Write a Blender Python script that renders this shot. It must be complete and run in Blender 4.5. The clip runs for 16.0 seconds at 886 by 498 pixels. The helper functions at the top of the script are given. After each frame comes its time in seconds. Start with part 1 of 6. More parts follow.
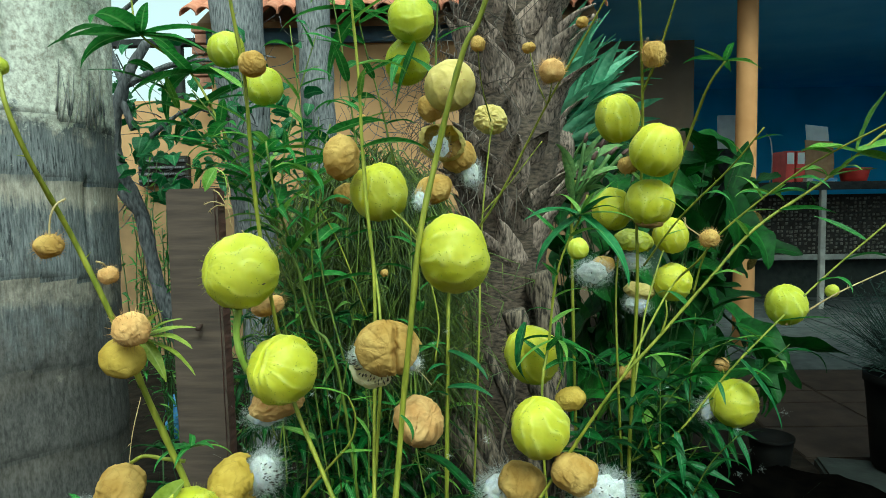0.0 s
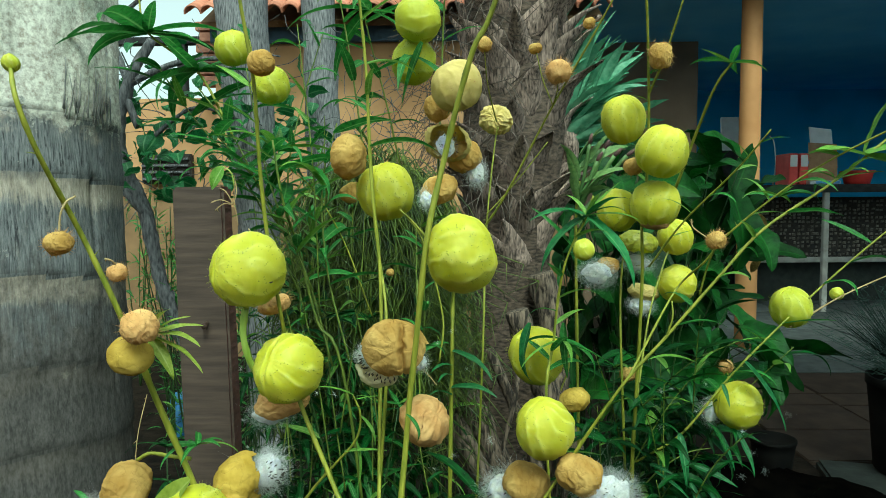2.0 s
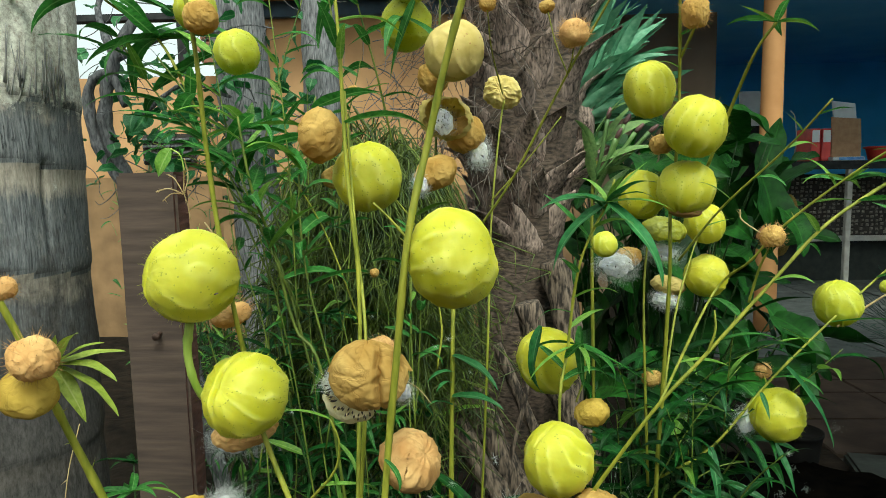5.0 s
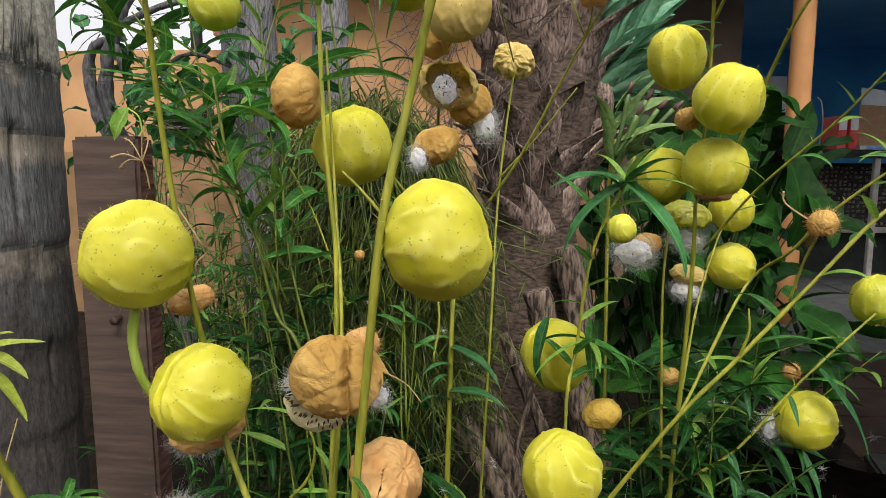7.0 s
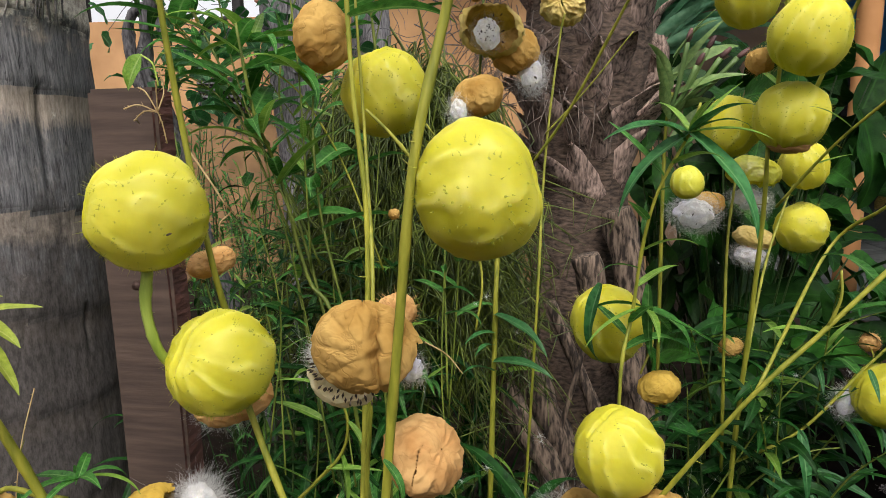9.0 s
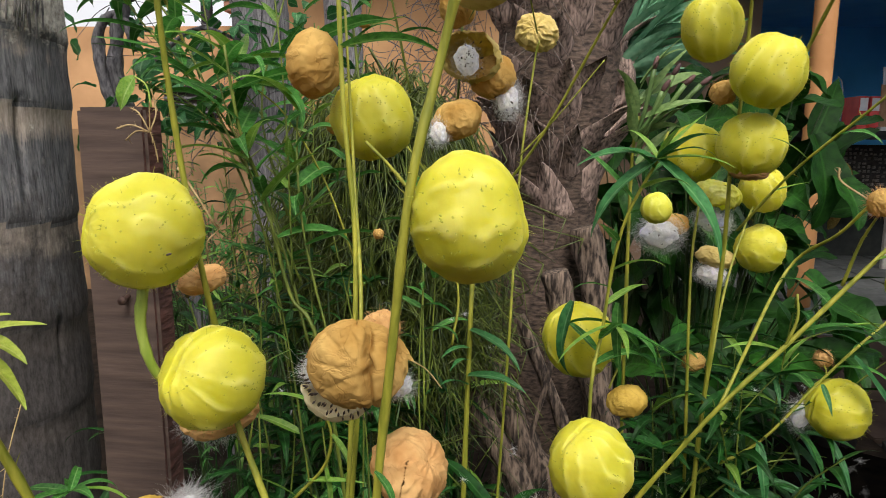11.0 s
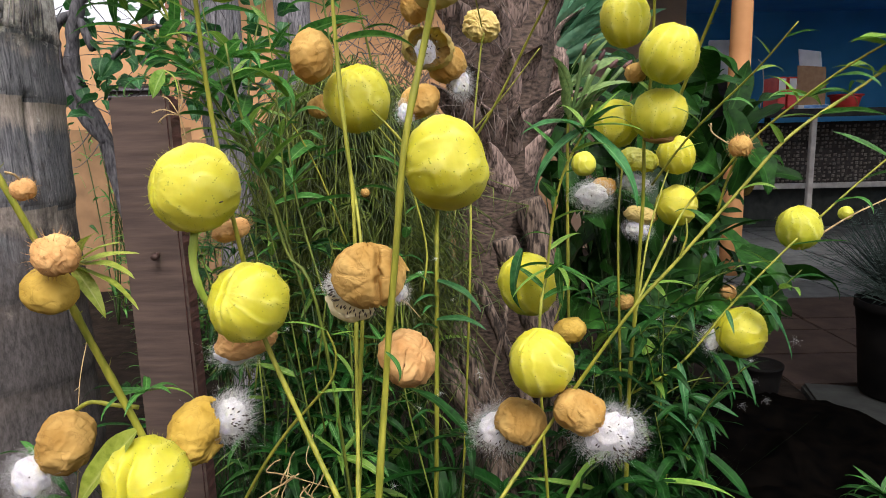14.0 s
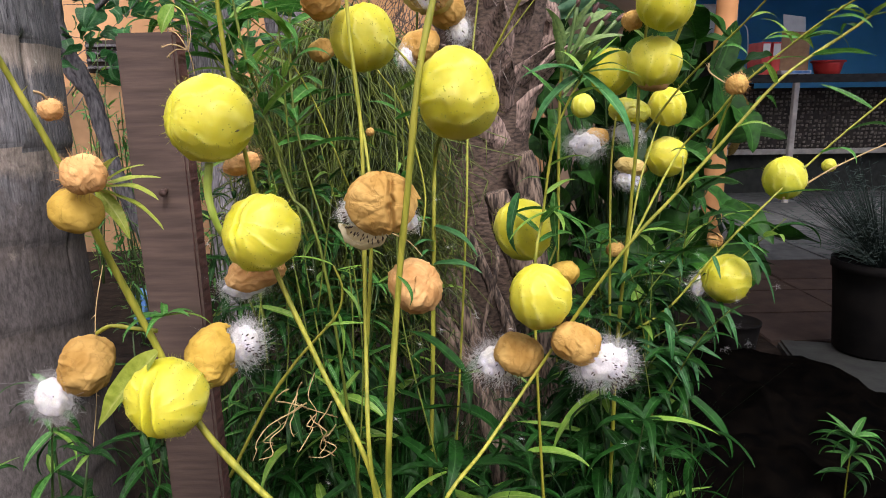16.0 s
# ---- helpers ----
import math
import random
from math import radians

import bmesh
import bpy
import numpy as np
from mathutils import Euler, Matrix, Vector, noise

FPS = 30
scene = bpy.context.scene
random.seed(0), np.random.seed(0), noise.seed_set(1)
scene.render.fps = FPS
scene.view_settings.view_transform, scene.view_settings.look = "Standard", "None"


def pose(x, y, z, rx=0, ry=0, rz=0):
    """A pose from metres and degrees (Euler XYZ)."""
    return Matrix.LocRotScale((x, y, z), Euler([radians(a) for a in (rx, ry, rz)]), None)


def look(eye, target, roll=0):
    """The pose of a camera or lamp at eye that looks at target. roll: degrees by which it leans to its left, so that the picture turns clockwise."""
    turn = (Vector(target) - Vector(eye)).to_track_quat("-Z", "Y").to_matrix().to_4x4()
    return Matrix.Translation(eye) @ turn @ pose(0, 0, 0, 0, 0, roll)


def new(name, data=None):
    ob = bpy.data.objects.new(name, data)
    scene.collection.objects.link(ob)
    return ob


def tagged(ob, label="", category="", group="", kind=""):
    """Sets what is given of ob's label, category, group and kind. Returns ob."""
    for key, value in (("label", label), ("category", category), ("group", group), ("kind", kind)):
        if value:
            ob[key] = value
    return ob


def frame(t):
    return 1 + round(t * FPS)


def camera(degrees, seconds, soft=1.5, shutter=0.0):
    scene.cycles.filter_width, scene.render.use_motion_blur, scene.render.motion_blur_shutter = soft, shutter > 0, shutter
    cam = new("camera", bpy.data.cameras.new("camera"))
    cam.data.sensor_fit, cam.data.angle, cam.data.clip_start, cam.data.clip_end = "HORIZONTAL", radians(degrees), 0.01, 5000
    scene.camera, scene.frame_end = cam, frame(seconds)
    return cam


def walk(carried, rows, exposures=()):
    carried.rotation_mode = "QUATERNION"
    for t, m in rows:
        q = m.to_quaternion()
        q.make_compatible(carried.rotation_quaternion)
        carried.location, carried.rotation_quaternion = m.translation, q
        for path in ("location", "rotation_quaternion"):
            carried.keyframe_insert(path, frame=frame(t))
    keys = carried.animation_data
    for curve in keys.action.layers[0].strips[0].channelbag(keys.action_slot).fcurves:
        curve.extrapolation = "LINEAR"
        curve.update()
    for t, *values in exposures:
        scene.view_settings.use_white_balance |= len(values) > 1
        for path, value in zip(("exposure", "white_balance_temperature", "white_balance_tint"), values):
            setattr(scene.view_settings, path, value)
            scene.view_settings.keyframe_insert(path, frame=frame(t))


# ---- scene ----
cam = camera(66.6, 16.0, soft=0.8, shutter=0.2)
PATH = [
    (0, (0.03, -0.004, 1.014), (-0.021, 1.99, 0.869), -0.9),
    (0.5, (0.028, -0.006, 1.015), (-0.02, 1.988, 0.87), -0.6),
    (1, (0.025, -0.01, 1.019), (-0.052, 1.984, 0.891), -0.5),
    (1.5, (0.027, -0.006, 1.015), (-0.042, 1.988, 0.876), -0.8),
    (2, (0.025, -0.005, 1.014), (-0.031, 1.989, 0.869), -0.5),
    (2.5, (0.027, -0.005, 1.012), (-0.012, 1.988, 0.85), -0.7),
    (3, (0.027, -0.003, 1.014), (-0.012, 1.991, 0.86), -0.4),
    (3.5, (0.028, 0.016, 1.002), (-0.004, 2.002, 0.774), -0.7),
    (4, (0.038, 0.048, 1.006), (0.051, 2.035, 0.773), -1.7),
    (4.2, (0.039, 0.072, 1.017), (-0.008, 2.061, 0.811), -2.2),
    (6.3, (0.041, 0.156, 1.023), (-0.055, 2.14, 0.79), 0.1),
    (6.5, (0.047, 0.17, 1.018), (-0.049, 2.151, 0.763), 0.4),
    (7, (0.054, 0.203, 1.012), (-0.081, 2.182, 0.753), 0.3),
    (7.5, (0.053, 0.234, 1.0), (-0.129, 2.201, 0.687), -0.5),
    (8, (0.052, 0.251, 0.996), (-0.243, 2.203, 0.672), -0.8),
    (8.2, (0.052, 0.256, 0.995), (-0.217, 2.208, 0.653), -0.7),
    (10.3, (0.0485, 0.249, 0.9998), (-0.2125, 2.2, 0.6458), -0.4),
    (10.5, (0.0435, 0.241, 0.9978), (-0.2075, 2.197, 0.6628), -0.0),
    (11, (0.0405, 0.233, 1.0068), (-0.1225, 2.201, 0.6898), 0.6),
    (11.5, (0.0345, 0.225, 1.0108), (-0.0245, 2.201, 0.7118), 0.3),
    (12, (0.0245, 0.206, 1.0018), (-0.0215, 2.182, 0.6948), -0.3),
    (12.5, (0.016, 0.197, 0.989), (0.001, 2.169, 0.656), -0.5),
    (13, (0.016, 0.186, 0.978), (0.001, 2.15, 0.602), -0.6),
    (13.5, (0.012, 0.149, 0.97), (0.047, 2.113, 0.596), -0.3),
    (14, (0.023, 0.085, 0.989), (0.014, 2.056, 0.649), -1.3),
    (14.5, (0.028, 0.047, 0.997), (0.0, 2.024, 0.692), -0.1),
    (15, (0.011, 0.024, 0.98), (-0.018, 1.989, 0.608), -0.4),
    (15.5, (0.002, 0.034, 0.977), (0.022, 1.997, 0.595), -0.2),
    (16, (0.0, 0.058, 0.964), (0.043, 2.009, 0.525), -0.7),
]
EXPOSURES = [(0, 0.24, 5620, -26), (3.5, 0.22, 5900, -24), (4.2, 0.32, 6000, -23), (6.3, 0.16, 6600, 12), (12, 0.20, 6550, 15), (14, 0.42, 6400, 19), (16, 0.58, 6380, 24)]
walk(cam, [(t, look(eye, target, roll)) for t, eye, target, roll in PATH], EXPOSURES)

# ---- daylight: bright hazy sky, soft high sun from behind the viewer ----
SUN_HIGH, SUN_ROUND = 54.0, 168.0
world = bpy.data.worlds.new("sky")
scene.world = world
world.use_nodes = True
wn, wl = world.node_tree.nodes, world.node_tree.links
sky = wn.new("ShaderNodeTexSky")
sky.sky_type, sky.sun_disc = "NISHITA", False
sky.sun_elevation, sky.sun_rotation = radians(SUN_HIGH), radians(SUN_ROUND)
sky.dust_density, sky.air_density = 4.0, 1.0
haze = wn.new("ShaderNodeHueSaturation")
haze.inputs["Saturation"].default_value = 0.15
wl.new(sky.outputs[0], haze.inputs["Color"])
wl.new(haze.outputs[0], wn["Background"].inputs["Color"])
wn["Background"].inputs["Strength"].default_value = 0.21
sun = new("sun", bpy.data.lights.new("sun", "SUN"))
sun.data.energy, sun.data.angle, sun.data.color = 1.85, radians(24), (1.0, 0.95, 0.86)
a, b = radians(SUN_HIGH), radians(SUN_ROUND)
sun.matrix_world = look((0, 0, 6), (-math.sin(b) * math.cos(a), -math.cos(b) * math.cos(a), 6 - math.sin(a)))

rng = random.Random(7)


# ---- materials ----
def material(name, dark, light, scale=20.0, rough=0.6, bump=0.2, broad=0.35, vary=0.15, sub=0.0, thin=0.0, stretch=(1, 1, 1), metal=0.0, detail=5.0, alpha=1.0, island=False, rib=None, rib_from=0.0, lo=0.32, hi=0.68, spec=0.5, veins=None):
    """Two-tone grain with a broad stain over it, relief from the grain, and a spread from object to object."""
    m = bpy.data.materials.new(name)
    m.use_nodes = True
    n, l = m.node_tree.nodes, m.node_tree.links
    p = n["Principled BSDF"]
    co = n.new("ShaderNodeTexCoord")
    mp = n.new("ShaderNodeMapping")
    mp.inputs["Scale"].default_value = stretch
    l.new(co.outputs["Object"], mp.inputs["Vector"])
    fine = n.new("ShaderNodeTexNoise")
    fine.inputs["Scale"].default_value, fine.inputs["Detail"].default_value = scale, detail
    l.new(mp.outputs[0], fine.inputs["Vector"])
    ramp = n.new("ShaderNodeValToRGB")
    ramp.color_ramp.elements[0].position, ramp.color_ramp.elements[1].position = lo, hi
    ramp.color_ramp.elements[0].color, ramp.color_ramp.elements[1].color = (*dark, 1), (*light, 1)
    l.new(fine.outputs["Fac"], ramp.inputs["Fac"])
    wide = n.new("ShaderNodeTexNoise")
    wide.inputs["Scale"].default_value, wide.inputs["Detail"].default_value = scale * 0.17, 3
    l.new(mp.outputs[0], wide.inputs["Vector"])
    info = n.new("ShaderNodeObjectInfo")
    add = n.new("ShaderNodeMath")
    add.operation = "MULTIPLY_ADD"
    if island:
        geo = n.new("ShaderNodeNewGeometry")
        l.new(geo.outputs["Random Per Island"], add.inputs[0])
    else:
        l.new(info.outputs["Random"], add.inputs[0])
    add.inputs[1].default_value, add.inputs[2].default_value = vary * 2, 1 - vary - broad * 0.5
    add2 = n.new("ShaderNodeMath")
    add2.operation = "MULTIPLY_ADD"
    l.new(wide.outputs["Fac"], add2.inputs[0])
    add2.inputs[1].default_value = broad
    l.new(add.outputs[0], add2.inputs[2])
    hsv = n.new("ShaderNodeHueSaturation")
    tone = ramp.outputs[0]
    if rib:
        # paler skin along raised ribs or midribs
        at = n.new("ShaderNodeAttribute")
        at.attribute_name = "rib"
        up = n.new("ShaderNodeMapRange")
        up.inputs["From Min"].default_value = rib_from
        l.new(at.outputs["Fac"], up.inputs["Value"])
        fr = n.new("ShaderNodeMix")
        fr.data_type = "RGBA"
        l.new(up.outputs[0], fr.inputs["Factor"])
        l.new(tone, fr.inputs[6])
        fr.inputs[7].default_value = (*rib, 1)
        tone = fr.outputs[2]
    relief = fine.outputs["Fac"]
    if veins:
        # thin branching veins and creases
        web = n.new("ShaderNodeTexNoise")
        web.inputs["Scale"].default_value, web.inputs["Detail"].default_value, web.inputs["Distortion"].default_value = 70, 3, 0.6
        l.new(co.outputs["Object"], web.inputs["Vector"])
        gap = n.new("ShaderNodeMath")
        gap.operation = "SUBTRACT"
        gap.inputs[1].default_value = 0.5
        l.new(web.outputs["Fac"], gap.inputs[0])
        away = n.new("ShaderNodeMath")
        away.operation = "ABSOLUTE"
        l.new(gap.outputs[0], away.inputs[0])
        line = n.new("ShaderNodeMapRange")
        line.inputs["From Min"].default_value, line.inputs["From Max"].default_value, line.inputs["To Max"].default_value = 0.04, 0.0, 0.18
        l.new(away.outputs[0], line.inputs["Value"])
        vx = n.new("ShaderNodeMix")
        vx.data_type = "RGBA"
        l.new(line.outputs[0], vx.inputs["Factor"])
        l.new(tone, vx.inputs[6])
        vx.inputs[7].default_value = (*veins, 1)
        tone = vx.outputs[2]
        deep = n.new("ShaderNodeMath")
        deep.operation = "MULTIPLY_ADD"
        l.new(line.outputs[0], deep.inputs[0])
        deep.inputs[1].default_value = -0.5
        l.new(fine.outputs["Fac"], deep.inputs[2])
        relief = deep.outputs[0]
    l.new(tone, hsv.inputs["Color"])
    l.new(add2.outputs[0], hsv.inputs["Value"])
    l.new(hsv.outputs[0], p.inputs["Base Color"])
    p.inputs["Roughness"].default_value, p.inputs["Metallic"].default_value = rough, metal
    p.inputs["Alpha"].default_value = alpha
    p.inputs["Specular IOR Level"].default_value = spec
    if sub:
        p.inputs["Subsurface Weight"].default_value = sub
        p.inputs["Subsurface Radius"].default_value = (0.030, 0.028, 0.005) if sub > 0.6 else (0.012, 0.010, 0.003)
        p.inputs["Subsurface Scale"].default_value = 0.6
    if bump:
        bp = n.new("ShaderNodeBump")
        bp.inputs["Strength"].default_value, bp.inputs["Distance"].default_value = bump, 0.15 / scale
        l.new(relief, bp.inputs["Height"])
        l.new(bp.outputs[0], p.inputs["Normal"])
    if thin:
        tr = n.new("ShaderNodeBsdfTranslucent")
        l.new(hsv.outputs[0], tr.inputs["Color"])
        mix = n.new("ShaderNodeMixShader")
        mix.inputs[0].default_value = thin
        l.new(p.outputs[0], mix.inputs[1])
        l.new(tr.outputs[0], mix.inputs[2])
        l.new(mix.outputs[0], n["Material Output"].inputs["Surface"])
    return m


POD = material("pod_skin", (0.435, 0.425, 0.014), (0.585, 0.555, 0.058), 26, 0.55, 0.2, 0.24, 0.04, sub=1.0, thin=0.08, rib=(0.67, 0.64, 0.17), spec=0.4)
POD_GREEN = material("young_pod_skin", (0.395, 0.415, 0.02), (0.53, 0.53, 0.055), 26, 0.55, 0.2, 0.24, 0.06, sub=1.0, thin=0.08, rib=(0.62, 0.63, 0.17), spec=0.4)
POD_SMALL = material("small_pod_skin", (0.395, 0.415, 0.02), (0.53, 0.53, 0.055), 26, 0.55, 0.2, 0.24, 0.06, sub=0.4, thin=0.08, rib=(0.62, 0.63, 0.17), spec=0.4)
POD_TAN = material("drying_pod_skin", (0.52, 0.39, 0.11), (0.70, 0.55, 0.21), 45, 0.7, 0.5, 0.4, 0.06, sub=0.1, thin=0.15, spec=0.2)
DRY = material("papery_husk", (0.44, 0.245, 0.055), (0.68, 0.45, 0.145), 30, 0.85, 0.7, 0.6, 0.10, thin=0.28, spec=0.15, veins=(0.22, 0.11, 0.03))
DRY_RED = material("ripe_husk", (0.55, 0.285, 0.095), (0.75, 0.47, 0.19), 60, 0.8, 0.6, 0.4, 0.1, thin=0.15, spec=0.2, veins=(0.33, 0.15, 0.05))
SHELL = material("pale_inner_shell", (0.58, 0.50, 0.27), (0.76, 0.70, 0.47), 60, 0.8, 0.4, 0.4, 0.05, thin=0.25, spec=0.2)
GOLD = material("golden_husk", (0.42, 0.27, 0.032), (0.64, 0.44, 0.09), 30, 0.8, 0.6, 0.5, 0.05, thin=0.2, spec=0.2, veins=(0.24, 0.14, 0.03))
BRISTLE = material("bristle", (0.27, 0.31, 0.012), (0.39, 0.40, 0.035), 60, 0.6, 0, 0.2, 0.1)
BRISTLE_DRY = material("dry_bristle", (0.36, 0.18, 0.06), (0.5, 0.28, 0.1), 60, 0.7, 0, 0.2, 0.1)
FLOSS = material("seed_floss", (0.86, 0.87, 0.87), (0.95, 0.95, 0.95), 60, 0.6, 0, 0.1, 0.03, thin=0.5, alpha=0.4)
FLOSS_CORE = material("packed_floss", (0.72, 0.72, 0.72), (0.90, 0.90, 0.90), 260, 0.9, 0.6, 0.1, 0.03, thin=0.35, sub=0.4, spec=0.1)
SEED = material("seed_coat", (0.018, 0.012, 0.008), (0.06, 0.04, 0.025), 200, 0.5, 0.2, 0.2, 0.1)
STEM = material("green_stem", (0.14, 0.165, 0.010), (0.32, 0.31, 0.032), 90, 0.6, 0.3, 0.5, 0.1, stretch=(2, 2, 0.3))
STEM_PALE = material("fresh_stalk", (0.19, 0.29, 0.035), (0.34, 0.43, 0.08), 90, 0.55, 0.3, 0.4, 0.1, stretch=(2, 2, 0.3))
STEM_MID = material("thin_stem", (0.065, 0.105, 0.010), (0.16, 0.20, 0.022), 90, 0.6, 0.3, 0.5, 0.1, stretch=(2, 2, 0.3))
STEM_DRY = material("dry_twig", (0.30, 0.20, 0.08), (0.48, 0.36, 0.17), 80, 0.7, 0.4, 0.4, 0.1)
LEAF = material("long_leaf", (0.024, 0.112, 0.018), (0.070, 0.25, 0.042), 14, 0.48, 0.25, 0.4, 0.28, thin=0.34, spec=0.35, rib=(0.20, 0.38, 0.12), rib_from=0.7)
LEAF_BLUE = material("blue_green_leaf", (0.014, 0.095, 0.024), (0.045, 0.19, 0.052), 14, 0.45, 0.25, 0.4, 0.3, thin=0.28, spec=0.4, rib=(0.14, 0.30, 0.12), rib_from=0.7)
# Mature leaves under the plants, with the shade there put into the green.
LEAF_OLD_SHADED = material("shaded_mature_leaf", (0.003, 0.026, 0.003), (0.010, 0.066, 0.008), 14, 0.5, 0.25, 0.4, 0.35, thin=0.16, spec=0.2, rib=(0.04, 0.11, 0.03), rib_from=0.7)
LEAF_NEW = material("young_leaf", (0.11, 0.26, 0.03), (0.2, 0.36, 0.05), 14, 0.42, 0.25, 0.3, 0.2, thin=0.28, rib=(0.32, 0.45, 0.14), rib_from=0.7)
LEAF_YELLOW = material("yellowing_leaf", (0.21, 0.29, 0.025), (0.34, 0.41, 0.06), 14, 0.45, 0.25, 0.35, 0.12, thin=0.3, rib=(0.42, 0.46, 0.12), rib_from=0.7)
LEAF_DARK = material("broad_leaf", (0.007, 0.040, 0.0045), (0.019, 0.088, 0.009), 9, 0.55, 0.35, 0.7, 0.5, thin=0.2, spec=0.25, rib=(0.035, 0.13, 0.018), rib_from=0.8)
STRAP = material("strap_leaf", (0.09, 0.18, 0.05), (0.19, 0.29, 0.09), 14, 0.5, 0.25, 0.3, 0.15, thin=0.2)
FERN = material("fern_frond", (0.10, 0.30, 0.17), (0.23, 0.46, 0.28), 14, 0.55, 0.25, 0.3, 0.15, thin=0.18)
FEATHER = material("feathery_leaf", (0.022, 0.045, 0.035), (0.06, 0.10, 0.08), 14, 0.7, 0.2, 0.3, 0.2, thin=0.15)
CACTUS = material("rush_cactus", (0.012, 0.034, 0.005), (0.125, 0.165, 0.018), 40, 0.5, 0, 0.5, 0.45, island=True)
STAKE = material("stake_timber", (0.042, 0.027, 0.020), (0.080, 0.053, 0.040), 7, 0.85, 0.08, 0.45, 0.0, stretch=(2, 2, 22))
STAKE_RED = material("stake_sawn_edge", (0.055, 0.021, 0.016), (0.105, 0.040, 0.030), 14, 0.85, 0.5, 0.4, 0.0, stretch=(3, 3, 10))
IRON = material("rusty_iron", (0.05, 0.03, 0.025), (0.12, 0.07, 0.05), 200, 0.7, 0.4, 0.3, 0.0, metal=0.6)
GREYWOOD = material("weathered_post", (0.07, 0.07, 0.078), (0.33, 0.32, 0.33), 46, 0.85, 0.7, 0.5, 0.08, stretch=(5, 5, 0.7))
BOOT = material("palm_boot", (0.028, 0.019, 0.015), (0.40, 0.29, 0.24), 60, 0.9, 0.7, 0.6, 0.35, stretch=(3, 3, 0.4))
PALMBARK = material("fibrous_bark", (0.022, 0.015, 0.011), (0.15, 0.105, 0.078), 40, 0.9, 0.9, 0.6, 0.0, stretch=(1.6, 1.6, 4))
FIBRE = material("dry_fibre", (0.045, 0.035, 0.028), (0.13, 0.10, 0.08), 50, 0.9, 0, 0.5, 0.1)
LOG = material("dead_log", (0.022, 0.015, 0.011), (0.23, 0.17, 0.125), 50, 0.9, 0.9, 0.5, 0.15, stretch=(3, 3, 0.5), lo=0.40, hi=0.64)
VINE = material("dark_vine_bark", (0.035, 0.035, 0.04), (0.17, 0.165, 0.17), 70, 0.9, 0.8, 0.4, 0.05, stretch=(2, 2, 0.5))
OCHRE = material("ochre_plaster", (0.33, 0.18, 0.08), (0.52, 0.30, 0.14), 2.6, 0.9, 0.35, 0.6, 0.0)
BROWN = material("brown_plaster", (0.24, 0.165, 0.11), (0.34, 0.235, 0.16), 3.5, 0.9, 0.25, 0.4, 0.0)
BLUE = material("blue_paint", (0.055, 0.32, 0.64), (0.075, 0.42, 0.78), 2.5, 0.7, 0.1, 0.4, 0.0)
# Lit copy of the blue: brightness under the shed roof put into the paint.
BLUE_LIT = material("lit_blue_paint", (0.15, 0.50, 0.93), (0.21, 0.60, 0.97), 2.5, 0.7, 0.1, 0.4, 0.0)
TILE = material("roof_tile", (0.38, 0.13, 0.07), (0.55, 0.24, 0.15), 22, 0.85, 0.5, 0.4, 0.2)
BRICK = material("red_brick", (0.28, 0.12, 0.08), (0.4, 0.2, 0.13), 30, 0.9, 0.5, 0.4, 0.2)
COLUMN = material("ochre_column_paint", (0.43, 0.20, 0.07), (0.55, 0.275, 0.105), 5, 0.75, 0.2, 0.3, 0.0)
# Dark copy of the stem green; shade among the leaves is put into it.
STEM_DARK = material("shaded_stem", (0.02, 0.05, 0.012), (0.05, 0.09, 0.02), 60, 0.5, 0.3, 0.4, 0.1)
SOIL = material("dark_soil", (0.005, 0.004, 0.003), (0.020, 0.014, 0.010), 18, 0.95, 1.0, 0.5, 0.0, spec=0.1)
PAVER = material("grey_paver", (0.050, 0.054, 0.053), (0.088, 0.094, 0.092), 14, 0.85, 0.4, 0.4, 0.12, spec=0.25)
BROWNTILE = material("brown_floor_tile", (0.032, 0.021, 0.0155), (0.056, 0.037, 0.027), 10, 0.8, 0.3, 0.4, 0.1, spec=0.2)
# Very dark greenish grey for the slab and the counter base.
SLAB = material("dark_concrete", (0.009, 0.011, 0.0095), (0.022, 0.026, 0.0215), 16, 0.85, 0.5, 0.5, 0.1)
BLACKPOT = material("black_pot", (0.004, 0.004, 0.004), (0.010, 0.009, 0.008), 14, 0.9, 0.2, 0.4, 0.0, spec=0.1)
# Near-black plastic; the deep shade on the soil is put into this colour.
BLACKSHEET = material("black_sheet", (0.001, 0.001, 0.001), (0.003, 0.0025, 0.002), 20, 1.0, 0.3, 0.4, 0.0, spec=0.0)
PEBBLE = material("pale_pebble", (0.085, 0.072, 0.06), (0.25, 0.22, 0.185), 60, 0.7, 0.3, 0.4, 0.3)
MORTAR = material("dark_mortar", (0.015, 0.012, 0.010), (0.04, 0.032, 0.026), 40, 0.9, 0.8, 0.4, 0.0)
PALEBEAM = material("pale_paint_wood", (0.30, 0.28, 0.25), (0.44, 0.42, 0.385), 16, 0.7, 0.3, 0.4, 0.05)
CARD = material("cardboard", (0.30, 0.17, 0.09), (0.40, 0.24, 0.13), 20, 0.85, 0.2, 0.3, 0.1)
RED = material("red_plastic", (0.55, 0.03, 0.025), (0.7, 0.06, 0.05), 12, 0.45, 0.1, 0.2, 0.05)
WHITE = material("white_card", (0.62, 0.62, 0.62), (0.75, 0.75, 0.74), 12, 0.7, 0.1, 0.2, 0.05)
BLUEBAG = material("blue_plastic_bag", (0.04, 0.2, 0.6), (0.2, 0.45, 0.8), 25, 0.35, 0.5, 0.4, 0.0)
BUD = material("pink_bud", (0.06, 0.028, 0.028), (0.15, 0.075, 0.065), 60, 0.6, 0.3, 0.3, 0.1)
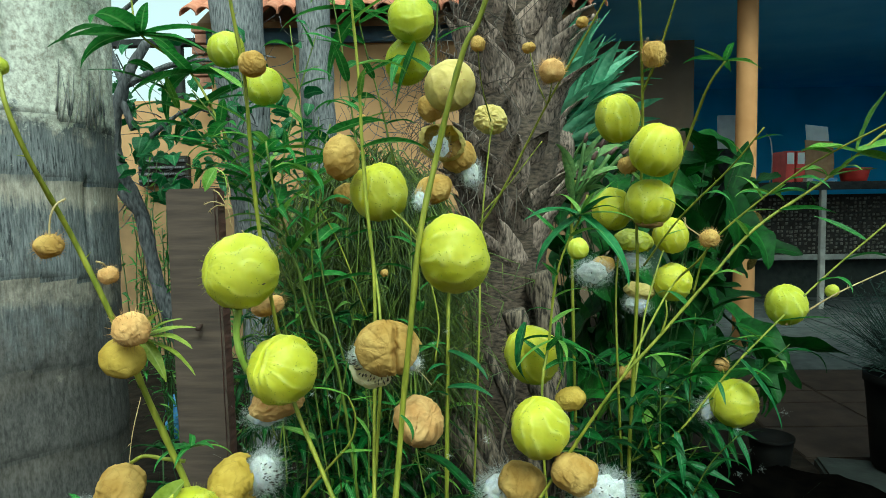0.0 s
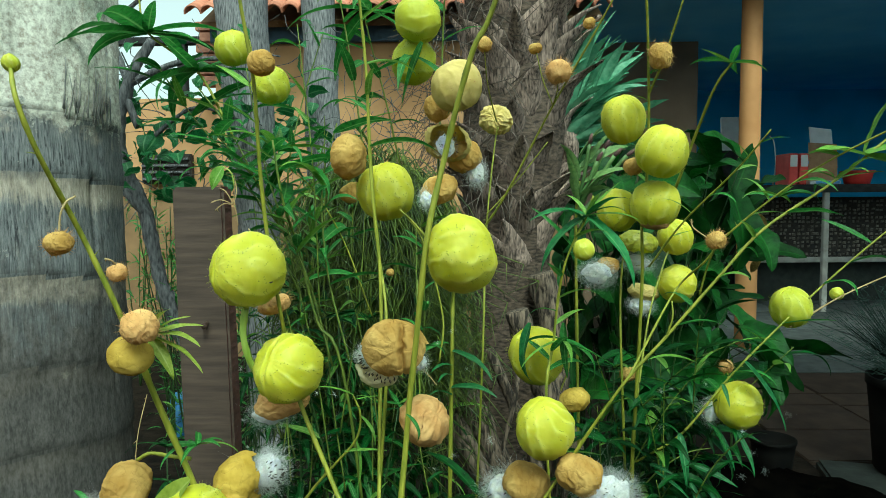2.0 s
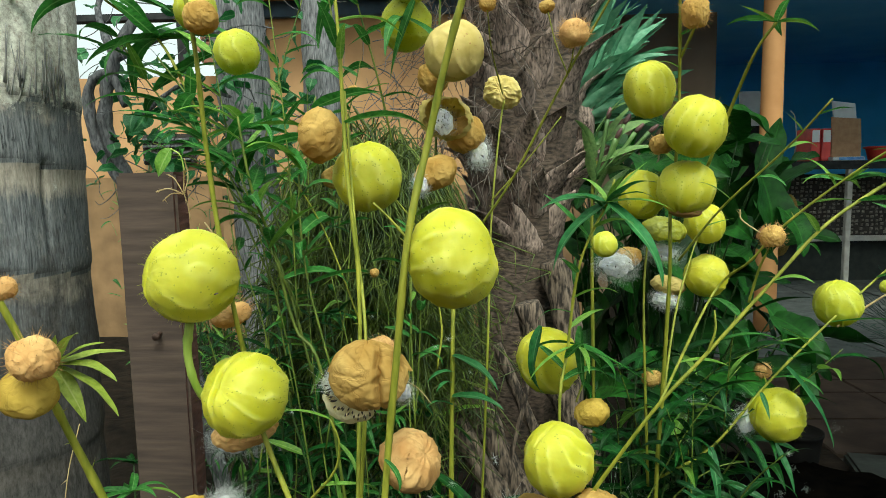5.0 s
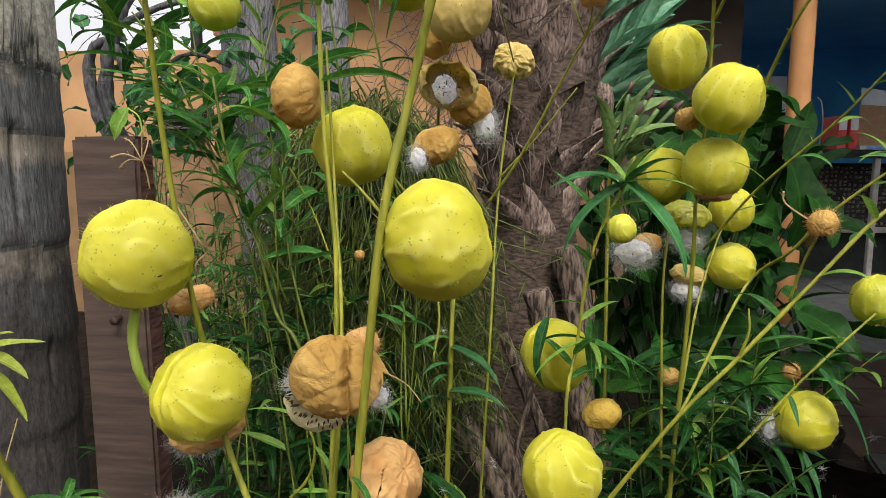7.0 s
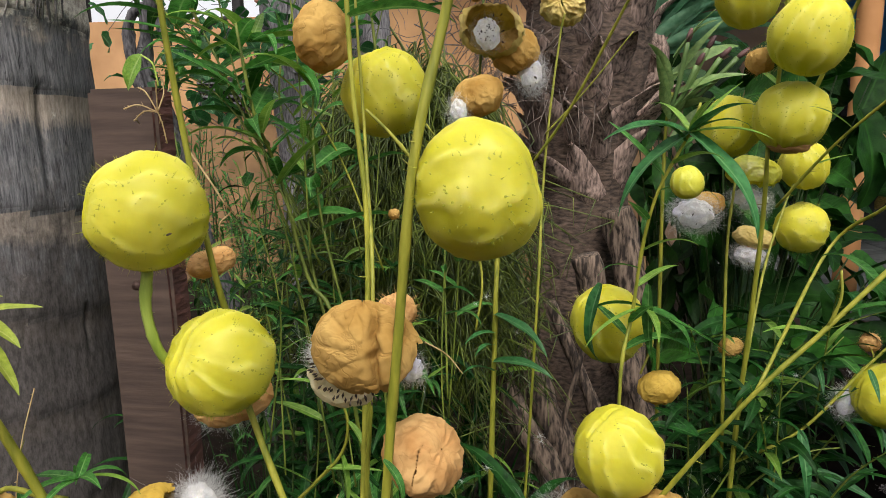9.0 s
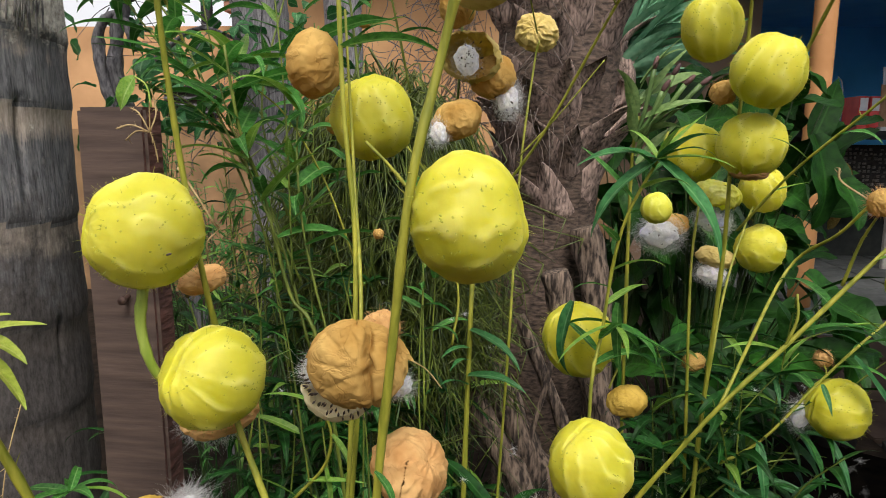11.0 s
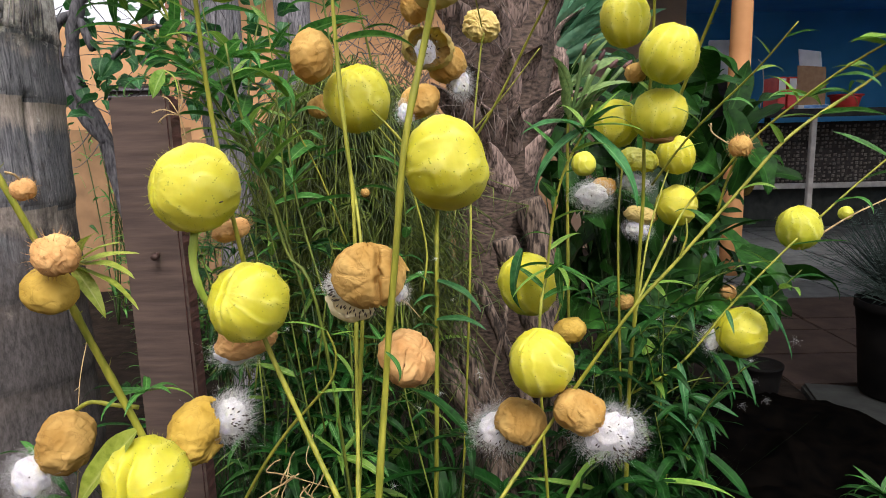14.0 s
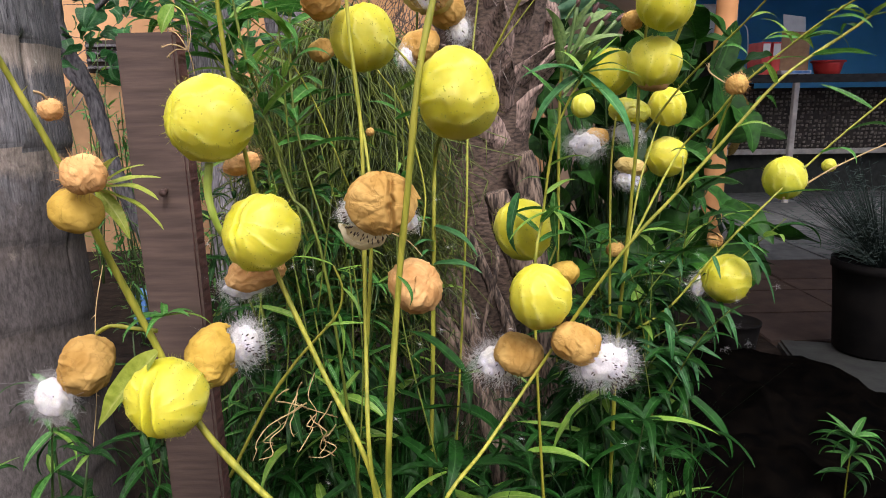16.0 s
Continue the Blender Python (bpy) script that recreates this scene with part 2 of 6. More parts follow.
DARKMETAL = material("dark_steel", (0.015, 0.015, 0.016), (0.038, 0.038, 0.038), 20, 0.8, 0.2, 0.3, 0.0, spec=0.2)


def trunk_material():
    """Grey palm bark: smooth weathered rings with thin dark lines between them, slate-dark patches, pale lichen over the upper trunk."""
    m = material("ringed_palm_bark", (0.12, 0.11, 0.10), (0.40, 0.37, 0.335), 150, 0.92, 0.6, 0.6, 0.0, stretch=(1, 1, 0.7), detail=12, spec=0.2, lo=0.40, hi=0.60)
    n, l = m.node_tree.nodes, m.node_tree.links
    p = n["Principled BSDF"]
    base = p.inputs["Base Color"].links[0].from_socket
    co = n.new("ShaderNodeTexCoord")

    def grain(scale, stretch, detail=8, rough=0.7):
        mp = n.new("ShaderNodeMapping")
        mp.inputs["Scale"].default_value = stretch
        l.new(co.outputs["Object"], mp.inputs["Vector"])
        t = n.new("ShaderNodeTexNoise")
        t.inputs["Scale"].default_value, t.inputs["Detail"].default_value, t.inputs["Roughness"].default_value = scale, detail, rough
        l.new(mp.outputs[0], t.inputs["Vector"])
        return t.outputs["Fac"]

    def math2(op, x, y):
        q = n.new("ShaderNodeMath")
        q.operation = op
        for i, w in enumerate((x, y)):
            if isinstance(w, (int, float)):
                q.inputs[i].default_value = w
            else:
                l.new(w, q.inputs[i])
        return q.outputs[0]

    def span(x, lo, hi, top=1.0):
        q = n.new("ShaderNodeMapRange")
        q.inputs["From Min"].default_value, q.inputs["From Max"].default_value = lo, hi
        q.inputs["To Max"].default_value = top
        l.new(x, q.inputs["Value"])
        return q.outputs[0]

    def ramp(fac, lo, hi, x, y):
        q = n.new("ShaderNodeValToRGB")
        q.color_ramp.elements[0].position, q.color_ramp.elements[1].position = lo, hi
        q.color_ramp.elements[0].color, q.color_ramp.elements[1].color = (*x, 1), (*y, 1)
        l.new(fac, q.inputs["Fac"])
        return q.outputs[0]

    def blend(fac, x, colour):
        q = n.new("ShaderNodeMix")
        q.data_type = "RGBA"
        l.new(fac, q.inputs["Factor"])
        l.new(x, q.inputs[6])
        if isinstance(colour, tuple):
            q.inputs[7].default_value = (*colour, 1)
        else:
            l.new(colour, q.inputs[7])
        return q.outputs[2]

    ring = n.new("ShaderNodeAttribute")
    ring.attribute_name = "ring"
    sep = n.new("ShaderNodeSeparateXYZ")
    l.new(co.outputs["Object"], sep.inputs[0])
    high = sep.outputs["Z"]
    streak = grain(230, (1.5, 1.5, 0.13), 8, 0.72)
    patch = grain(13, (1, 1, 0.8), 12, 0.75)
    slate = ramp(streak, 0.36, 0.66, (0.060, 0.062, 0.068), (0.27, 0.27, 0.275))
    tan = ramp(grain(150, (1.4, 1.4, 0.22), 10, 0.76), 0.36, 0.64, (0.23, 0.19, 0.155), (0.54, 0.465, 0.39))
    # each ring: slate-dark and streaked below, tan and fibrous above, the border frayed
    fray = math2("ADD", math2("MULTIPLY", math2("SUBTRACT", streak, 0.5), 0.4), math2("MULTIPLY", math2("SUBTRACT", patch, 0.5), 0.6))
    c = blend(span(math2("ADD", ring.outputs["Fac"], fray), 0.66, 0.80), slate, tan)
    c = blend(span(grain(60, (1, 1, 0.6), 10, 0.78), 0.52, 0.64, 0.4), c, base)
    # the ring under the lichen is dark all over
    band = math2("MULTIPLY", span(high, 1.045, 1.06), span(high, 1.145, 1.13))
    c = blend(math2("MULTIPLY", band, span(patch, 0.62, 0.50, 0.95)), c, slate)
    # dark upright gashes in the weathered bands
    gash = math2("MULTIPLY", span(grain(170, (1.7, 1.7, 0.16), 6, 0.6), 0.57, 0.63, 0.9), span(grain(14, (1, 1, 1.5), 6, 0.6), 0.47, 0.58))
    c = blend(math2("MULTIPLY", gash, span(ring.outputs["Fac"], 0.8, 0.6)), c, (0.03, 0.03, 0.034))
    # pale lichen crust
    lift = span(high, 1.10, 1.19)
    crust = ramp(grain(100, (1, 1, 1), 12, 0.8), 0.40, 0.58, (0.34, 0.29, 0.24), (0.80, 0.765, 0.68))
    spots = math2("ADD", math2("MULTIPLY", lift, 0.42), grain(16, (1, 1, 1), 12, 0.76))
    c = blend(span(spots, 0.62, 0.70), c, crust)
    # patchy dark grey, stronger towards the foot of the trunk; soil is its mask
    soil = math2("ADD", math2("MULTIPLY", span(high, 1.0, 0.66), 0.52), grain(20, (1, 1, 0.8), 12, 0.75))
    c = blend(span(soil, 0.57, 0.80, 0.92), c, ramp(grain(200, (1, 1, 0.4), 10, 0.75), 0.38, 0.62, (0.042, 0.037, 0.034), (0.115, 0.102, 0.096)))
    # thin dark line where two rings meet
    seam = span(ring.outputs["Fac"], 0.07, 0.0, 0.75)
    c = blend(seam, c, (0.05, 0.045, 0.042))
    # deep upright splits in the bark
    crack = n.new("ShaderNodeAttribute")
    crack.attribute_name = "crack"
    c = blend(span(crack.outputs["Fac"], 0.25, 0.75, 0.85), c, (0.02, 0.018, 0.016))
    l.new(c, p.inputs["Base Color"])
    return m


TRUNK = trunk_material()
SCAR = material("scar_fibre", (0.07, 0.068, 0.07), (0.30, 0.28, 0.26), 40, 0.9, 0.5, 0.5, 0.0, island=True)


# ---- mesh helpers ----
def mesh(name, verts, faces, mat, smooth=True):
    me = bpy.data.meshes.new(name)
    me.from_pydata([tuple(v) for v in verts], [], faces)
    if smooth:
        me.polygons.foreach_set("use_smooth", [True] * len(me.polygons))
    me.materials.append(mat)
    me.update()
    return me


PLACE = {}


def thing(name, at, label, category, group="", kind=""):
    ob = new(name)
    ob.location = at
    ob.empty_display_size = 0.02
    PLACE[ob.name] = Matrix.Translation(at)
    return tagged(ob, label, category, group, kind)


def part(name, me, parent=None, label="", at=None):
    """One mesh object; its mesh is in world metres, or in its own when a pose is given."""
    ob = new(name, me)
    m = at if at is not None else Matrix.Identity(4)
    if parent is None:
        ob.matrix_basis = m
    else:
        ob.parent = parent
        ob.matrix_parent_inverse = PLACE[parent.name].inverted()
        ob.matrix_basis = m
    PLACE[ob.name] = m
    if label:
        ob["label"] = label
    return ob


def spline(pts, n=6):
    """Points on a smooth line through pts."""
    p = [Vector(q) for q in pts]
    p = [p[0] * 2 - p[1]] + p + [p[-1] * 2 - p[-2]]
    out = []
    for i in range(1, len(p) - 2):
        for k in range(n):
            t = k / n
            a, b, c, d = p[i - 1], p[i], p[i + 1], p[i + 2]
            out.append(0.5 * (2 * b + (c - a) * t + (2 * a - 5 * b + 4 * c - d) * t * t + (3 * b - a - 3 * c + d) * t ** 3))
    return out + [p[-2]]


def tube(line, r0, r1, sides=7, knots=0.0, rough=0.0, seed=0):
    """Verts and faces of a tapering stem along a line."""
    v, f = [], []
    m = len(line)
    side = None
    for i, q in enumerate(line):
        d = (line[min(i + 1, m - 1)] - line[max(i - 1, 0)]).normalized()
        if side is None:
            side = d.orthogonal().normalized()
        side = (side - d * side.dot(d)).normalized()
        other = d.cross(side)
        u = i / (m - 1)
        r = r0 + (r1 - r0) * u
        if knots and i % 6 == 3:
            r *= 1 + knots
        for k in range(sides):
            w = 2 * math.pi * k / sides
            n = side * math.cos(w) + other * math.sin(w)
            g = r * (1 + (rough * noise.noise(q * 25 + n * 1.5 + Vector((seed, 0, 0))) if rough else 0))
            v.append(q + n * g)
        if i:
            o = (i - 1) * sides
            f += [(o + k, o + (k + 1) % sides, o + sides + (k + 1) % sides, o + sides + k) for k in range(sides)]
    f.append(tuple(range(sides))[::-1])
    f.append(tuple(range(len(v) - sides, len(v))))
    return v, f


def box(size, bevel=0.004, at=(0, 0, 0)):
    """A bevelled block standing on z = 0 of its own space."""
    bm = bmesh.new()
    bmesh.ops.create_cube(bm, size=1)
    bmesh.ops.scale(bm, vec=size, verts=bm.verts)
    bmesh.ops.translate(bm, vec=(at[0], at[1], at[2] + size[2] / 2), verts=bm.verts)
    bmesh.ops.bevel(bm, geom=bm.edges[:], offset=bevel, segments=2, affect="EDGES")
    return bm


def bm_mesh(name, bm, mat, smooth=False):
    me = bpy.data.meshes.new(name)
    bm.to_mesh(me)
    bm.free()
    me.materials.append(mat)
    if smooth:
        me.polygons.foreach_set("use_smooth", [True] * len(me.polygons))
    return me


def leaf_mesh(name, mat, width, droop, fold=0.25, wave=0.0, twist=0.0, blunt=0.5, n=10):
    """A lance-shaped leaf one unit long, growing along x and bending down."""
    v, f = [], []
    x = z = 0.0
    for i in range(n + 1):
        u = i / n
        ang = -droop * u * u
        if i:
            x += math.cos(ang) / n
            z += math.sin(ang) / n
        w = width * (math.sin(math.pi * min(1, u * 0.97 + 0.03) ** blunt) ** 0.9) * 0.5 + 0.004
        t = twist * u
        for s in (-1, -0.5, 0, 0.5, 1):
            up = abs(s) * w * fold + wave * width * math.sin(u * 14 + s) * abs(s)
            v.append((x - math.sin(ang) * up, s * w * math.cos(t), z + up * math.cos(ang) + s * w * math.sin(t)))
        if i:
            o = (i - 1) * 5
            f += [(o + k, o + k + 1, o + k + 6, o + k + 5) for k in range(4)]
    me = mesh(name, v, f, mat)
    me.attributes.new("rib", "FLOAT", "POINT").data.foreach_set("value", [0.0, 0.0, 1.0, 0.0, 0.0] * (n + 1))
    return me


LEAVES = [leaf_mesh("leaf", LEAF, 0.15 + 0.025 * (k % 3), 0.25 + 0.33 * k, 0.3, 0.05 * (k % 2), 0.25 * (k - 2), 0.62) for k in range(5)]
WIDE = [leaf_mesh("leaf", LEAF_BLUE, 0.155 + 0.02 * k, 0.5 + 0.4 * k, 0.3, 0.03, 0.15 * k, 0.62, 14) for k in range(3)]
OLD_SHADED = [leaf_mesh("leaf", LEAF_OLD_SHADED, 0.14 + 0.03 * (k % 2), 0.7 + 0.35 * k, 0.3, 0.04, 0.3 * (k - 1.5), 0.62) for k in range(4)]
YOUNG = [leaf_mesh("leaf", LEAF_NEW, 0.12 + 0.02 * k, 0.2 + 0.4 * k, 0.35, 0, 0.2 * (k - 1), 0.62) for k in range(3)]

FRESH = [leaf_mesh("leaf", LEAF_YELLOW, 0.20 + 0.04 * k, 0.5 + 0.3 * k, 0.3, 0.03, 0.2 * k, 0.7, 12) for k in range(2)]


def put_leaf(parent, base, way, length, young=False, roll=0.0, which=None, label="", old=False, wide=False):
    """A leaf from base towards way; old takes the shade-darkened mature leaves."""
    d = Vector(way).normalized()
    y = Vector((0, 0, 1)).cross(d)
    y = y.normalized() if y.length > 0.05 else Vector((0, 1, 0))
    m = Matrix((d, y, d.cross(y))).transposed().to_4x4()
    pool = YOUNG if young else OLD_SHADED if old else WIDE if wide else LEAVES
    me = pool[which if which is not None else rng.randrange(len(pool))]
    return part("leaf", me, parent, label, Matrix.Translation(base) @ m @ pose(0, 0, 0, roll + rng.uniform(-25, 25), 0, 0) @ Matrix.Scale(length, 4))


def whorl(parent, base, n, length, rise=0.3, young=0.3, old=False, start=0.0):
    """Leaves round a node."""
    for k in range(n):
        w = start + 2.4 * k + rng.uniform(-0.3, 0.3)
        d = Vector((math.cos(w), math.sin(w), rise + rng.uniform(-0.3, 0.4)))
        put_leaf(parent, base, d, length * rng.uniform(0.7, 1.15), rng.random() < young, old=old)


def stubs(v, f, line, r):
    """Stubs of fallen leaves and short hairs along a stalk."""
    for i in range(len(line) - 1):
        a, b = line[i], line[i + 1]
        for k in range(max(1, int((b - a).length / 0.006))):
            p = a.lerp(b, rng.random())
            d = (b - a).normalized()
            s = d.orthogonal().normalized()
            w = rng.uniform(0, 6.283)
            s = s * math.cos(w) + d.cross(s) * math.sin(w)
            big = rng.random() < 0.12
            n = rng.uniform(0.003, 0.007) if big else rng.uniform(0.001, 0.0025)
            h = 0.0005 if big else 0.00022
            t = d.cross(s) * h
            tip = p + s * (r + n) + d * n * rng.uniform(0.0, 1.0)
            o = len(v)
            v += [p + d * h + s * r * 0.7, p + t + s * r * 0.7 - d * h, p - t + s * r * 0.7 - d * h, tip]
            f += [(o, o + 1, o + 3), (o + 1, o + 2, o + 3), (o + 2, o, o + 3)]


def stem(parent, pts, r0=0.0036, r1=0.0022, mat=None, leaves=0, length=0.09, lo=0.0, hi=1.0, young=0.2, name="stem", old=False, rise=(0.3, 0.9)):
    """A stalk through pts, with leaves in pairs along it."""
    line = spline(pts)
    v, f = tube(line, r0 * 0.64, r1 * 0.64, 8, 0.16, 0.12, r0 * 900)
    stubs(v, f, line, (r0 + r1) * 0.32)
    part(name, mesh(name, v, f, mat or STEM), parent)
    for k in range(leaves):
        u = lo + (hi - lo) * (k + 0.5) / leaves
        i = min(len(line) - 2, int(u * (len(line) - 1)))
        d = (line[i + 1] - line[i]).normalized()
        w = k * 2.4 + rng.uniform(-0.4, 0.4)
        out = Vector((math.cos(w), math.sin(w), 0))
        put_leaf(parent, line[i], out + d * rng.uniform(*rise), length * rng.uniform(0.7, 1.2), rng.random() < young, old=old)
    return line


def globe(nt, npnt, shape, keep=None):
    """A closed skin: shape(direction, theta, phi) gives each point."""
    v, f = [], []
    for i in range(nt + 1):
        th = math.pi * (0.012 + 0.976 * i / nt)
        for k in range(npnt):
            ph = 2 * math.pi * k / npnt
            d = Vector((math.sin(th) * math.cos(ph), math.sin(th) * math.sin(ph), math.cos(th)))
            v.append(shape(d, th, ph))
        if i:
            o = (i - 1) * npnt
            for k in range(npnt):
                q = (o + k, o + npnt + k, o + npnt + (k + 1) % npnt, o + (k + 1) % npnt)
                if keep is None or keep((v[q[0]] + v[q[2]]) / 2):
                    f.append(q)
    if keep is None:
        f.append(tuple(range(npnt)))
        f.append(tuple(range(len(v) - npnt, len(v)))[::-1])
    return v, f


def facing(axis, turn=0.0):
    """A turn that takes z to axis."""
    return Vector(axis).normalized().to_track_quat("Z", "Y").to_matrix().to_4x4() @ pose(0, 0, 0, 0, 0, turn)


def bristles(parent, shape, m, mat, count, length, width, seed, phase=None, freckle=0.0):
    """Soft bristles, in rows along the ribs where phase tells how far a place lies from a rib; each may stand on a small freckle."""
    r = random.Random(seed)
    v, f = [], []
    made = 0
    while made < count:
        th = math.acos(r.uniform(-0.95, 0.95))
        ph = r.uniform(0, 2 * math.pi)
        d = Vector((math.sin(th) * math.cos(ph), math.sin(th) * math.sin(ph), math.cos(th)))
        if phase and abs(phase(d, ph) - 0.5) > 0.14 and r.random() < 0.75:
            continue
        made += 1
        p = shape(d, th, ph)
        s = d.orthogonal().normalized()
        t = d.cross(s)
        tip = d + Vector((r.uniform(-0.3, 0.3), r.uniform(-0.3, 0.3), r.uniform(-0.3, 0.3)))
        o = len(v)
        w = width * r.uniform(0.6, 1.2)
        v += [p + s * w, p - s * w * 0.5 + t * w * 0.87, p - s * w * 0.5 - t * w * 0.87, p + tip * length * r.uniform(0.5, 1.2)]
        f += [(o, o + 1, o + 3), (o + 1, o + 2, o + 3), (o + 2, o, o + 3)]
        if freckle:
            o = len(v)
            w = freckle * r.uniform(0.5, 1.25)
            q = p + d * width * 0.5
            v += [q + (s * math.cos(k * 1.0472) + t * math.sin(k * 1.0472) * 0.75) * w for k in range(6)] + [q + d * w * 0.45]
            f += [(o + k, o + (k + 1) % 6, o + 6) for k in range(6)]
    return tagged(part("bristle_coat", mesh("bristle_coat", v, f, mat), parent, "", m), kind="stuff")


def pod(parent, centre, rw, rh, axis=(1, 0.3, 0), seed=1, mat=None, dent=0.036, count=300, label="", name="pod", crease=0.07, split=0.5, gap=0.04):
    """A swollen pod with rounded ribs, a puckered end with a crease, and soft bristles. axis runs from its puckered end to the other."""
    mat = mat or POD
    r = (rw + rh) / 2
    ax = Vector(axis).normalized()
    off = Vector((seed * 3.7, seed * 1.3, 0))
    ribs = 9 + seed % 3
    spin = seed * 47 % 360
    ca, sa = math.cos(radians(spin)), math.sin(radians(spin))

    def phase(d, ph):
        return (ph * ribs / (2 * math.pi) + 0.55 * noise.noise(d * 1.4 + off) + 0.20 * noise.noise(d * 3.6 + off)) % 1.0

    def crest(d, th, ph):
        return math.exp(-((phase(d, ph) - 0.5) / 0.15) ** 2) * math.sin(th) ** 0.8 * min(1.0, ((math.pi - th) / 0.75) ** 1.5) * min(1.0, max(0.0, 0.7 + 1.1 * noise.noise(d * 2.3 - off)))

    def shape(d, th, ph):
        end = math.pi - th
        big = 1 + dent * 1.25 * (crest(d, th, ph) - 0.35)
        big += 0.055 * noise.noise(d * 1.1 + off) + 0.020 * noise.noise(d * 2.7 + off) + 0.010 * noise.noise(d * 6.5 + off) + 0.007 * (1 - min(1.0, abs(noise.noise(d * 5.5 + off)) * 4)) + 0.003 * noise.noise(d * 11 + off)
        big -= 0.05 * math.exp(-(th / 0.25) ** 2) + 0.075 * math.exp(-(end / 0.30) ** 2)
        across = ca * d.x - sa * d.y
        big -= crease * math.exp(-((across - 0.05 * math.sin(end * 5)) / gap) ** 2) * math.exp(-(end / split) ** 4)
        big += 0.45 * crease * math.exp(-((abs(across) - 2.3 * gap) / (1.3 * gap)) ** 2) * math.exp(-(end / split) ** 4)
        return d * (r * big)

    v, f = globe(64, 120, shape)
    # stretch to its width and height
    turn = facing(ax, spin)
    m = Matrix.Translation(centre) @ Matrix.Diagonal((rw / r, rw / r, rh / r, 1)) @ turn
    me = mesh(name, v, f, mat)
    tint = []
    for i in range(65):
        th = math.pi * (0.012 + 0.976 * i / 64)
        for k in range(120):
            ph = 2 * math.pi * k / 120
            tint.append(0.6 * crest(Vector((math.sin(th) * math.cos(ph), math.sin(th) * math.sin(ph), math.cos(th))), th, ph))
    me.attributes.new("rib", "FLOAT", "POINT").data.foreach_set("value", tint)
    ob = part(name, me, parent, label, m)
    bristles(ob, shape, m, BRISTLE if mat is not POD_TAN else BRISTLE_DRY, count, r * 0.13, r * 0.006, seed, phase, r * 0.024)
    return ob


def husk(parent, centre, rw, rh, axis=(0, 0, -1), seed=1, mat=None, gape=None, label="", fuzz=0, wrinkle=1.0, slit=None, wide=0.55):
    """A dry papery pod, crumpled in sharp folds from its stalk; gape: the direction in which it has burst open; slit: one in which it has cracked."""
    mat = mat or DRY
    r = (rw + rh) / 2
    off = Vector((seed * 2.1, 5 + seed, seed))
    turn = facing(axis, seed * 61 % 360)
    m = Matrix.Translation(centre) @ Matrix.Diagonal((rw / r, rw / r, rh / r, 1)) @ turn
    inv = m.to_3x3().inverted()
    pleats = 10 + seed % 4

    def shape(d, th, ph):
        s = math.sin(th)
        t = (ph * pleats / (2 * math.pi) + 0.8 * noise.noise(d * 1.6 + off) + 0.2 * noise.noise(d * 4 + off)) % 1.0
        fold = (1 - abs(2 * t - 1)) ** 1.4 * min(1.0, s * 1.6) * (0.7 + 0.8 * noise.noise(d * 2.3 - off))
        ridge = max(0.0, 1 - abs(noise.noise(d * 2.2 - off)) * 3.2)
        web = max(0.0, 1 - abs(noise.noise(d * 5.2 + off)) * 3.5)
        fine = max(0.0, 1 - abs(noise.noise(d * 11 - off)) * 3.5)
        big = 1 + wrinkle * (0.06 * fold + 0.045 * ridge * s + 0.024 * web + 0.010 * fine - 0.045) + 0.10 * noise.noise(d * 1.4 + off)
        big -= 0.16 * math.exp(-(th / 0.32) ** 2) + 0.10 * math.exp(-((math.pi - th) / 0.4) ** 2)
        return Vector((d.x, d.y, d.z * (1.0 if fuzz else 0.88))) * (r * big)

    keep = None
    if gape is not None:
        g = (inv @ Vector(gape)).normalized()
        keep = lambda q: q.normalized().dot(g) < wide + 0.22 * noise.noise(q.normalized() * 3 + off) + 0.08 * noise.noise(q.normalized() * 9 + off)
    elif slit is not None:
        g = (inv @ Vector(slit)).normalized()
        up = (inv @ Vector((0.25, 0, 1))).normalized()
        over = up.cross(g).normalized()
        keep = lambda q: not (q.dot(g) > 0 and abs(q.normalized().dot(over) + 0.08 * noise.noise(q.normalized() * 4)) < 0.022 * (1 - (abs(q.normalized().dot(up)) / 0.75) ** 2))
    v, f = globe(60, 132, shape, keep)
    if keep is not None:
        o = len(v)
        v = v + [q * 0.97 for q in v]
        f = f + [tuple(o + i for i in reversed(q)) for q in f]
    ob = part("dry_pod", mesh("dry_pod", v, f, mat), parent, label, m)
    if fuzz:
        bristles(ob, shape, m, BRISTLE_DRY, int(fuzz * 1.6), r * 0.45, r * 0.016, seed)
    return ob


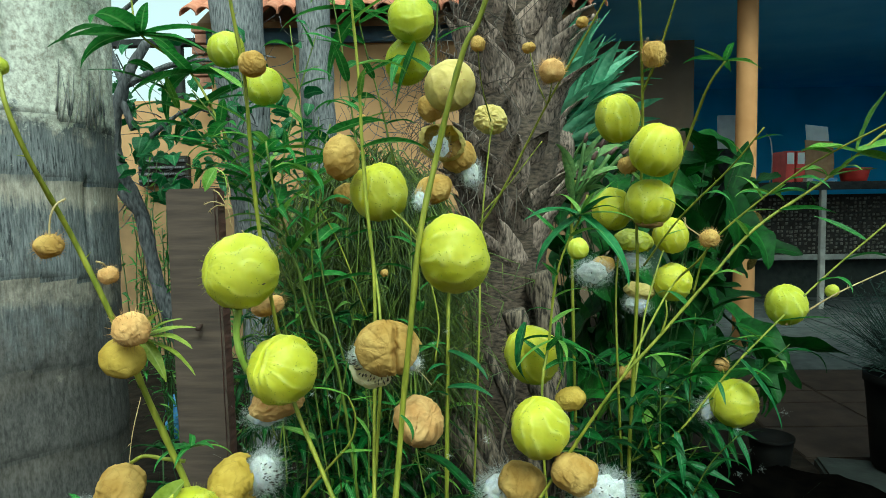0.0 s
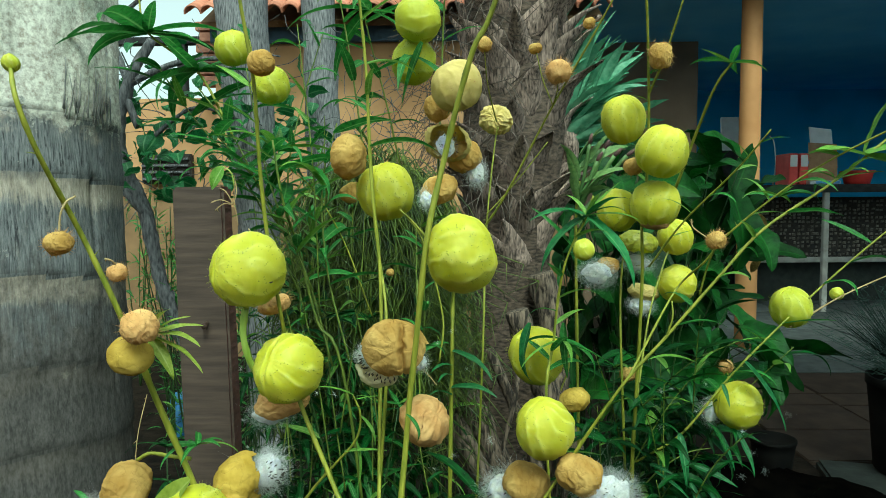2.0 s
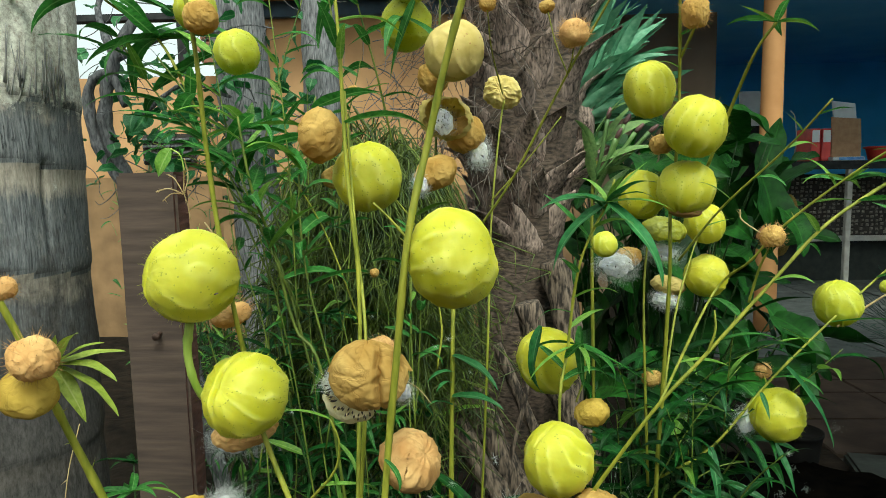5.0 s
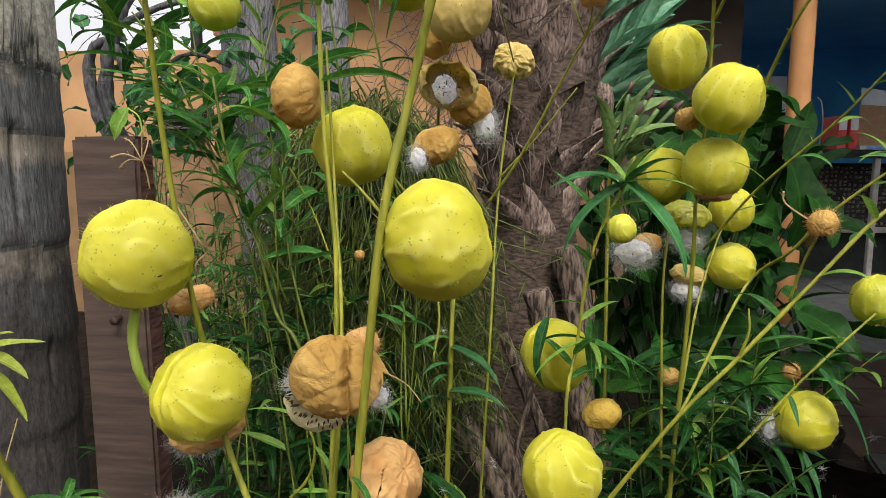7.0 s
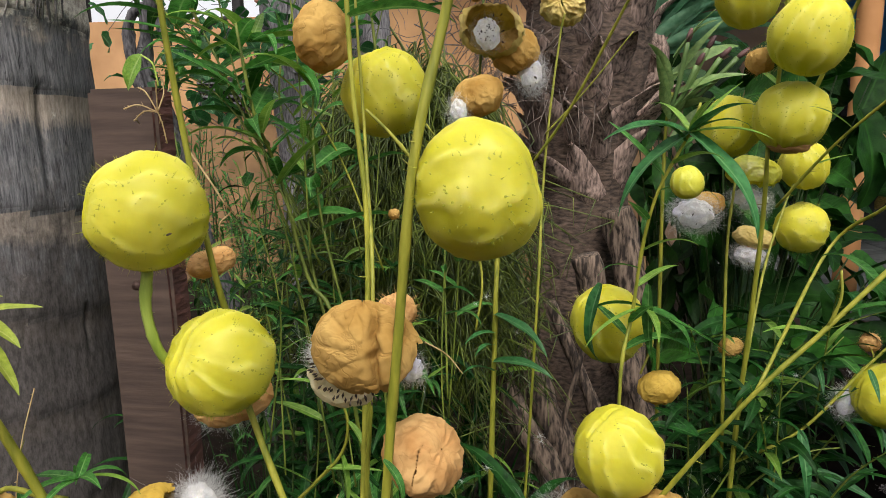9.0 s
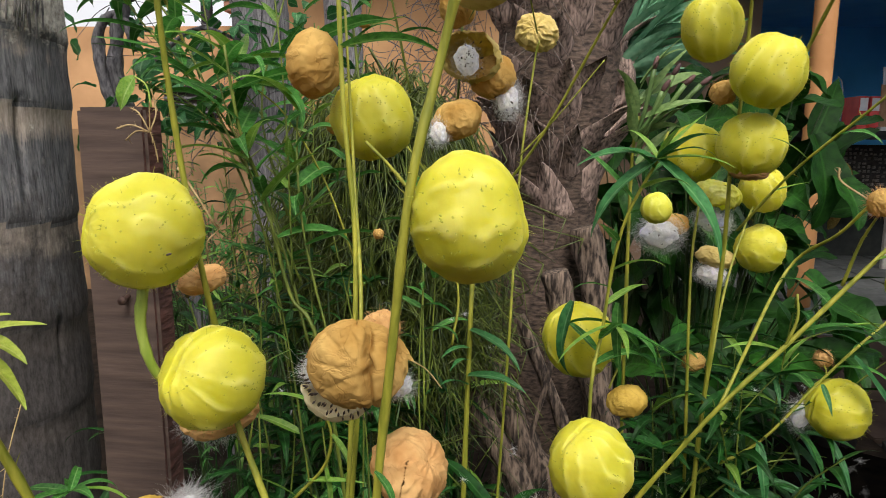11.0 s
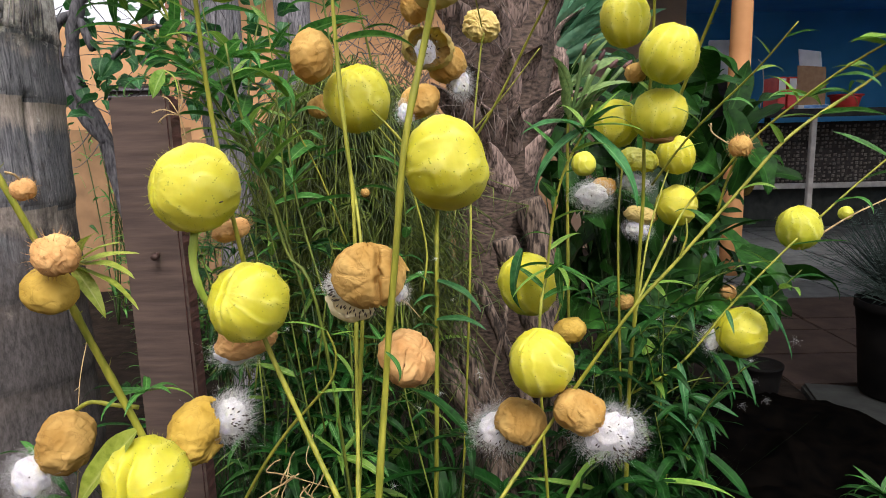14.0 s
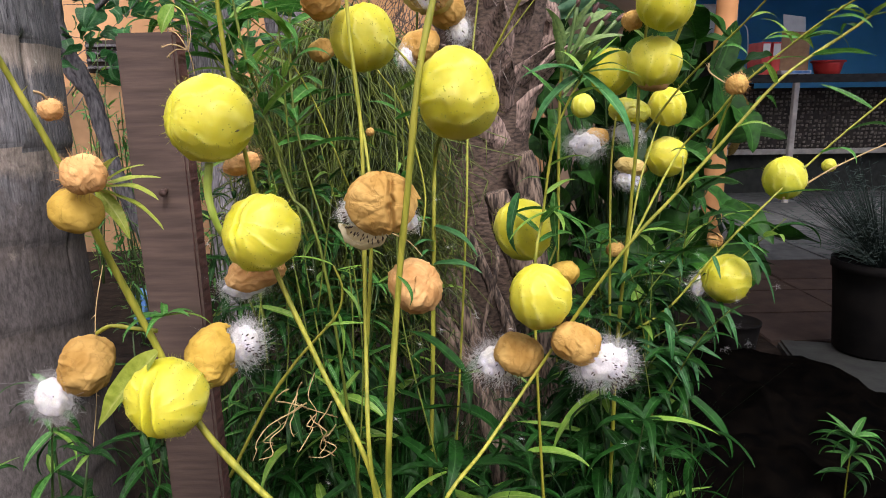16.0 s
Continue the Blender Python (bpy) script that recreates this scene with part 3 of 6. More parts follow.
def fan_husk(parent, centre, size, seam, label):
    """A husk burst along one seam: two flat lobes creased like a fan from the seam, open below and behind."""
    c, (rx, ry, rz) = Vector(centre), size
    off = Vector((3.1, 1.7, 8.2))

    def shape(d, th, ph):
        p = Vector((d.x * rx, d.y * ry, d.z * rz)) * (1 + 0.05 * noise.noise(d * 2.0 + off) + 0.03 * noise.noise(d * 6 + off))
        front = max(0.0, -d.y) ** 0.6
        away = p.x - seam - 0.0018 * noise.noise(Vector((p.z * 160, 1.0, 4.0)))
        turn = math.atan2(p.z - 0.1 * rz, abs(away) + 0.0015)
        far = min(1.0, math.hypot(away, p.z) / rx)
        t = (turn * (2.0 if away < 0 else 1.5) + 0.30 * noise.noise(d * 1.3 - off)) % 1.0
        crease = max(0.0, 1 - min(t, 1 - t) * 9)
        lift = -0.0009 * (1 - abs(2 * t - 1)) * far + 0.0008 * crease * far ** 0.4 * (1 if away < 0 else 0.3)
        web = max(0.0, 1 - abs(noise.noise(d * 4 - off)) * 4) * 0.9
        groove = 0.011 * math.exp(-(away / 0.0022) ** 2) * (1 - 0.5 * (p.z / rz) ** 2)
        edge = 1 + 0.05 * math.sin(ph * 9) * (1 - front)
        return c + Vector((p.x * edge, p.y + (lift - 0.0006 * web + groove) * front, p.z * edge))

    def keep(q):
        w = q - c
        return not (w.y > -0.1 * ry and w.z < 0.15 * rz + 0.004 * noise.noise(q * 200))

    v, f = globe(80, 150, shape, keep)
    o = len(v)
    v = v + [c + (q - c) * 0.965 for q in v]
    f = f + [tuple(o + i for i in reversed(q)) for q in f]
    return part("dry_pod", mesh("dry_pod", v, f, DRY), parent, label)


def half_shell(parent, centre, size, label):
    """The pale lower half of a burst husk, an open bowl with a ragged rim."""
    c = Vector(centre)
    off = Vector((5.0, 2.0, 1.0))
    v, f = globe(40, 70, lambda d, th, ph: c + Vector((d.x * size[0], d.y * size[1], d.z * size[2])) * (1 + 0.10 * noise.noise(d * 2.5 + off) + 0.05 * noise.noise(d * 6 + off)),
                 lambda q: q.z - c.z < 0.25 * size[2] * noise.noise(q * 120) and q.y > c.y - 0.6 * size[1])
    o = len(v)
    v = v + [c + (q - c) * 0.95 for q in v]
    f = f + [tuple(o + i for i in reversed(q)) for q in f]
    return part("lower_shell", mesh("lower_shell", v, f, SHELL), parent, label)


SEED_MESH = mesh("seed", [(0, 0.0027, 0), (0.0009, 0, 0.0005), (-0.0009, 0, 0.0005), (0, -0.0027, 0), (0.0009, 0, -0.0005), (-0.0009, 0, -0.0005)],
                 [(0, 1, 2), (1, 3, 2), (0, 4, 1), (1, 4, 3), (0, 2, 5), (2, 3, 5), (0, 5, 4), (4, 5, 3)], SEED)


def floss(parent, centre, size, seeds=14, way=(0, 0, -1), seed=1, strands=420, reach=0.8):
    """A tuft of silky white hairs with flat dark seeds in it."""
    r = random.Random(seed * 13)
    c, w = Vector(centre), Vector(way).normalized()
    sx, sy, sz = size
    v, f = [], []

    def inside(k):
        d = Vector((r.gauss(0, 1), r.gauss(0, 1), r.gauss(0, 1))).normalized()
        d *= r.uniform(0, 1) ** 0.45 * k
        return c + Vector((d.x * sx, d.y * sy, d.z * sz))

    for k in range(strands * 20):
        p = inside(1.0)
        d = (p - c)
        d = (d.normalized() if d.length > 1e-5 else w) + w * 0.6 + Vector((r.gauss(0, 0.7), r.gauss(0, 0.7), r.gauss(0, 0.7)))
        d.normalize()
        n = r.uniform(0.15, 1.0) ** 2.2 * max(sx, sz) * (0.5 if k % 23 == 0 else 0.22) * reach
        s = d.orthogonal().normalized()
        s = (s * r.uniform(-1, 1) + d.cross(s) * r.uniform(-1, 1)).normalized()
        bend = Vector((r.gauss(0, 1.0), r.gauss(0, 1.0), r.gauss(0, 1.0)))
        wd = 0.00007
        q1 = p + d * n * 0.45 + bend * n * 0.2
        q2 = p + d * n * 0.72 + bend * n * 0.75
        q3 = p + d * n * 0.85 + bend * n * 1.35
        o = len(v)
        v += [p - s * wd, p + s * wd, q1 - s * wd, q1 + s * wd, q2 - s * wd, q2 + s * wd, q3]
        f += [(o, o + 1, o + 3, o + 2), (o + 2, o + 3, o + 5, o + 4), (o + 4, o + 5, o + 6)]
    off = Vector((seed, seed * 2.0, 0))
    cv, cf = globe(40, 64, lambda d, th, ph: c + Vector((d.x * sx, d.y * sy, d.z * sz)) * (0.66 + 0.16 * noise.noise(d * 2.4 + off) + 0.02 * noise.noise(d * 7 + off) + 0.015 * noise.noise(d * 17 + off)))
    ob = part("seed_floss", mesh("seed_floss", cv, cf, FLOSS_CORE), parent, "silky white seed floss")
    tagged(part("floss_hairs", mesh("floss_hairs", v, f, FLOSS), ob), kind="stuff")
    for k in range(seeds):
        d = (Vector((r.gauss(0, 0.8), r.gauss(0, 0.8) - 1.0, r.gauss(0, 0.8))) + w * 0.9).normalized()
        p = c + Vector((d.x * sx, d.y * sy, d.z * sz)) + d * r.uniform(0.001, 0.005)
        ln = (Vector((d.x, d.y * 0.4, d.z)) + w * 0.5 + Vector((r.gauss(0, 0.25), 0, r.gauss(0, 0.25)))).normalized()
        sd = ln.cross(d)
        sd = sd.normalized() if sd.length > 1e-6 else ln.orthogonal().normalized()
        m = Matrix((sd, ln, sd.cross(ln))).transposed().to_4x4()
        part("seed", SEED_MESH, parent, "", Matrix.Translation(p) @ m @ Matrix.Scale(r.uniform(0.6, 0.9), 4))
    return ob


# ---- the setting ----
def sheet(name, x0, x1, y0, y1, z, mat, label, category, cells=1, rise=0.0):
    v, f = [], []
    for i in range(cells + 1):
        for k in range(cells + 1):
            x, y = x0 + (x1 - x0) * i / cells, y0 + (y1 - y0) * k / cells
            v.append((x, y, z + rise * noise.noise(Vector((x * 3, y * 3, 0)))))
    n = cells + 1
    f = [(i * n + k, (i + 1) * n + k, (i + 1) * n + k + 1, i * n + k + 1) for i in range(cells) for k in range(cells)]
    ob = part(name, mesh(name, v, f, mat))
    return tagged(ob, label, category, kind="structure")


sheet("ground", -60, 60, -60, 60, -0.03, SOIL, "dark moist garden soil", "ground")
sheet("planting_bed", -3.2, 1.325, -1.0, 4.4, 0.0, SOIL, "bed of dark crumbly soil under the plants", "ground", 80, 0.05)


def wall(name, x0, x1, y, z0, z1, mat, label, thick=0.18):
    ob = part(name, bm_mesh(name, box((x1 - x0, thick, z1 - z0), 0.006, ((x0 + x1) / 2, y + thick / 2, z0)), mat))
    return tagged(ob, label, "wall", kind="structure")


wall("wall_garden", -6.0, -1.57, 4.6, -0.05, 1.72, OCHRE, "low unseen ochre plastered wall closing the garden")
house_wall = wall("wall_house", -1.57, 0.75, 4.4, -0.05, 2.165, OCHRE, "ochre plastered house wall under the eaves", 0.25)
wall("wall_brown", 0.75, 2.05, 5.9, -0.05, 2.4, BROWN, "brown plastered wall in deep shade", 0.2)
wall("wall_return", 0.62, 0.74, 4.66, -0.05, 2.4, BROWN, "brown plastered return wall in shade", 1.24)
wall("wall_shed_back", 2.05, 7.5, 8.6, -0.05, 2.6, BLUE, "dark blue painted back wall of the shed", 0.2)
wall("wall_shed_side", 7.5, 7.7, -1.6, -0.05, 2.6, BLUE, "dark blue painted side wall of the shed", 10.2)
# Unseen walls added to close the place and cut low sky light.
wall("wall_behind", -6.2, 8.0, -4.2, -0.05, 2.2, OCHRE, "unseen ochre plastered wall closing the garden", 0.2)
wall("wall_left", -6.2, -6.0, -4.0, -0.05, 2.0, OCHRE, "unseen ochre plastered wall closing the garden", 8.6)
tagged(part("ceiling_shed", bm_mesh("ceiling_shed", box((7.0, 4.6, 0.10), 0.006, (4.22, 6.45, 2.34)), BLUE_LIT)), "blue painted underside of the shed roof", "ceiling", kind="structure")

# Added awning out of view; it keeps the sun off paving and planter.
tagged(part("ceiling_awning", bm_mesh("ceiling_awning", box((3.6, 2.4, 0.10), 0.006, (2.8, 1.75, 2.34)), BLUE_LIT)), "unseen flat awning added to shade the paving at the right", "ceiling", kind="structure")

# Shade low on the walls, put into the colour of an added band.
DULL_BROWN = material("dull_brown", (0.15, 0.088, 0.04), (0.27, 0.16, 0.075), 5, 0.9, 0.3, 0.6, 0.0)
tagged(part("plinth_garden", bm_mesh("plinth_garden", box((4.36, 0.02, 1.10), 0.004, (-3.79, 4.588, -0.04)), DULL_BROWN)), "lower garden wall, a darker band added for the shade there", "plinth", kind="structure")
tagged(part("plinth_house", bm_mesh("plinth_house", box((2.30, 0.02, 1.02), 0.004, (-0.415, 4.388, -0.04)), DULL_BROWN)), "lower house wall, a darker band added for the shade there", "plinth", kind="structure")

# vent block in the garden wall
vent = thing("vent_block", (-1.97, 4.5, 1.14), "dark louvred vent block set in the ochre wall", "vent")
part("frame", bm_mesh("frame", box((0.34, 0.06, 0.20), 0.008, (-1.97, 4.56, 1.14)), MORTAR), vent)
for k in range(4):
    part("slat", bm_mesh("slat", box((0.32, 0.05, 0.016), 0.003, (-1.97, 4.53, 1.165 + 0.044 * k)), VINE), vent)

# brick toothing at the corner of the house
for k in range(6):
    part("brick", bm_mesh("brick", box((0.10 + 0.05 * (k % 2), 0.12, 0.058), 0.004, (-1.63, 4.5, 1.78 + 0.07 * k)), BRICK), house_wall)
beam = tagged(part("beam", bm_mesh("beam", box((2.8, 0.07, 0.05), 0.006, (-2.9, 4.7, 2.10)), DARKMETAL)), "thin dark beam running to the house corner", "beam", kind="structure")
for k in range(3):
    part("post", bm_mesh("post", box((0.06, 0.06, 0.40), 0.004, (-4.1 + 1.1 * k, 4.7, 1.715)), DARKMETAL), beam)


def tiled_roof(x0, x1, y, z, rows, cols):
    roof = thing("roof", ((x0 + x1) / 2, y, z), "sloping roof of red clay barrel tiles", "roof", kind="structure")
    part("deck", mesh("deck", [(x0, y + 0.15, z + 0.04), (x1, y + 0.15, z + 0.04), (x1, y + 1.7, z + 1.0), (x0, y + 1.7, z + 1.0), (x0, y + 0.15, z), (x1, y + 0.15, z), (x1, y + 1.7, z + 0.96), (x0, y + 1.7, z + 0.96)],
                      [(0, 1, 2, 3), (7, 6, 5, 4), (0, 4, 5, 1), (1, 5, 6, 2), (2, 6, 7, 3), (3, 7, 4, 0)], DULL_BROWN, False), roof)
    v, f = [], []
    n = 8
    for j, (yy, rr) in enumerate(((0, 0.055), (0.27, 0.046))):
        for k in range(n + 1):
            w = math.pi * k / n
            for r in (rr, rr - 0.010):
                v.append((r * math.cos(w), yy, r * math.sin(w)))
    m = 2 * (n + 1)
    for k in range(n):
        o = 2 * k
        f += [(o, o + 2, m + o + 2, m + o), (o + 1, m + o + 1, m + o + 3, o + 3), (o, o + 1, o + 3, o + 2), (m + o, m + o + 2, m + o + 3, m + o + 1)]
    tile = mesh("tile", v, f, TILE)
    for i in range(rows):
        for k in range(cols):
            part("tile", tile, roof, "", Matrix.Translation((x0 + (x1 - x0) * (k + 0.5) / cols, y - 0.10 + 0.21 * i, z + 0.02 + 0.124 * i)) @ pose(0, 0, 0, 30.5 + rng.uniform(-1, 1), 0, rng.uniform(-2, 2)))
    return roof


# Shadow of the eaves on the wall, put into an added board's blue.
EAVES_SHADOW = material("eaves_shadow_blue", (0.05, 0.085, 0.13), (0.08, 0.13, 0.19), 12, 0.8, 0.2, 0.5, 0.0)
tagged(part("fascia", bm_mesh("fascia", box((2.34, 0.05, 0.115), 0.005, (-0.405, 4.37, 2.025)), EAVES_SHADOW)), "dull blue board added under the eaves for their shadow", "fascia", kind="structure")
tiled_roof(-1.6, 0.9, 4.12, 2.10, 8, 26)

# shed column
col = thing("column", (1.91, 4.5, 0), "round ochre painted column", "column", kind="structure")
v, f = tube([Vector((1.91, 4.5, z * 0.234)) for z in range(11)], 0.068, 0.064, 24)
part("shaft", mesh("shaft", v, f, COLUMN), col)

# paving
floor = tagged(part("floor", bm_mesh("floor", box((7.0, 7.0, 0.03), 0.004, (4.83, 6.0, -0.035)), MORTAR)), "floor of grey square concrete pavers with dark joints", "floor", kind="structure")
for i in range(13):
    for k in range(14):
        x, y = 1.58 + 0.5 * i, 3.62 + 0.42 * k
        if y > 8.3 or x > 7.4:
            continue
        bm = box((0.488, 0.408, 0.022), 0.004)
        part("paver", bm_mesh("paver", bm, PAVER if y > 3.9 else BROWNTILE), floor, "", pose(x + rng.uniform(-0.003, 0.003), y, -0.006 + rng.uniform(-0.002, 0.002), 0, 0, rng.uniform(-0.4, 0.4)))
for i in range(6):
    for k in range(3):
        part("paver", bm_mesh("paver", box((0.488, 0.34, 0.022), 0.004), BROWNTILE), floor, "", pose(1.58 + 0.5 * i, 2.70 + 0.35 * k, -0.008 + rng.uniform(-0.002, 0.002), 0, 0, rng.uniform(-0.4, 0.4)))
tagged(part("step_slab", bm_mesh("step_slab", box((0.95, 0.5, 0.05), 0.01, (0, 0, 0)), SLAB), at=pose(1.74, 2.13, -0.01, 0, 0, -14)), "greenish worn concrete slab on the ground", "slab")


# ---- counter with pebbled front, and what stands on it ----
counter = thing("counter", (4.2, 6.1, 0), "long counter with a pebble-studded front on pale legs", "counter")
part("worktop", bm_mesh("worktop", box((3.9, 0.75, 0.05), 0.008, (4.65, 6.3, 1.07)), DARKMETAL), counter, "dark worktop")
part("rail", bm_mesh("rail", box((3.9, 0.05, 0.04), 0.006, (4.65, 5.90, 1.05)), DARKMETAL), counter, "dark steel rail")
part("front_panel", bm_mesh("front_panel", box((3.9, 0.10, 0.56), 0.01, (4.65, 6.45, 0.45)), MORTAR), counter, "dark mortar panel")
part("bottom_rail", bm_mesh("bottom_rail", box((3.9, 0.08, 0.05), 0.008, (4.65, 6.42, 0.40)), PALEBEAM), counter, "pale painted rail")
part("plinth", bm_mesh("plinth", box((3.9, 0.12, 0.40), 0.008, (4.65, 6.62, 0.0)), SLAB), counter, "grey concrete base")
for x in (3.17, 4.9, 6.4):
    part("leg", bm_mesh("leg", box((0.045, 0.045, 1.06), 0.004, (x, 5.92, 0.0)), PALEBEAM), counter)
    part("leg", bm_mesh("leg", box((0.045, 0.045, 1.06), 0.004, (x, 6.75, 0.0)), DARKMETAL), counter)
v, f = [], []
for row in range(14):
    for k in range(92):
        if rng.random() < 0.12:
            continue
        x, z = 2.72 + 0.042 * k + rng.uniform(-0.008, 0.008), 0.475 + 0.038 * row + rng.uniform(-0.006, 0.006)
        w, h, d = rng.uniform(0.009, 0.017), rng.uniform(0.008, 0.015), rng.uniform(0.006, 0.013)
        o = len(v)
        v += [(x - w, 6.399, z - h), (x + w, 6.399, z - h * 0.8), (x + w * 0.9, 6.399, z + h), (x - w, 6.399, z + h * 0.9), (x - w * 0.6, 6.399 - d, z - h * 0.6), (x + w * 0.6, 6.399 - d, z - h * 0.5), (x + w * 0.5, 6.399 - d, z + h * 0.6), (x - w * 0.6, 6.399 - d, z + h * 0.5)]
        f += [(o + 4, o + 5, o + 6, o + 7), (o, o + 1, o + 5, o + 4), (o + 1, o + 2, o + 6, o + 5), (o + 2, o + 3, o + 7, o + 6), (o + 3, o, o + 4, o + 7)]
tagged(part("pebble_facing", mesh("pebble_facing", v, f, PEBBLE, False), counter, "pale pebbles set in dark mortar"), kind="stuff")

TOP = 1.122


def file_box(x, y):
    ob = thing("box_file", (x, y, TOP), "upright red file box with a white label", "box file", "red files")
    part("case", bm_mesh("case", box((0.075, 0.26, 0.27), 0.005, (x, y, TOP)), RED), ob)
    part("spine_label", bm_mesh("spine_label", box((0.06, 0.004, 0.10), 0.001, (x, y - 0.133, TOP + 0.155)), WHITE), ob, "white paper label")


file_box(2.91, 6.1)
file_box(3.01, 6.12)
carton = thing("carton", (3.21, 6.2, TOP), "open brown cardboard carton with a raised flap", "carton")
part("body", bm_mesh("body", box((0.25, 0.28, 0.16), 0.004, (3.21, 6.2, TOP)), CARD), carton)
part("flap", bm_mesh("flap", box((0.25, 0.006, 0.22), 0.002, (0, 0, 0)), CARD), carton, "", pose(3.21, 6.06, TOP + 0.15, -14, 4, 0))
part("flap", bm_mesh("flap", box((0.25, 0.18, 0.006), 0.002, (0, 0, 0)), CARD), carton, "", pose(3.21, 6.37, TOP + 0.162, 20, 0, 0))
tagged(part("card", bm_mesh("card", box((0.22, 0.01, 0.19), 0.003, (0, 0, 0)), WHITE), at=pose(3.26, 6.19, TOP + 0.33, -18, 6, 8)), "white card leaning out of the carton", "card")
part("stay", bm_mesh("stay", box((0.02, 0.02, 0.24), 0.002, (3.26, 6.24, TOP + 0.15)), CARD), carton)
mag = thing("magazine", (3.16, 5.98, TOP), "flat blue and white booklet", "booklet")
part("cover", bm_mesh("cover", box((0.26, 0.16, 0.03), 0.003, (3.16, 6.0, TOP)), WHITE), mag)
part("band", bm_mesh("band", box((0.20, 0.003, 0.022), 0.001, (3.18, 5.918, TOP + 0.004)), BLUEBAG), mag, "blue printed band")
tub = thing("tub", (3.56, 6.15, TOP), "low red plastic tub", "tub")
v, f = tube([Vector((3.56, 6.15, TOP + z)) for z in (0, 0.04, 0.08, 0.11)], 0.10, 0.13, 20)
part("bowl", mesh("bowl", v, f, RED), tub)
v, f = tube(spline([(3.56 + 0.135 * math.cos(w * math.pi / 6), 6.15 + 0.135 * math.sin(w * math.pi / 6), TOP + 0.11) for w in range(13)], 3), 0.009, 0.009, 8)
part("rim", mesh("rim", v, f, RED), tub)
tagged(part("panel", bm_mesh("panel", box((0.20, 0.03, 0.34), 0.004, (0, 0, 0)), WHITE), at=pose(2.735, 6.9, 1.478, -4, 0, 0)), "pale grey panel standing on a tall crate", "panel")
crate = thing("crate", (2.72, 6.95, 0), "tall dark plastic crate", "crate")
part("body", bm_mesh("body", box((0.46, 0.4, 1.473), 0.01, (2.72, 6.95, 0.002)), DARKMETAL), crate)
tagged(part("cable", mesh("cable", *tube(spline([(2.93, 6.4, TOP), (2.96, 6.42, TOP + 0.2), (2.94, 6.42, TOP + 0.40), (2.9, 6.42, TOP + 0.46)]), 0.006, 0.005, 6), WHITE)), "thin white cable rising from the counter", "cable")


# ---- planter, pot and small things on the paving ----
def planter(x, y, z, r, h, label, mat=BLACKPOT):
    ob = thing("planter", (x, y, z), label, "planter")
    prof = [(0.74, 0), (0.8, 0.03), (0.93, 0.7), (0.98, 0.9), (1.015, 0.91), (1.02, 1.0), (0.95, 1.0), (0.93, 0.93), (0.0, 0.92)]
    v, f = [], []
    n = 28
    for rr, hh in prof:
        for k in range(n):
            w = 2 * math.pi * k / n
            v.append((x + r * rr * math.cos(w), y + r * rr * math.sin(w), z + h * hh))
    for i in range(len(prof) - 1):
        f += [(i * n + k, i * n + (k + 1) % n, (i + 1) * n + (k + 1) % n, (i + 1) * n + k) for k in range(n)]
    f.append(tuple(range(n))[::-1])
    part("pot", mesh("pot", v, f, mat), ob)
    return ob


big = planter(1.61, 2.35, 0.042, 0.155, 0.34, "tall black planter with a feathery shrub")
v, f = [], []
for k in range(420):
    w, u = rng.uniform(0, 6.283), rng.uniform(0.0, 1)
    p = Vector((1.61, 2.35, 0.345))
    d = Vector((math.cos(w) * rng.uniform(0.2, 1), math.sin(w) * rng.uniform(0.2, 1), rng.uniform(0.35, 1.5))).normalized()
    n = rng.uniform(0.20, 0.46)
    tv, tf = tube([p, p + d * n * 0.5, p + d * n + Vector((0, 0, -0.03))], 0.0016, 0.0008, 3)
    o = len(v)
    v += tv
    f += [tuple(o + i for i in q) for q in tf]
    for j in range(7):
        q = p + d * n * (0.35 + 0.09 * j)
        s = Vector((rng.gauss(0, 1), rng.gauss(0, 1), rng.gauss(0, 0.6))).normalized() * 0.028
        t = s.orthogonal().normalized() * 0.0022
        o = len(v)
        v += [q, q + s * 0.5 + t, q + s, q + s * 0.5 - t]
        f += [(o, o + 1, o + 2, o + 3)]
tagged(part("foliage", mesh("foliage", v, f, FEATHER, False), big, "fine grey-green feathery foliage"), kind="stuff")
planter(1.15, 2.42, 0.012, 0.078, 0.13, "small black plastic flower pot on the soil")
# Sheet spread over the soil, its black standing in for shade there.
tagged(part("black_sheet", mesh("black_sheet", *globe(40, 70, lambda d, th, ph: Vector((0.92 + d.x * 0.54 * (1 + 0.3 * noise.noise(Vector((d.x * 2, d.y * 2, 1))) + 0.08 * noise.noise(Vector((d.x * 7, d.y * 7, 2)))), 1.68 + d.y * 0.78 * (1 + 0.25 * noise.noise(Vector((d.x * 2, d.y * 2, 5)))), 0.02 + max(-0.03, d.z * 0.06) * (1 + 0.9 * noise.noise(d * 4)) + 0.035 * abs(noise.noise(d * 7)) + 0.02 * noise.noise(d * 15)))), BLACKSHEET)), "crumpled black plastic sheet, spread and blackened for shade on the soil", "plastic sheet")


def crumple(d, th, ph):
    g = 1 + 0.35 * noise.noise(d * 3) + 0.2 * noise.noise(d * 8)
    return Vector((-1.195 + d.x * 0.062 * g, 2.85 + d.y * 0.06 * g, 0.085 + d.z * 0.10 * g))


tagged(part("plastic_bag", mesh("plastic_bag", *globe(18, 26, crumple), BLUEBAG)), "crumpled bright blue plastic bag", "bag")

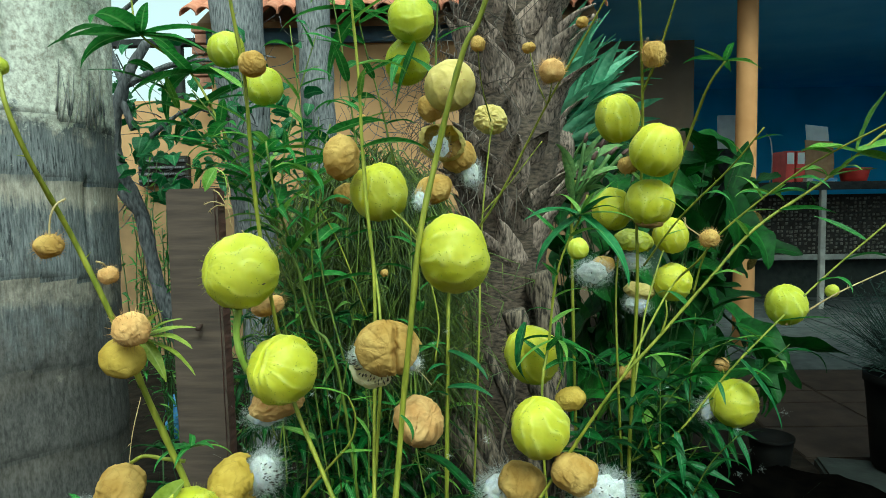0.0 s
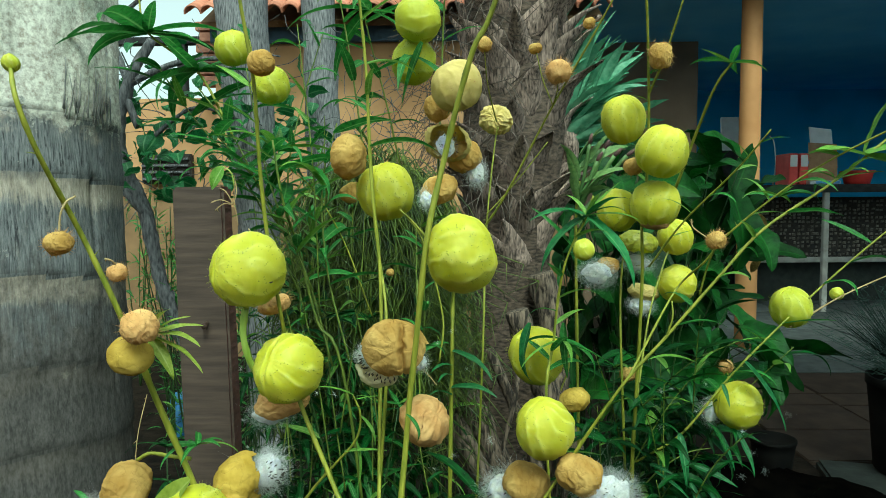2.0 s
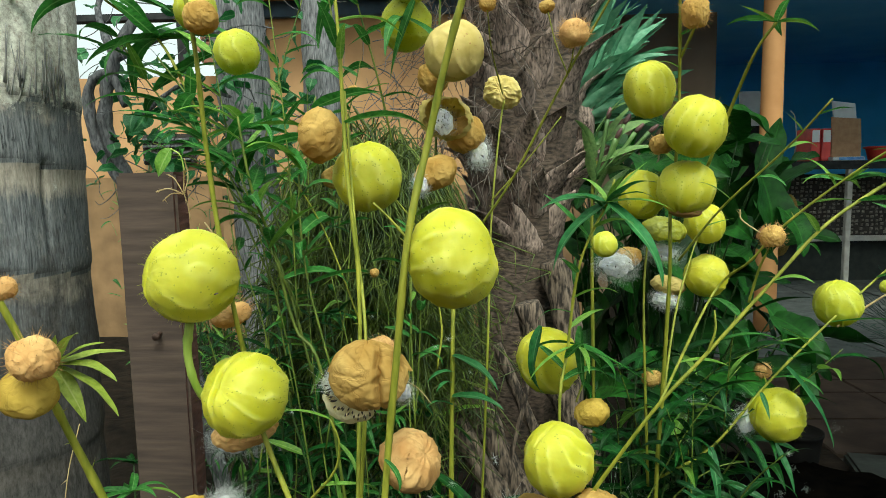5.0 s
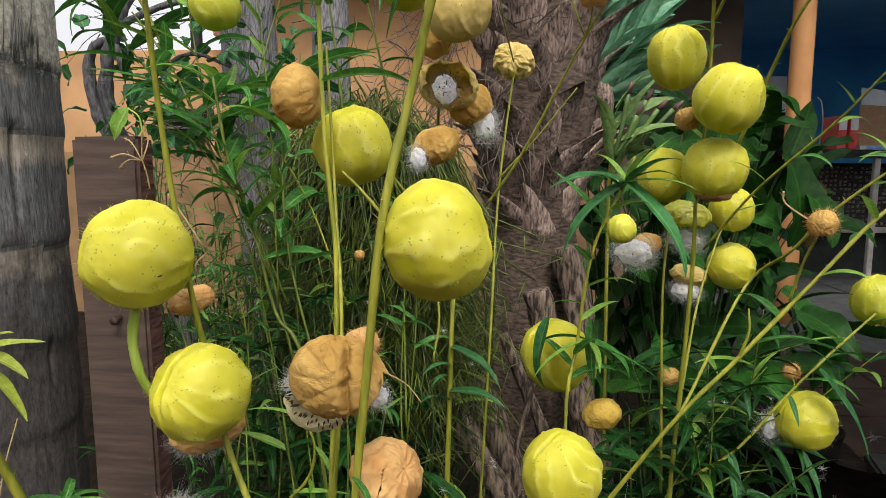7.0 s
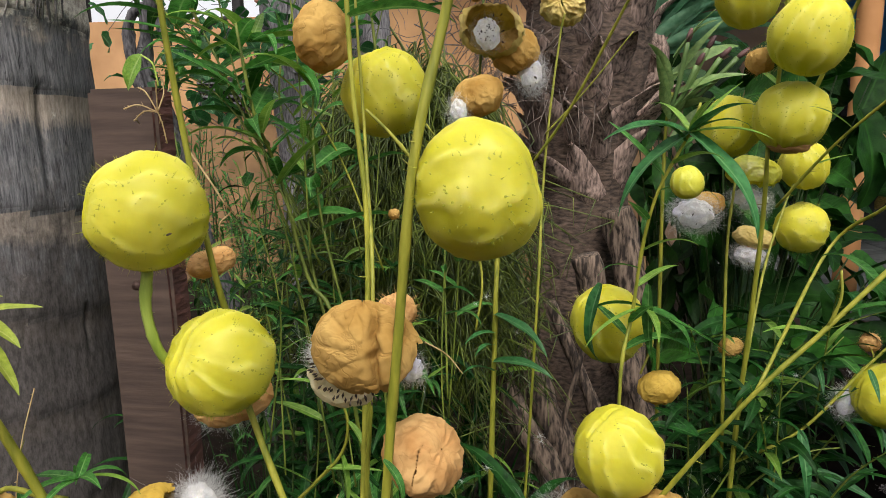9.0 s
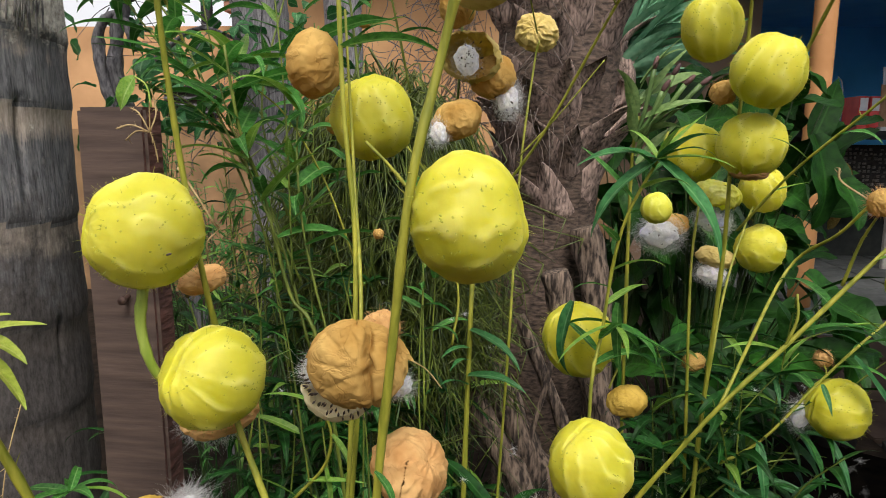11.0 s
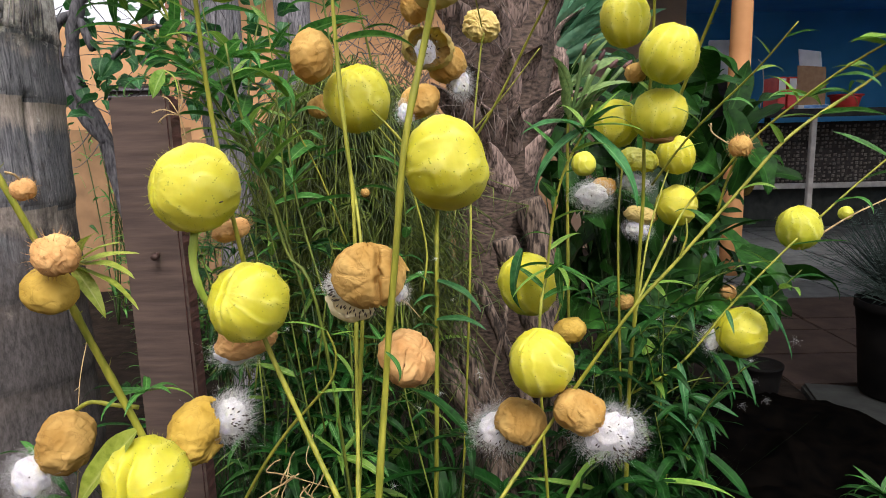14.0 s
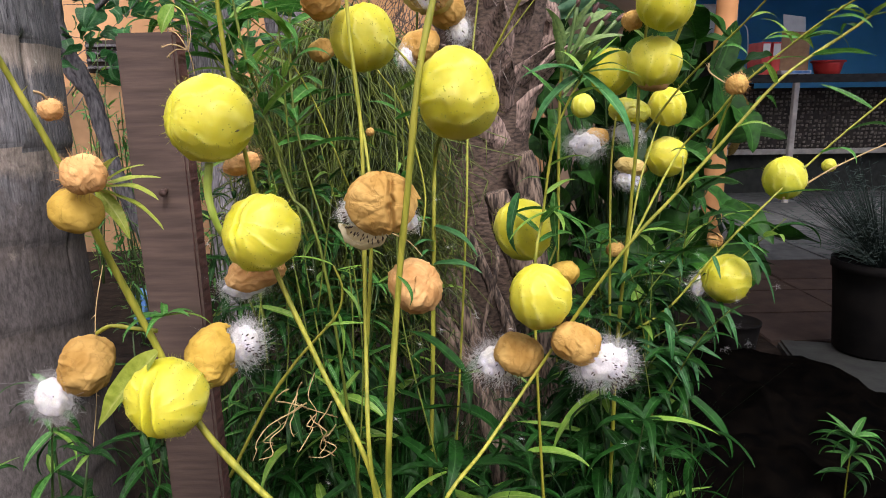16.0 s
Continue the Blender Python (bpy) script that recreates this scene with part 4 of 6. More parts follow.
# ---- timber stake with a nail ----
stake = thing("stake", (-0.288, 0.79, 0), "upright sawn timber stake with a rusty nail", "stake")
bm = box((0.062, 0.028, 1.177), 0.003, (0, 0, 0))
bmesh.ops.subdivide_edges(bm, edges=[e for e in bm.edges if abs(e.verts[0].co.z - e.verts[1].co.z) > 0.5], cuts=24)
for q in bm.verts:
    q.co.x += 0.0004 * noise.noise(Vector((0, q.co.y * 9, q.co.z * 14)))
    q.co.y += 0.0006 * noise.noise(Vector((q.co.x * 9, 4, q.co.z * 14)))
board_me = bm_mesh("board", bm, STAKE)
board_me.materials.append(STAKE_RED)
for q in board_me.polygons:
    if abs(q.normal.x) > 0.8:
        q.material_index = 1
part("board", board_me, stake, "", pose(-0.270, 0.793, -0.145, 0, -0.7, -2))
v, f = tube([Vector((-0.278, 0.780, 0.871)), Vector((-0.278, 0.774, 0.870)), Vector((-0.278, 0.770, 0.869))], 0.0022, 0.0022, 8)
nail = part("nail", mesh("nail", v, f, IRON), stake, "bent rusty nail")
v, f = tube([Vector((-0.278, 0.7705, 0.869)), Vector((-0.278, 0.7675, 0.869))], 0.0042, 0.0036, 10)
part("nail_head", mesh("nail_head", v, f, IRON), nail)


# ---- palms ----
palm = thing("palm_trunk", (-0.755, 1.04, 0), "thick grey palm trunk with ring scars and pale lichen", "palm trunk")
RINGS = [0.29, 0.41, 0.53, 0.655, 0.777, 0.908, 1.054, 1.137, 1.32, 1.47, 1.62, 1.78, 1.94, 2.1, 2.27, 2.44, 2.6, 2.78]
v, f = [], []
us = []
n, zs = 330, [i * 0.008 for i in range(-4, 376)]
cuts = []
for z in zs:
    for k in range(n):
        w = 2 * math.pi * k / n
        zz = z + 0.012 * math.sin(w * 2 + 1) + 0.01 * noise.noise(Vector((math.cos(w) * 2, math.sin(w) * 2, z)))
        r = 0.221 + 0.02 * max(0, 1.0 - z) ** 2
        below = max([q for q in RINGS if q <= zz], default=0.0)
        above = min([q for q in RINGS if q > zz], default=3.0)
        u = min(1.0, max(0.0, (zz - below) / max(0.02, above - below)))
        us.append(u)
        r += 0.004 * (1 - u) ** 1.5 - 0.003 * math.exp(-((zz - below) / 0.004) ** 2) + 0.002 * math.exp(-((above - zz) / 0.006) ** 2)
        r += 0.003 * noise.noise(Vector((math.cos(w) * 5, math.sin(w) * 5, z * 5))) + 0.0015 * noise.noise(Vector((math.cos(w) * 30, math.sin(w) * 30, z * 24)))
        if z > 1.15:
            r += 0.007 * max(0.0, noise.noise(Vector((math.cos(w) * 5, math.sin(w) * 5, z * 6)))) ** 0.5 * min(1, (z - 1.15) * 12)
        cut = 0.0
        for cw, c0, c1 in ((-8, 0.915, 1.05), (-46, 0.78, 0.91), (2, 0.70, 0.775)):
            if c0 < z < c1:
                cut = max(cut, (1 - abs((math.degrees(w) + 180) % 360 - 180 - cw - 0.4 * math.sin(z * 19)) / 1.2) * min(1, (z - c0) * 12))
        r -= 0.02 * cut
        cuts.append(cut)
        v.append((-0.755 + r * math.cos(w), 1.04 + r * math.sin(w), z))
for i in range(len(zs) - 1):
    f += [(i * n + k, i * n + (k + 1) % n, (i + 1) * n + (k + 1) % n, (i + 1) * n + k) for k in range(n)]
f.append(tuple(range(len(v) - n, len(v))))
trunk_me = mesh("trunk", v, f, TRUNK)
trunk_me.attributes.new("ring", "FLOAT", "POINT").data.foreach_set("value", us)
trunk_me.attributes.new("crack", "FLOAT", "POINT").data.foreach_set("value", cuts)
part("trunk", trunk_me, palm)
v, f = [], []
for k in range(34):
    w = radians(rng.uniform(-23, 8))
    z = 1.125 + rng.uniform(0, 0.03)
    lean, ln = rng.gauss(0.12, 0.14), rng.uniform(0.02, 0.075)
    line = [Vector((-0.755 + 0.2265 * math.cos(w + lean * u * ln * 4), 1.04 + 0.2265 * math.sin(w + lean * u * ln * 4), z + ln * u)) for u in (0, 0.35, 0.7, 1)]
    tv, tf = tube(line, 0.0013, 0.0004, 5)
    o = len(v)
    v += tv
    f += [tuple(o + i for i in q) for q in tf]
tagged(part("leaf_scar", mesh("leaf_scar", v, f, SCAR), palm, "frayed grey fibres of an old leaf scar"), kind="stuff")

shag = thing("shaggy_palm", (0.16, 1.75, 0), "slim palm trunk with old brown leaf bases and hanging fibres", "palm trunk")
v, f = [], []
n = 48
for i in range(180):
    z = -0.04 + i * 0.0165
    for k in range(n):
        w = 2 * math.pi * k / n
        r = 0.098 + 0.03 * min(1, max(0, (z - 0.85) / 0.3)) + 0.008 * noise.noise(Vector((math.cos(w) * 9, math.sin(w) * 9, z * 2.5))) + 0.004 * noise.noise(Vector((math.cos(w) * 3, math.sin(w) * 3, z * 40)))
        v.append((0.155 + 0.02 * (z - 1) + r * math.cos(w), 1.75 + r * math.sin(w), z))
    if i:
        o = (i - 1) * n
        f += [(o + k, o + (k + 1) % n, o + n + (k + 1) % n, o + n + k) for k in range(n)]
f.append(tuple(range(len(v) - n, len(v))))
part("trunk", mesh("trunk", v, f, PALMBARK), shag, "brown fibrous bark")


def boot(x, y, z, around, lean, length, width):
    """An old leaf base: a cupped papery slab, broad at the trunk, torn to a point, that leans out."""
    v, f = [], []
    s = rng.uniform(0, 50)
    n = 11
    for i in range(n):
        u = i / (n - 1)
        w = width * (1 - u ** 1.7) ** 0.8 * (1 + 0.3 * noise.noise(Vector((u * 5, s, 0)))) + 0.004
        out = -0.022 + 0.030 * min(1.0, u * 2.5) + lean * u * u * length
        th = 0.005 * (1 - 0.7 * u)
        side = [(g, 0.05 * length * u * noise.noise(Vector((g * 6, s, 7))), 0.010 * noise.noise(Vector((u * 7, g * 3, s)))) for g in (-1, -0.6, -0.2, 0.2, 0.6, 1)]
        for g, tip, lump in side:
            v.append((out - 0.42 * w * abs(g) ** 2 + lump, g * w / 2 + 0.015 * u * math.sin(s), u * length * (1 - 0.35 * lean * u) + tip))
        for g, tip, lump in reversed(side):
            v.append((out - th - 0.42 * w * abs(g) ** 2 + lump, g * w / 2 + 0.015 * u * math.sin(s), u * length * (1 - 0.35 * lean * u) + tip))
        if i:
            o = (i - 1) * 12
            f += [(o + k, o + (k + 1) % 12, o + 12 + (k + 1) % 12, o + 12 + k) for k in range(12)]
    f += [tuple(range(12))[::-1], tuple(range(12 * n - 12, 12 * n))]
    part("leaf_base", mesh("leaf_base", v, f, BOOT), shag, "", Matrix.Translation((x, y, z)) @ pose(0, 0, 0, 0, 0, around))


for k in range(150):
    z = 0.80 + 0.0085 * k
    ar = -90 + (k * 137.5) % 360
    r = 0.098 + 0.02 * min(1, max(0, (z - 0.85) / 0.3))
    boot(0.155 + 0.02 * (z - 1) + r * math.cos(radians(ar)), 1.75 + r * math.sin(radians(ar)), z, ar + rng.uniform(-20, 20), rng.uniform(0.1, 0.7), rng.uniform(0.13, 0.23), rng.uniform(0.085, 0.14))
v, f = [], []
for k in range(600):
    w = radians(rng.uniform(150, 285))
    z = rng.uniform(1.02, 2.0)
    r = 0.135 + rng.uniform(0, 0.05)
    p = Vector((0.155 + r * math.cos(w) - (0.05 if z > 1.05 else 0), 1.75 + r * math.sin(w), z))
    d = Vector((math.cos(w) * rng.uniform(0, 0.7) + rng.gauss(0, 0.4), math.sin(w) * 0.5, rng.uniform(-1.2, 0.5))).normalized() * rng.uniform(0.04, 0.15)
    tv, tf = tube([p, p + d * 0.5 + Vector((rng.gauss(0, 0.01), 0, 0)), p + d + Vector((0, 0, -0.02))], 0.0013, 0.0006, 3)
    o = len(v)
    v += tv
    f += [tuple(o + i for i in q) for q in tf]
tagged(part("fibre_mat", mesh("fibre_mat", v, f, FIBRE), shag, "tangled dry brown fibres"), kind="stuff")


def log(pts, r0, r1, label):
    v, f = tube(spline(pts, 8), r0, r1, 14, 0, 0.35, len(pts) + r0 * 100)
    tagged(part("log", mesh("log", v, f, LOG)), label, "log", "logs by the palm")


log([(0.30, 1.42, -0.02), (0.28, 1.50, 0.383), (0.236, 1.52, 0.531), (0.172, 1.52, 0.672), (0.152, 1.52, 0.762)], 0.030, 0.028, "split grey log leaning on the palm trunk")
log([(0.27, 1.58, -0.02), (0.262, 1.62, 0.4), (0.25, 1.62, 0.649), (0.236, 1.62, 0.748), (0.213, 1.62, 0.835)], 0.030, 0.030, "weathered brown log propped beside the palm")
log([(0.26, 1.36, -0.02), (0.19, 1.44, 0.411), (0.125, 1.46, 0.586), (0.084, 1.46, 0.687)], 0.014, 0.010, "thin brown branch propped across the palm")
log([(0.25, 1.36, -0.02), (0.153, 1.42, 0.324), (0.098, 1.42, 0.449), (0.025, 1.42, 0.603)], 0.032, 0.030, "thick brown log lying against the palm")
log([(0.19, 1.30, -0.02), (0.115, 1.34, 0.334), (0.031, 1.35, 0.512), (-0.019, 1.36, 0.615)], 0.026, 0.021, "pale barked branch lying against the palm")
log([(0.05, 1.36, -0.02), (0.093, 1.40, 0.393), (0.137, 1.40, 0.601), (0.145, 1.43, 0.66)], 0.006, 0.004, "thin black stick standing among the logs")

# rush cactus that hangs from the palm
rush = thing("rush_cactus", (-0.12, 1.36, 1.0), "rush-like green cactus hanging in a thick curtain", "hanging plant")


def rush_strand(r, p, out, ln):
    pts = [p, p + out * 0.55 + Vector((0, 0, 0.02)), p + out + Vector((r.gauss(0, 0.03), r.gauss(0, 0.02), -ln * 0.3)), p + out * 1.1 + Vector((r.gauss(0, 0.03), r.gauss(0, 0.03), -ln * 0.65)), p + out * 1.15 + Vector((r.gauss(0, 0.05), r.gauss(0, 0.03), -ln))]
    vv, ff = tube(spline(pts, 3), 0.0014, 0.0009, 4)
    q = pts[-1]
    for j in range(r.randrange(1, 4)):
        d = Vector((r.gauss(0, 0.03), r.gauss(0, 0.03), -r.uniform(0.01, 0.06)))
        tv, tf = tube([q, q + d * 0.5, q + d], 0.0011, 0.0007, 4)
        o = len(vv)
        vv += tv
        ff += [tuple(o + i for i in t) for t in tf]
    return vv, ff


def rush_root(r):
    a0, rr = r.uniform(0, 6.283), math.sqrt(r.random())
    p = Vector((-0.15 + 0.115 * rr * math.cos(a0), 1.36 + 0.13 * rr * math.sin(a0), 0.98 + 0.10 * (1 - rr) + r.uniform(-0.16, 0.05)))
    way = a0 + r.gauss(0, 0.7)
    return p, Vector((math.cos(way), math.sin(way), 0)) * r.uniform(0.02, 0.07)


STRANDS = []
for k in range(10):
    o2 = Vector((1, 0, 0)) * rng.uniform(0.03, 0.08)
    STRANDS.append(mesh("strand", *rush_strand(rng, Vector((0, 0, 0)), o2, rng.uniform(0.14, 0.36)), CACTUS))
for k in range(280):
    p, out = rush_root(rng)
    p.y = min(p.y, 1.30)
    part("strand", STRANDS[k % 10], rush, "", Matrix.Translation(p) @ pose(0, 0, 0, 0, 0, math.degrees(math.atan2(out.y, out.x))))
v, f = [], []
for k in range(2500):
    p, out = rush_root(rng)
    tv, tf = rush_strand(rng, p, out, rng.uniform(0.10, 0.38))
    o = len(v)
    v += tv
    f += [tuple(o + i for i in q) for q in tf]
tagged(part("strand_curtain", mesh("strand_curtain", v, f, CACTUS), rush, "thin jointed green strands"), kind="stuff")

# staghorn fern on the palm
stag = thing("staghorn_fern", (0.30, 1.72, 1.18), "grey-green staghorn fern growing on the palm trunk", "fern")
FROND = [leaf_mesh("frond", FERN, 0.12 + 0.025 * k, 0.2 + 0.3 * k, 0.35, 0.05, 0.25 * (k - 1), 0.9, 12) for k in range(3)]


def frond(parent, base, way, ln, k, me=None):
    d = Vector(way).normalized()
    y = Vector((0, 0, 1)).cross(d).normalized()
    m = Matrix((d, y, d.cross(y))).transposed().to_4x4()
    part("frond", (me or FROND)[k % 3], parent, "", Matrix.Translation(base) @ m @ pose(0, 0, 0, rng.uniform(-60, 60), 0, 0) @ Matrix.Scale(ln, 4))


for k in range(40):
    w = radians(18 + 78 * k / 39 + rng.uniform(-7, 7))
    base = Vector((0.28 + rng.uniform(-0.03, 0.03), 1.84 + rng.uniform(-0.05, 0.05), 1.18 + rng.uniform(-0.05, 0.06)))
    d = Vector((math.cos(w), rng.uniform(-0.35, 0.1), math.sin(w)))
    ln = rng.uniform(0.19, 0.31)
    frond(stag, base, d, ln, k)
    for j in (-1, 1):
        frond(stag, base + d.normalized() * ln * rng.uniform(0.4, 0.55), d + Vector((-math.sin(w), 0, math.cos(w))) * 0.3 * j, ln * rng.uniform(0.5, 0.65), k + j)
part("root_shield", mesh("root_shield", *globe(14, 20, lambda d, th, ph: Vector((0.27 + d.x * 0.07, 1.82 + d.y * 0.05, 1.15 + d.z * 0.09)) * (1 + 0.03 * noise.noise(d * 4))), BOOT), stag, "brown papery shield fronds")

# plant with pinkish buds in front of the fern
budded = thing("budded_plant", (0.26, 1.45, 0), "green plant with strap leaves and pinkish buds", "plant")
stem(budded, [(0.30, 1.5, -0.02), (0.28, 1.46, 0.5), (0.265, 1.42, 0.95), (0.27, 1.40, 1.05)], 0.006, 0.004)
SFROND = [leaf_mesh("frond", STRAP, 0.13 + 0.03 * k, 0.3 + 0.35 * k, 0.3, 0.03, 0.3 * (k - 1), 0.8, 12) for k in range(3)]
for k in range(13):
    frond(budded, (0.268, 1.40, 0.96 + 0.012 * k), (rng.uniform(-0.5, 1.0), rng.uniform(-0.6, 0.2), rng.uniform(0.3, 1.4)), rng.uniform(0.07, 0.14), k, SFROND)
OLIVE = material("withered_leaf", (0.16, 0.11, 0.03), (0.32, 0.23, 0.07), 40, 0.8, 0.5, 0.6, 0.0, thin=0.2, spec=0.2)
dry_leaf = leaf_mesh("dry_leaf", OLIVE, 0.26, 0.9, 0.7, 0.14, 0.9, 0.7, 16)
for k, (x, z) in enumerate(((0.285, 1.125), (0.315, 1.115), (0.335, 1.10), (0.36, 1.10), (0.30, 1.09))):
    v, f = tube(spline([(0.268, 1.40, 1.02), ((x + 0.268) / 2, 1.39, (z + 1.0) / 2), (x, 1.38, z)], 4), 0.0032, 0.0042, 8)
    part("bud_stalk", mesh("bud_stalk", v, f, STRAP), budded)
    d = Vector((x - 0.262, -0.02, z - 1.02)).normalized()
    v, f = tube([Vector((x, 1.38, z)) + d * (0.0042 * i) for i in range(6)], 0.0030, 0.0020, 8)
    for i, q in enumerate(v):
        j = i // 8
        c = Vector((x, 1.38, z)) + d * (0.0042 * j)
        v[i] = c + (q - c) * (0.7 + 1.1 * math.sin(math.pi * (j + 0.4) / 6))
    part("bud", mesh("bud", v, f, BUD), budded, "closed pinkish bud")

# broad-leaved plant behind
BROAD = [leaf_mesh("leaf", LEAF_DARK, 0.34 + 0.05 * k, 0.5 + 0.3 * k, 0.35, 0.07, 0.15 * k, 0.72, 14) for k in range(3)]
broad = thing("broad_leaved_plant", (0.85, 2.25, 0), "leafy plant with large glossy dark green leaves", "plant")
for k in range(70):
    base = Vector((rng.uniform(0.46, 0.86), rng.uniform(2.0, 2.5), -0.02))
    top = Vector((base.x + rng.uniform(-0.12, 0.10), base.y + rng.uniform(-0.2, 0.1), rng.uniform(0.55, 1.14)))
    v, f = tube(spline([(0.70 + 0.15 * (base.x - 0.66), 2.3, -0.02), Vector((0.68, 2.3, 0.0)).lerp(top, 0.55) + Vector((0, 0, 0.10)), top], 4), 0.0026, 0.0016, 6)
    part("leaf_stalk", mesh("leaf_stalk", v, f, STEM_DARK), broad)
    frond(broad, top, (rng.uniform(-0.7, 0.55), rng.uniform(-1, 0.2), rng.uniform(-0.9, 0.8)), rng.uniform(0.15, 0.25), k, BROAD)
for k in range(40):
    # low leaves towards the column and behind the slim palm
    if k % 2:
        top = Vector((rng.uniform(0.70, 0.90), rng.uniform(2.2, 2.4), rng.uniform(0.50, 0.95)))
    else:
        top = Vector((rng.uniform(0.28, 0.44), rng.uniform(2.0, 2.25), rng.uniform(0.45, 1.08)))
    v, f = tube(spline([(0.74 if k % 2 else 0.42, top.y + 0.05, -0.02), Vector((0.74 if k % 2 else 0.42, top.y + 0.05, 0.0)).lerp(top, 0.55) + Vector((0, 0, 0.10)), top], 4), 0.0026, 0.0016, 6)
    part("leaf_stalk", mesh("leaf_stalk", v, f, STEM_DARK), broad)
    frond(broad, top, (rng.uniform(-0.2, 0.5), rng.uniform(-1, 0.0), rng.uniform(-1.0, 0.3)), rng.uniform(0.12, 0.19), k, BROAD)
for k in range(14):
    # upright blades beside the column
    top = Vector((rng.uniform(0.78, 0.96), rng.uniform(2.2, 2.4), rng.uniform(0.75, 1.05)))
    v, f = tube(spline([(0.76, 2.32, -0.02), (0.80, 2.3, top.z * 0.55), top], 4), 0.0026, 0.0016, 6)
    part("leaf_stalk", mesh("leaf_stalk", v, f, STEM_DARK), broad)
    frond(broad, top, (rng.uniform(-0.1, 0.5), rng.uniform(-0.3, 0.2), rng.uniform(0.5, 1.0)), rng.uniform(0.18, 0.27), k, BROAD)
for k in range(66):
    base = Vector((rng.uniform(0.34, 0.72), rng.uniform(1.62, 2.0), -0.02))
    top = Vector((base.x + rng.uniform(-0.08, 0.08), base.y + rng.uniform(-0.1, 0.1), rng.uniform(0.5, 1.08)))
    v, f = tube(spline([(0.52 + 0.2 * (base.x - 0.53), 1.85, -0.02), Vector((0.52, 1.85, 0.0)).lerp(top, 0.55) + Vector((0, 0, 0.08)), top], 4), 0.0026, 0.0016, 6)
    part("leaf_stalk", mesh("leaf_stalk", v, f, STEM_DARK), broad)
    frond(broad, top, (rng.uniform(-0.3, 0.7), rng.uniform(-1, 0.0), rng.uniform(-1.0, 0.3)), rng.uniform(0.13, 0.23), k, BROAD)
part("dry_leaf", dry_leaf, broad, "hanging dry brown leaf", Matrix.Translation((0.95, 2.14, 0.96)) @ pose(0, 0, 0, 60, 84, -20) @ Matrix.Scale(0.20, 4))
broad2 = thing("broad_leaved_plant", (1.08, 2.62, 0), "low plant with large dark green leaves spreading over the paving", "plant")
for k, (top, way, ln) in enumerate((((1.16, 2.6, 0.42), (1, -0.1, 0.10), 0.34), ((1.14, 2.56, 0.42), (0.7, -0.4, -0.4), 0.22), ((1.12, 2.62, 0.36), (0.8, -0.3, -0.9), 0.22))):
    v, f = tube(spline([(1.08, 2.62, -0.01), (1.09, 2.62, 0.25), top], 4), 0.004, 0.0025, 6)
    part("leaf_stalk", mesh("leaf_stalk", v, f, STEM_DARK), broad2)
    frond(broad2, top, way, ln, k, BROAD)


# ---- weathered posts, vine and shrubs by the wall ----
def post(pts, r0, r1, label, seed):
    v, f = tube(spline(pts, 8), r0, r1, 18, 0, 0.22, seed)
    tagged(part("post", mesh("post", v, f, GREYWOOD)), label, "post", "weathered posts")


post([(-0.70, 2.45, -0.02), (-0.71, 2.45, 0.8), (-0.745, 2.45, 1.4), (-0.80, 2.45, 2.4)], 0.062, 0.10, "weathered grey timber post with vertical cracks", 1)
post([(-0.50, 2.6, -0.02), (-0.50, 2.6, 0.9), (-0.51, 2.6, 1.5), (-0.52, 2.6, 2.4)], 0.066, 0.062, "slimmer weathered grey timber post", 2)
vine = thing("vine", (-0.98, 2.2, 0), "gnarled dark vine with broad green leaves", "vine")


def bark(pts, r0, r1, seed):
    v, f = tube(spline(pts, 8), r0, r1, 10, 0.15, 0.5, seed)
    part("branch", mesh("branch", v, f, VINE), vine)


bark([(-0.78, 2.2, -0.02), (-0.86, 2.2, 0.4), (-0.975, 2.2, 0.74), (-1.02, 2.2, 0.98), (-1.10, 2.2, 1.2), (-1.06, 2.2, 1.4), (-1.0, 2.25, 1.55)], 0.026, 0.016, 1)
bark([(-1.02, 2.2, 0.98), (-1.12, 2.2, 1.12), (-1.15, 2.2, 1.3), (-1.08, 2.2, 1.36), (-1.03, 2.2, 1.26)], 0.018, 0.012, 2)
bark([(-1.06, 2.2, 1.4), (-0.9, 2.25, 1.48), (-0.7, 2.3, 1.5)], 0.012, 0.006, 3)
bark([(-1.06, 2.2, 1.4), (-1.15, 2.3, 1.6), (-1.0, 2.3, 1.75)], 0.012, 0.006, 4)
bark([(-1.02, 2.2, 1.2), (-0.85, 2.2, 1.32), (-0.7, 2.2, 1.28)], 0.008, 0.004, 5)
VLEAF = [leaf_mesh("leaf", LEAF_BLUE, 0.6 + 0.08 * k, 0.6 + 0.3 * k, 0.2, 0.05, 0.1 * k, 0.55, 8) for k in range(3)]
for k in range(210):
    p = (rng.uniform(-1.25, -0.48), rng.uniform(2.1, 2.5), min(1.6, max(1.02, rng.gauss(1.28, 0.14))))
    frond(vine, p, (rng.uniform(-1, 1), rng.uniform(-1, 0.3), rng.uniform(-0.9, 0.4)), rng.uniform(0.035, 0.085), k, VLEAF)


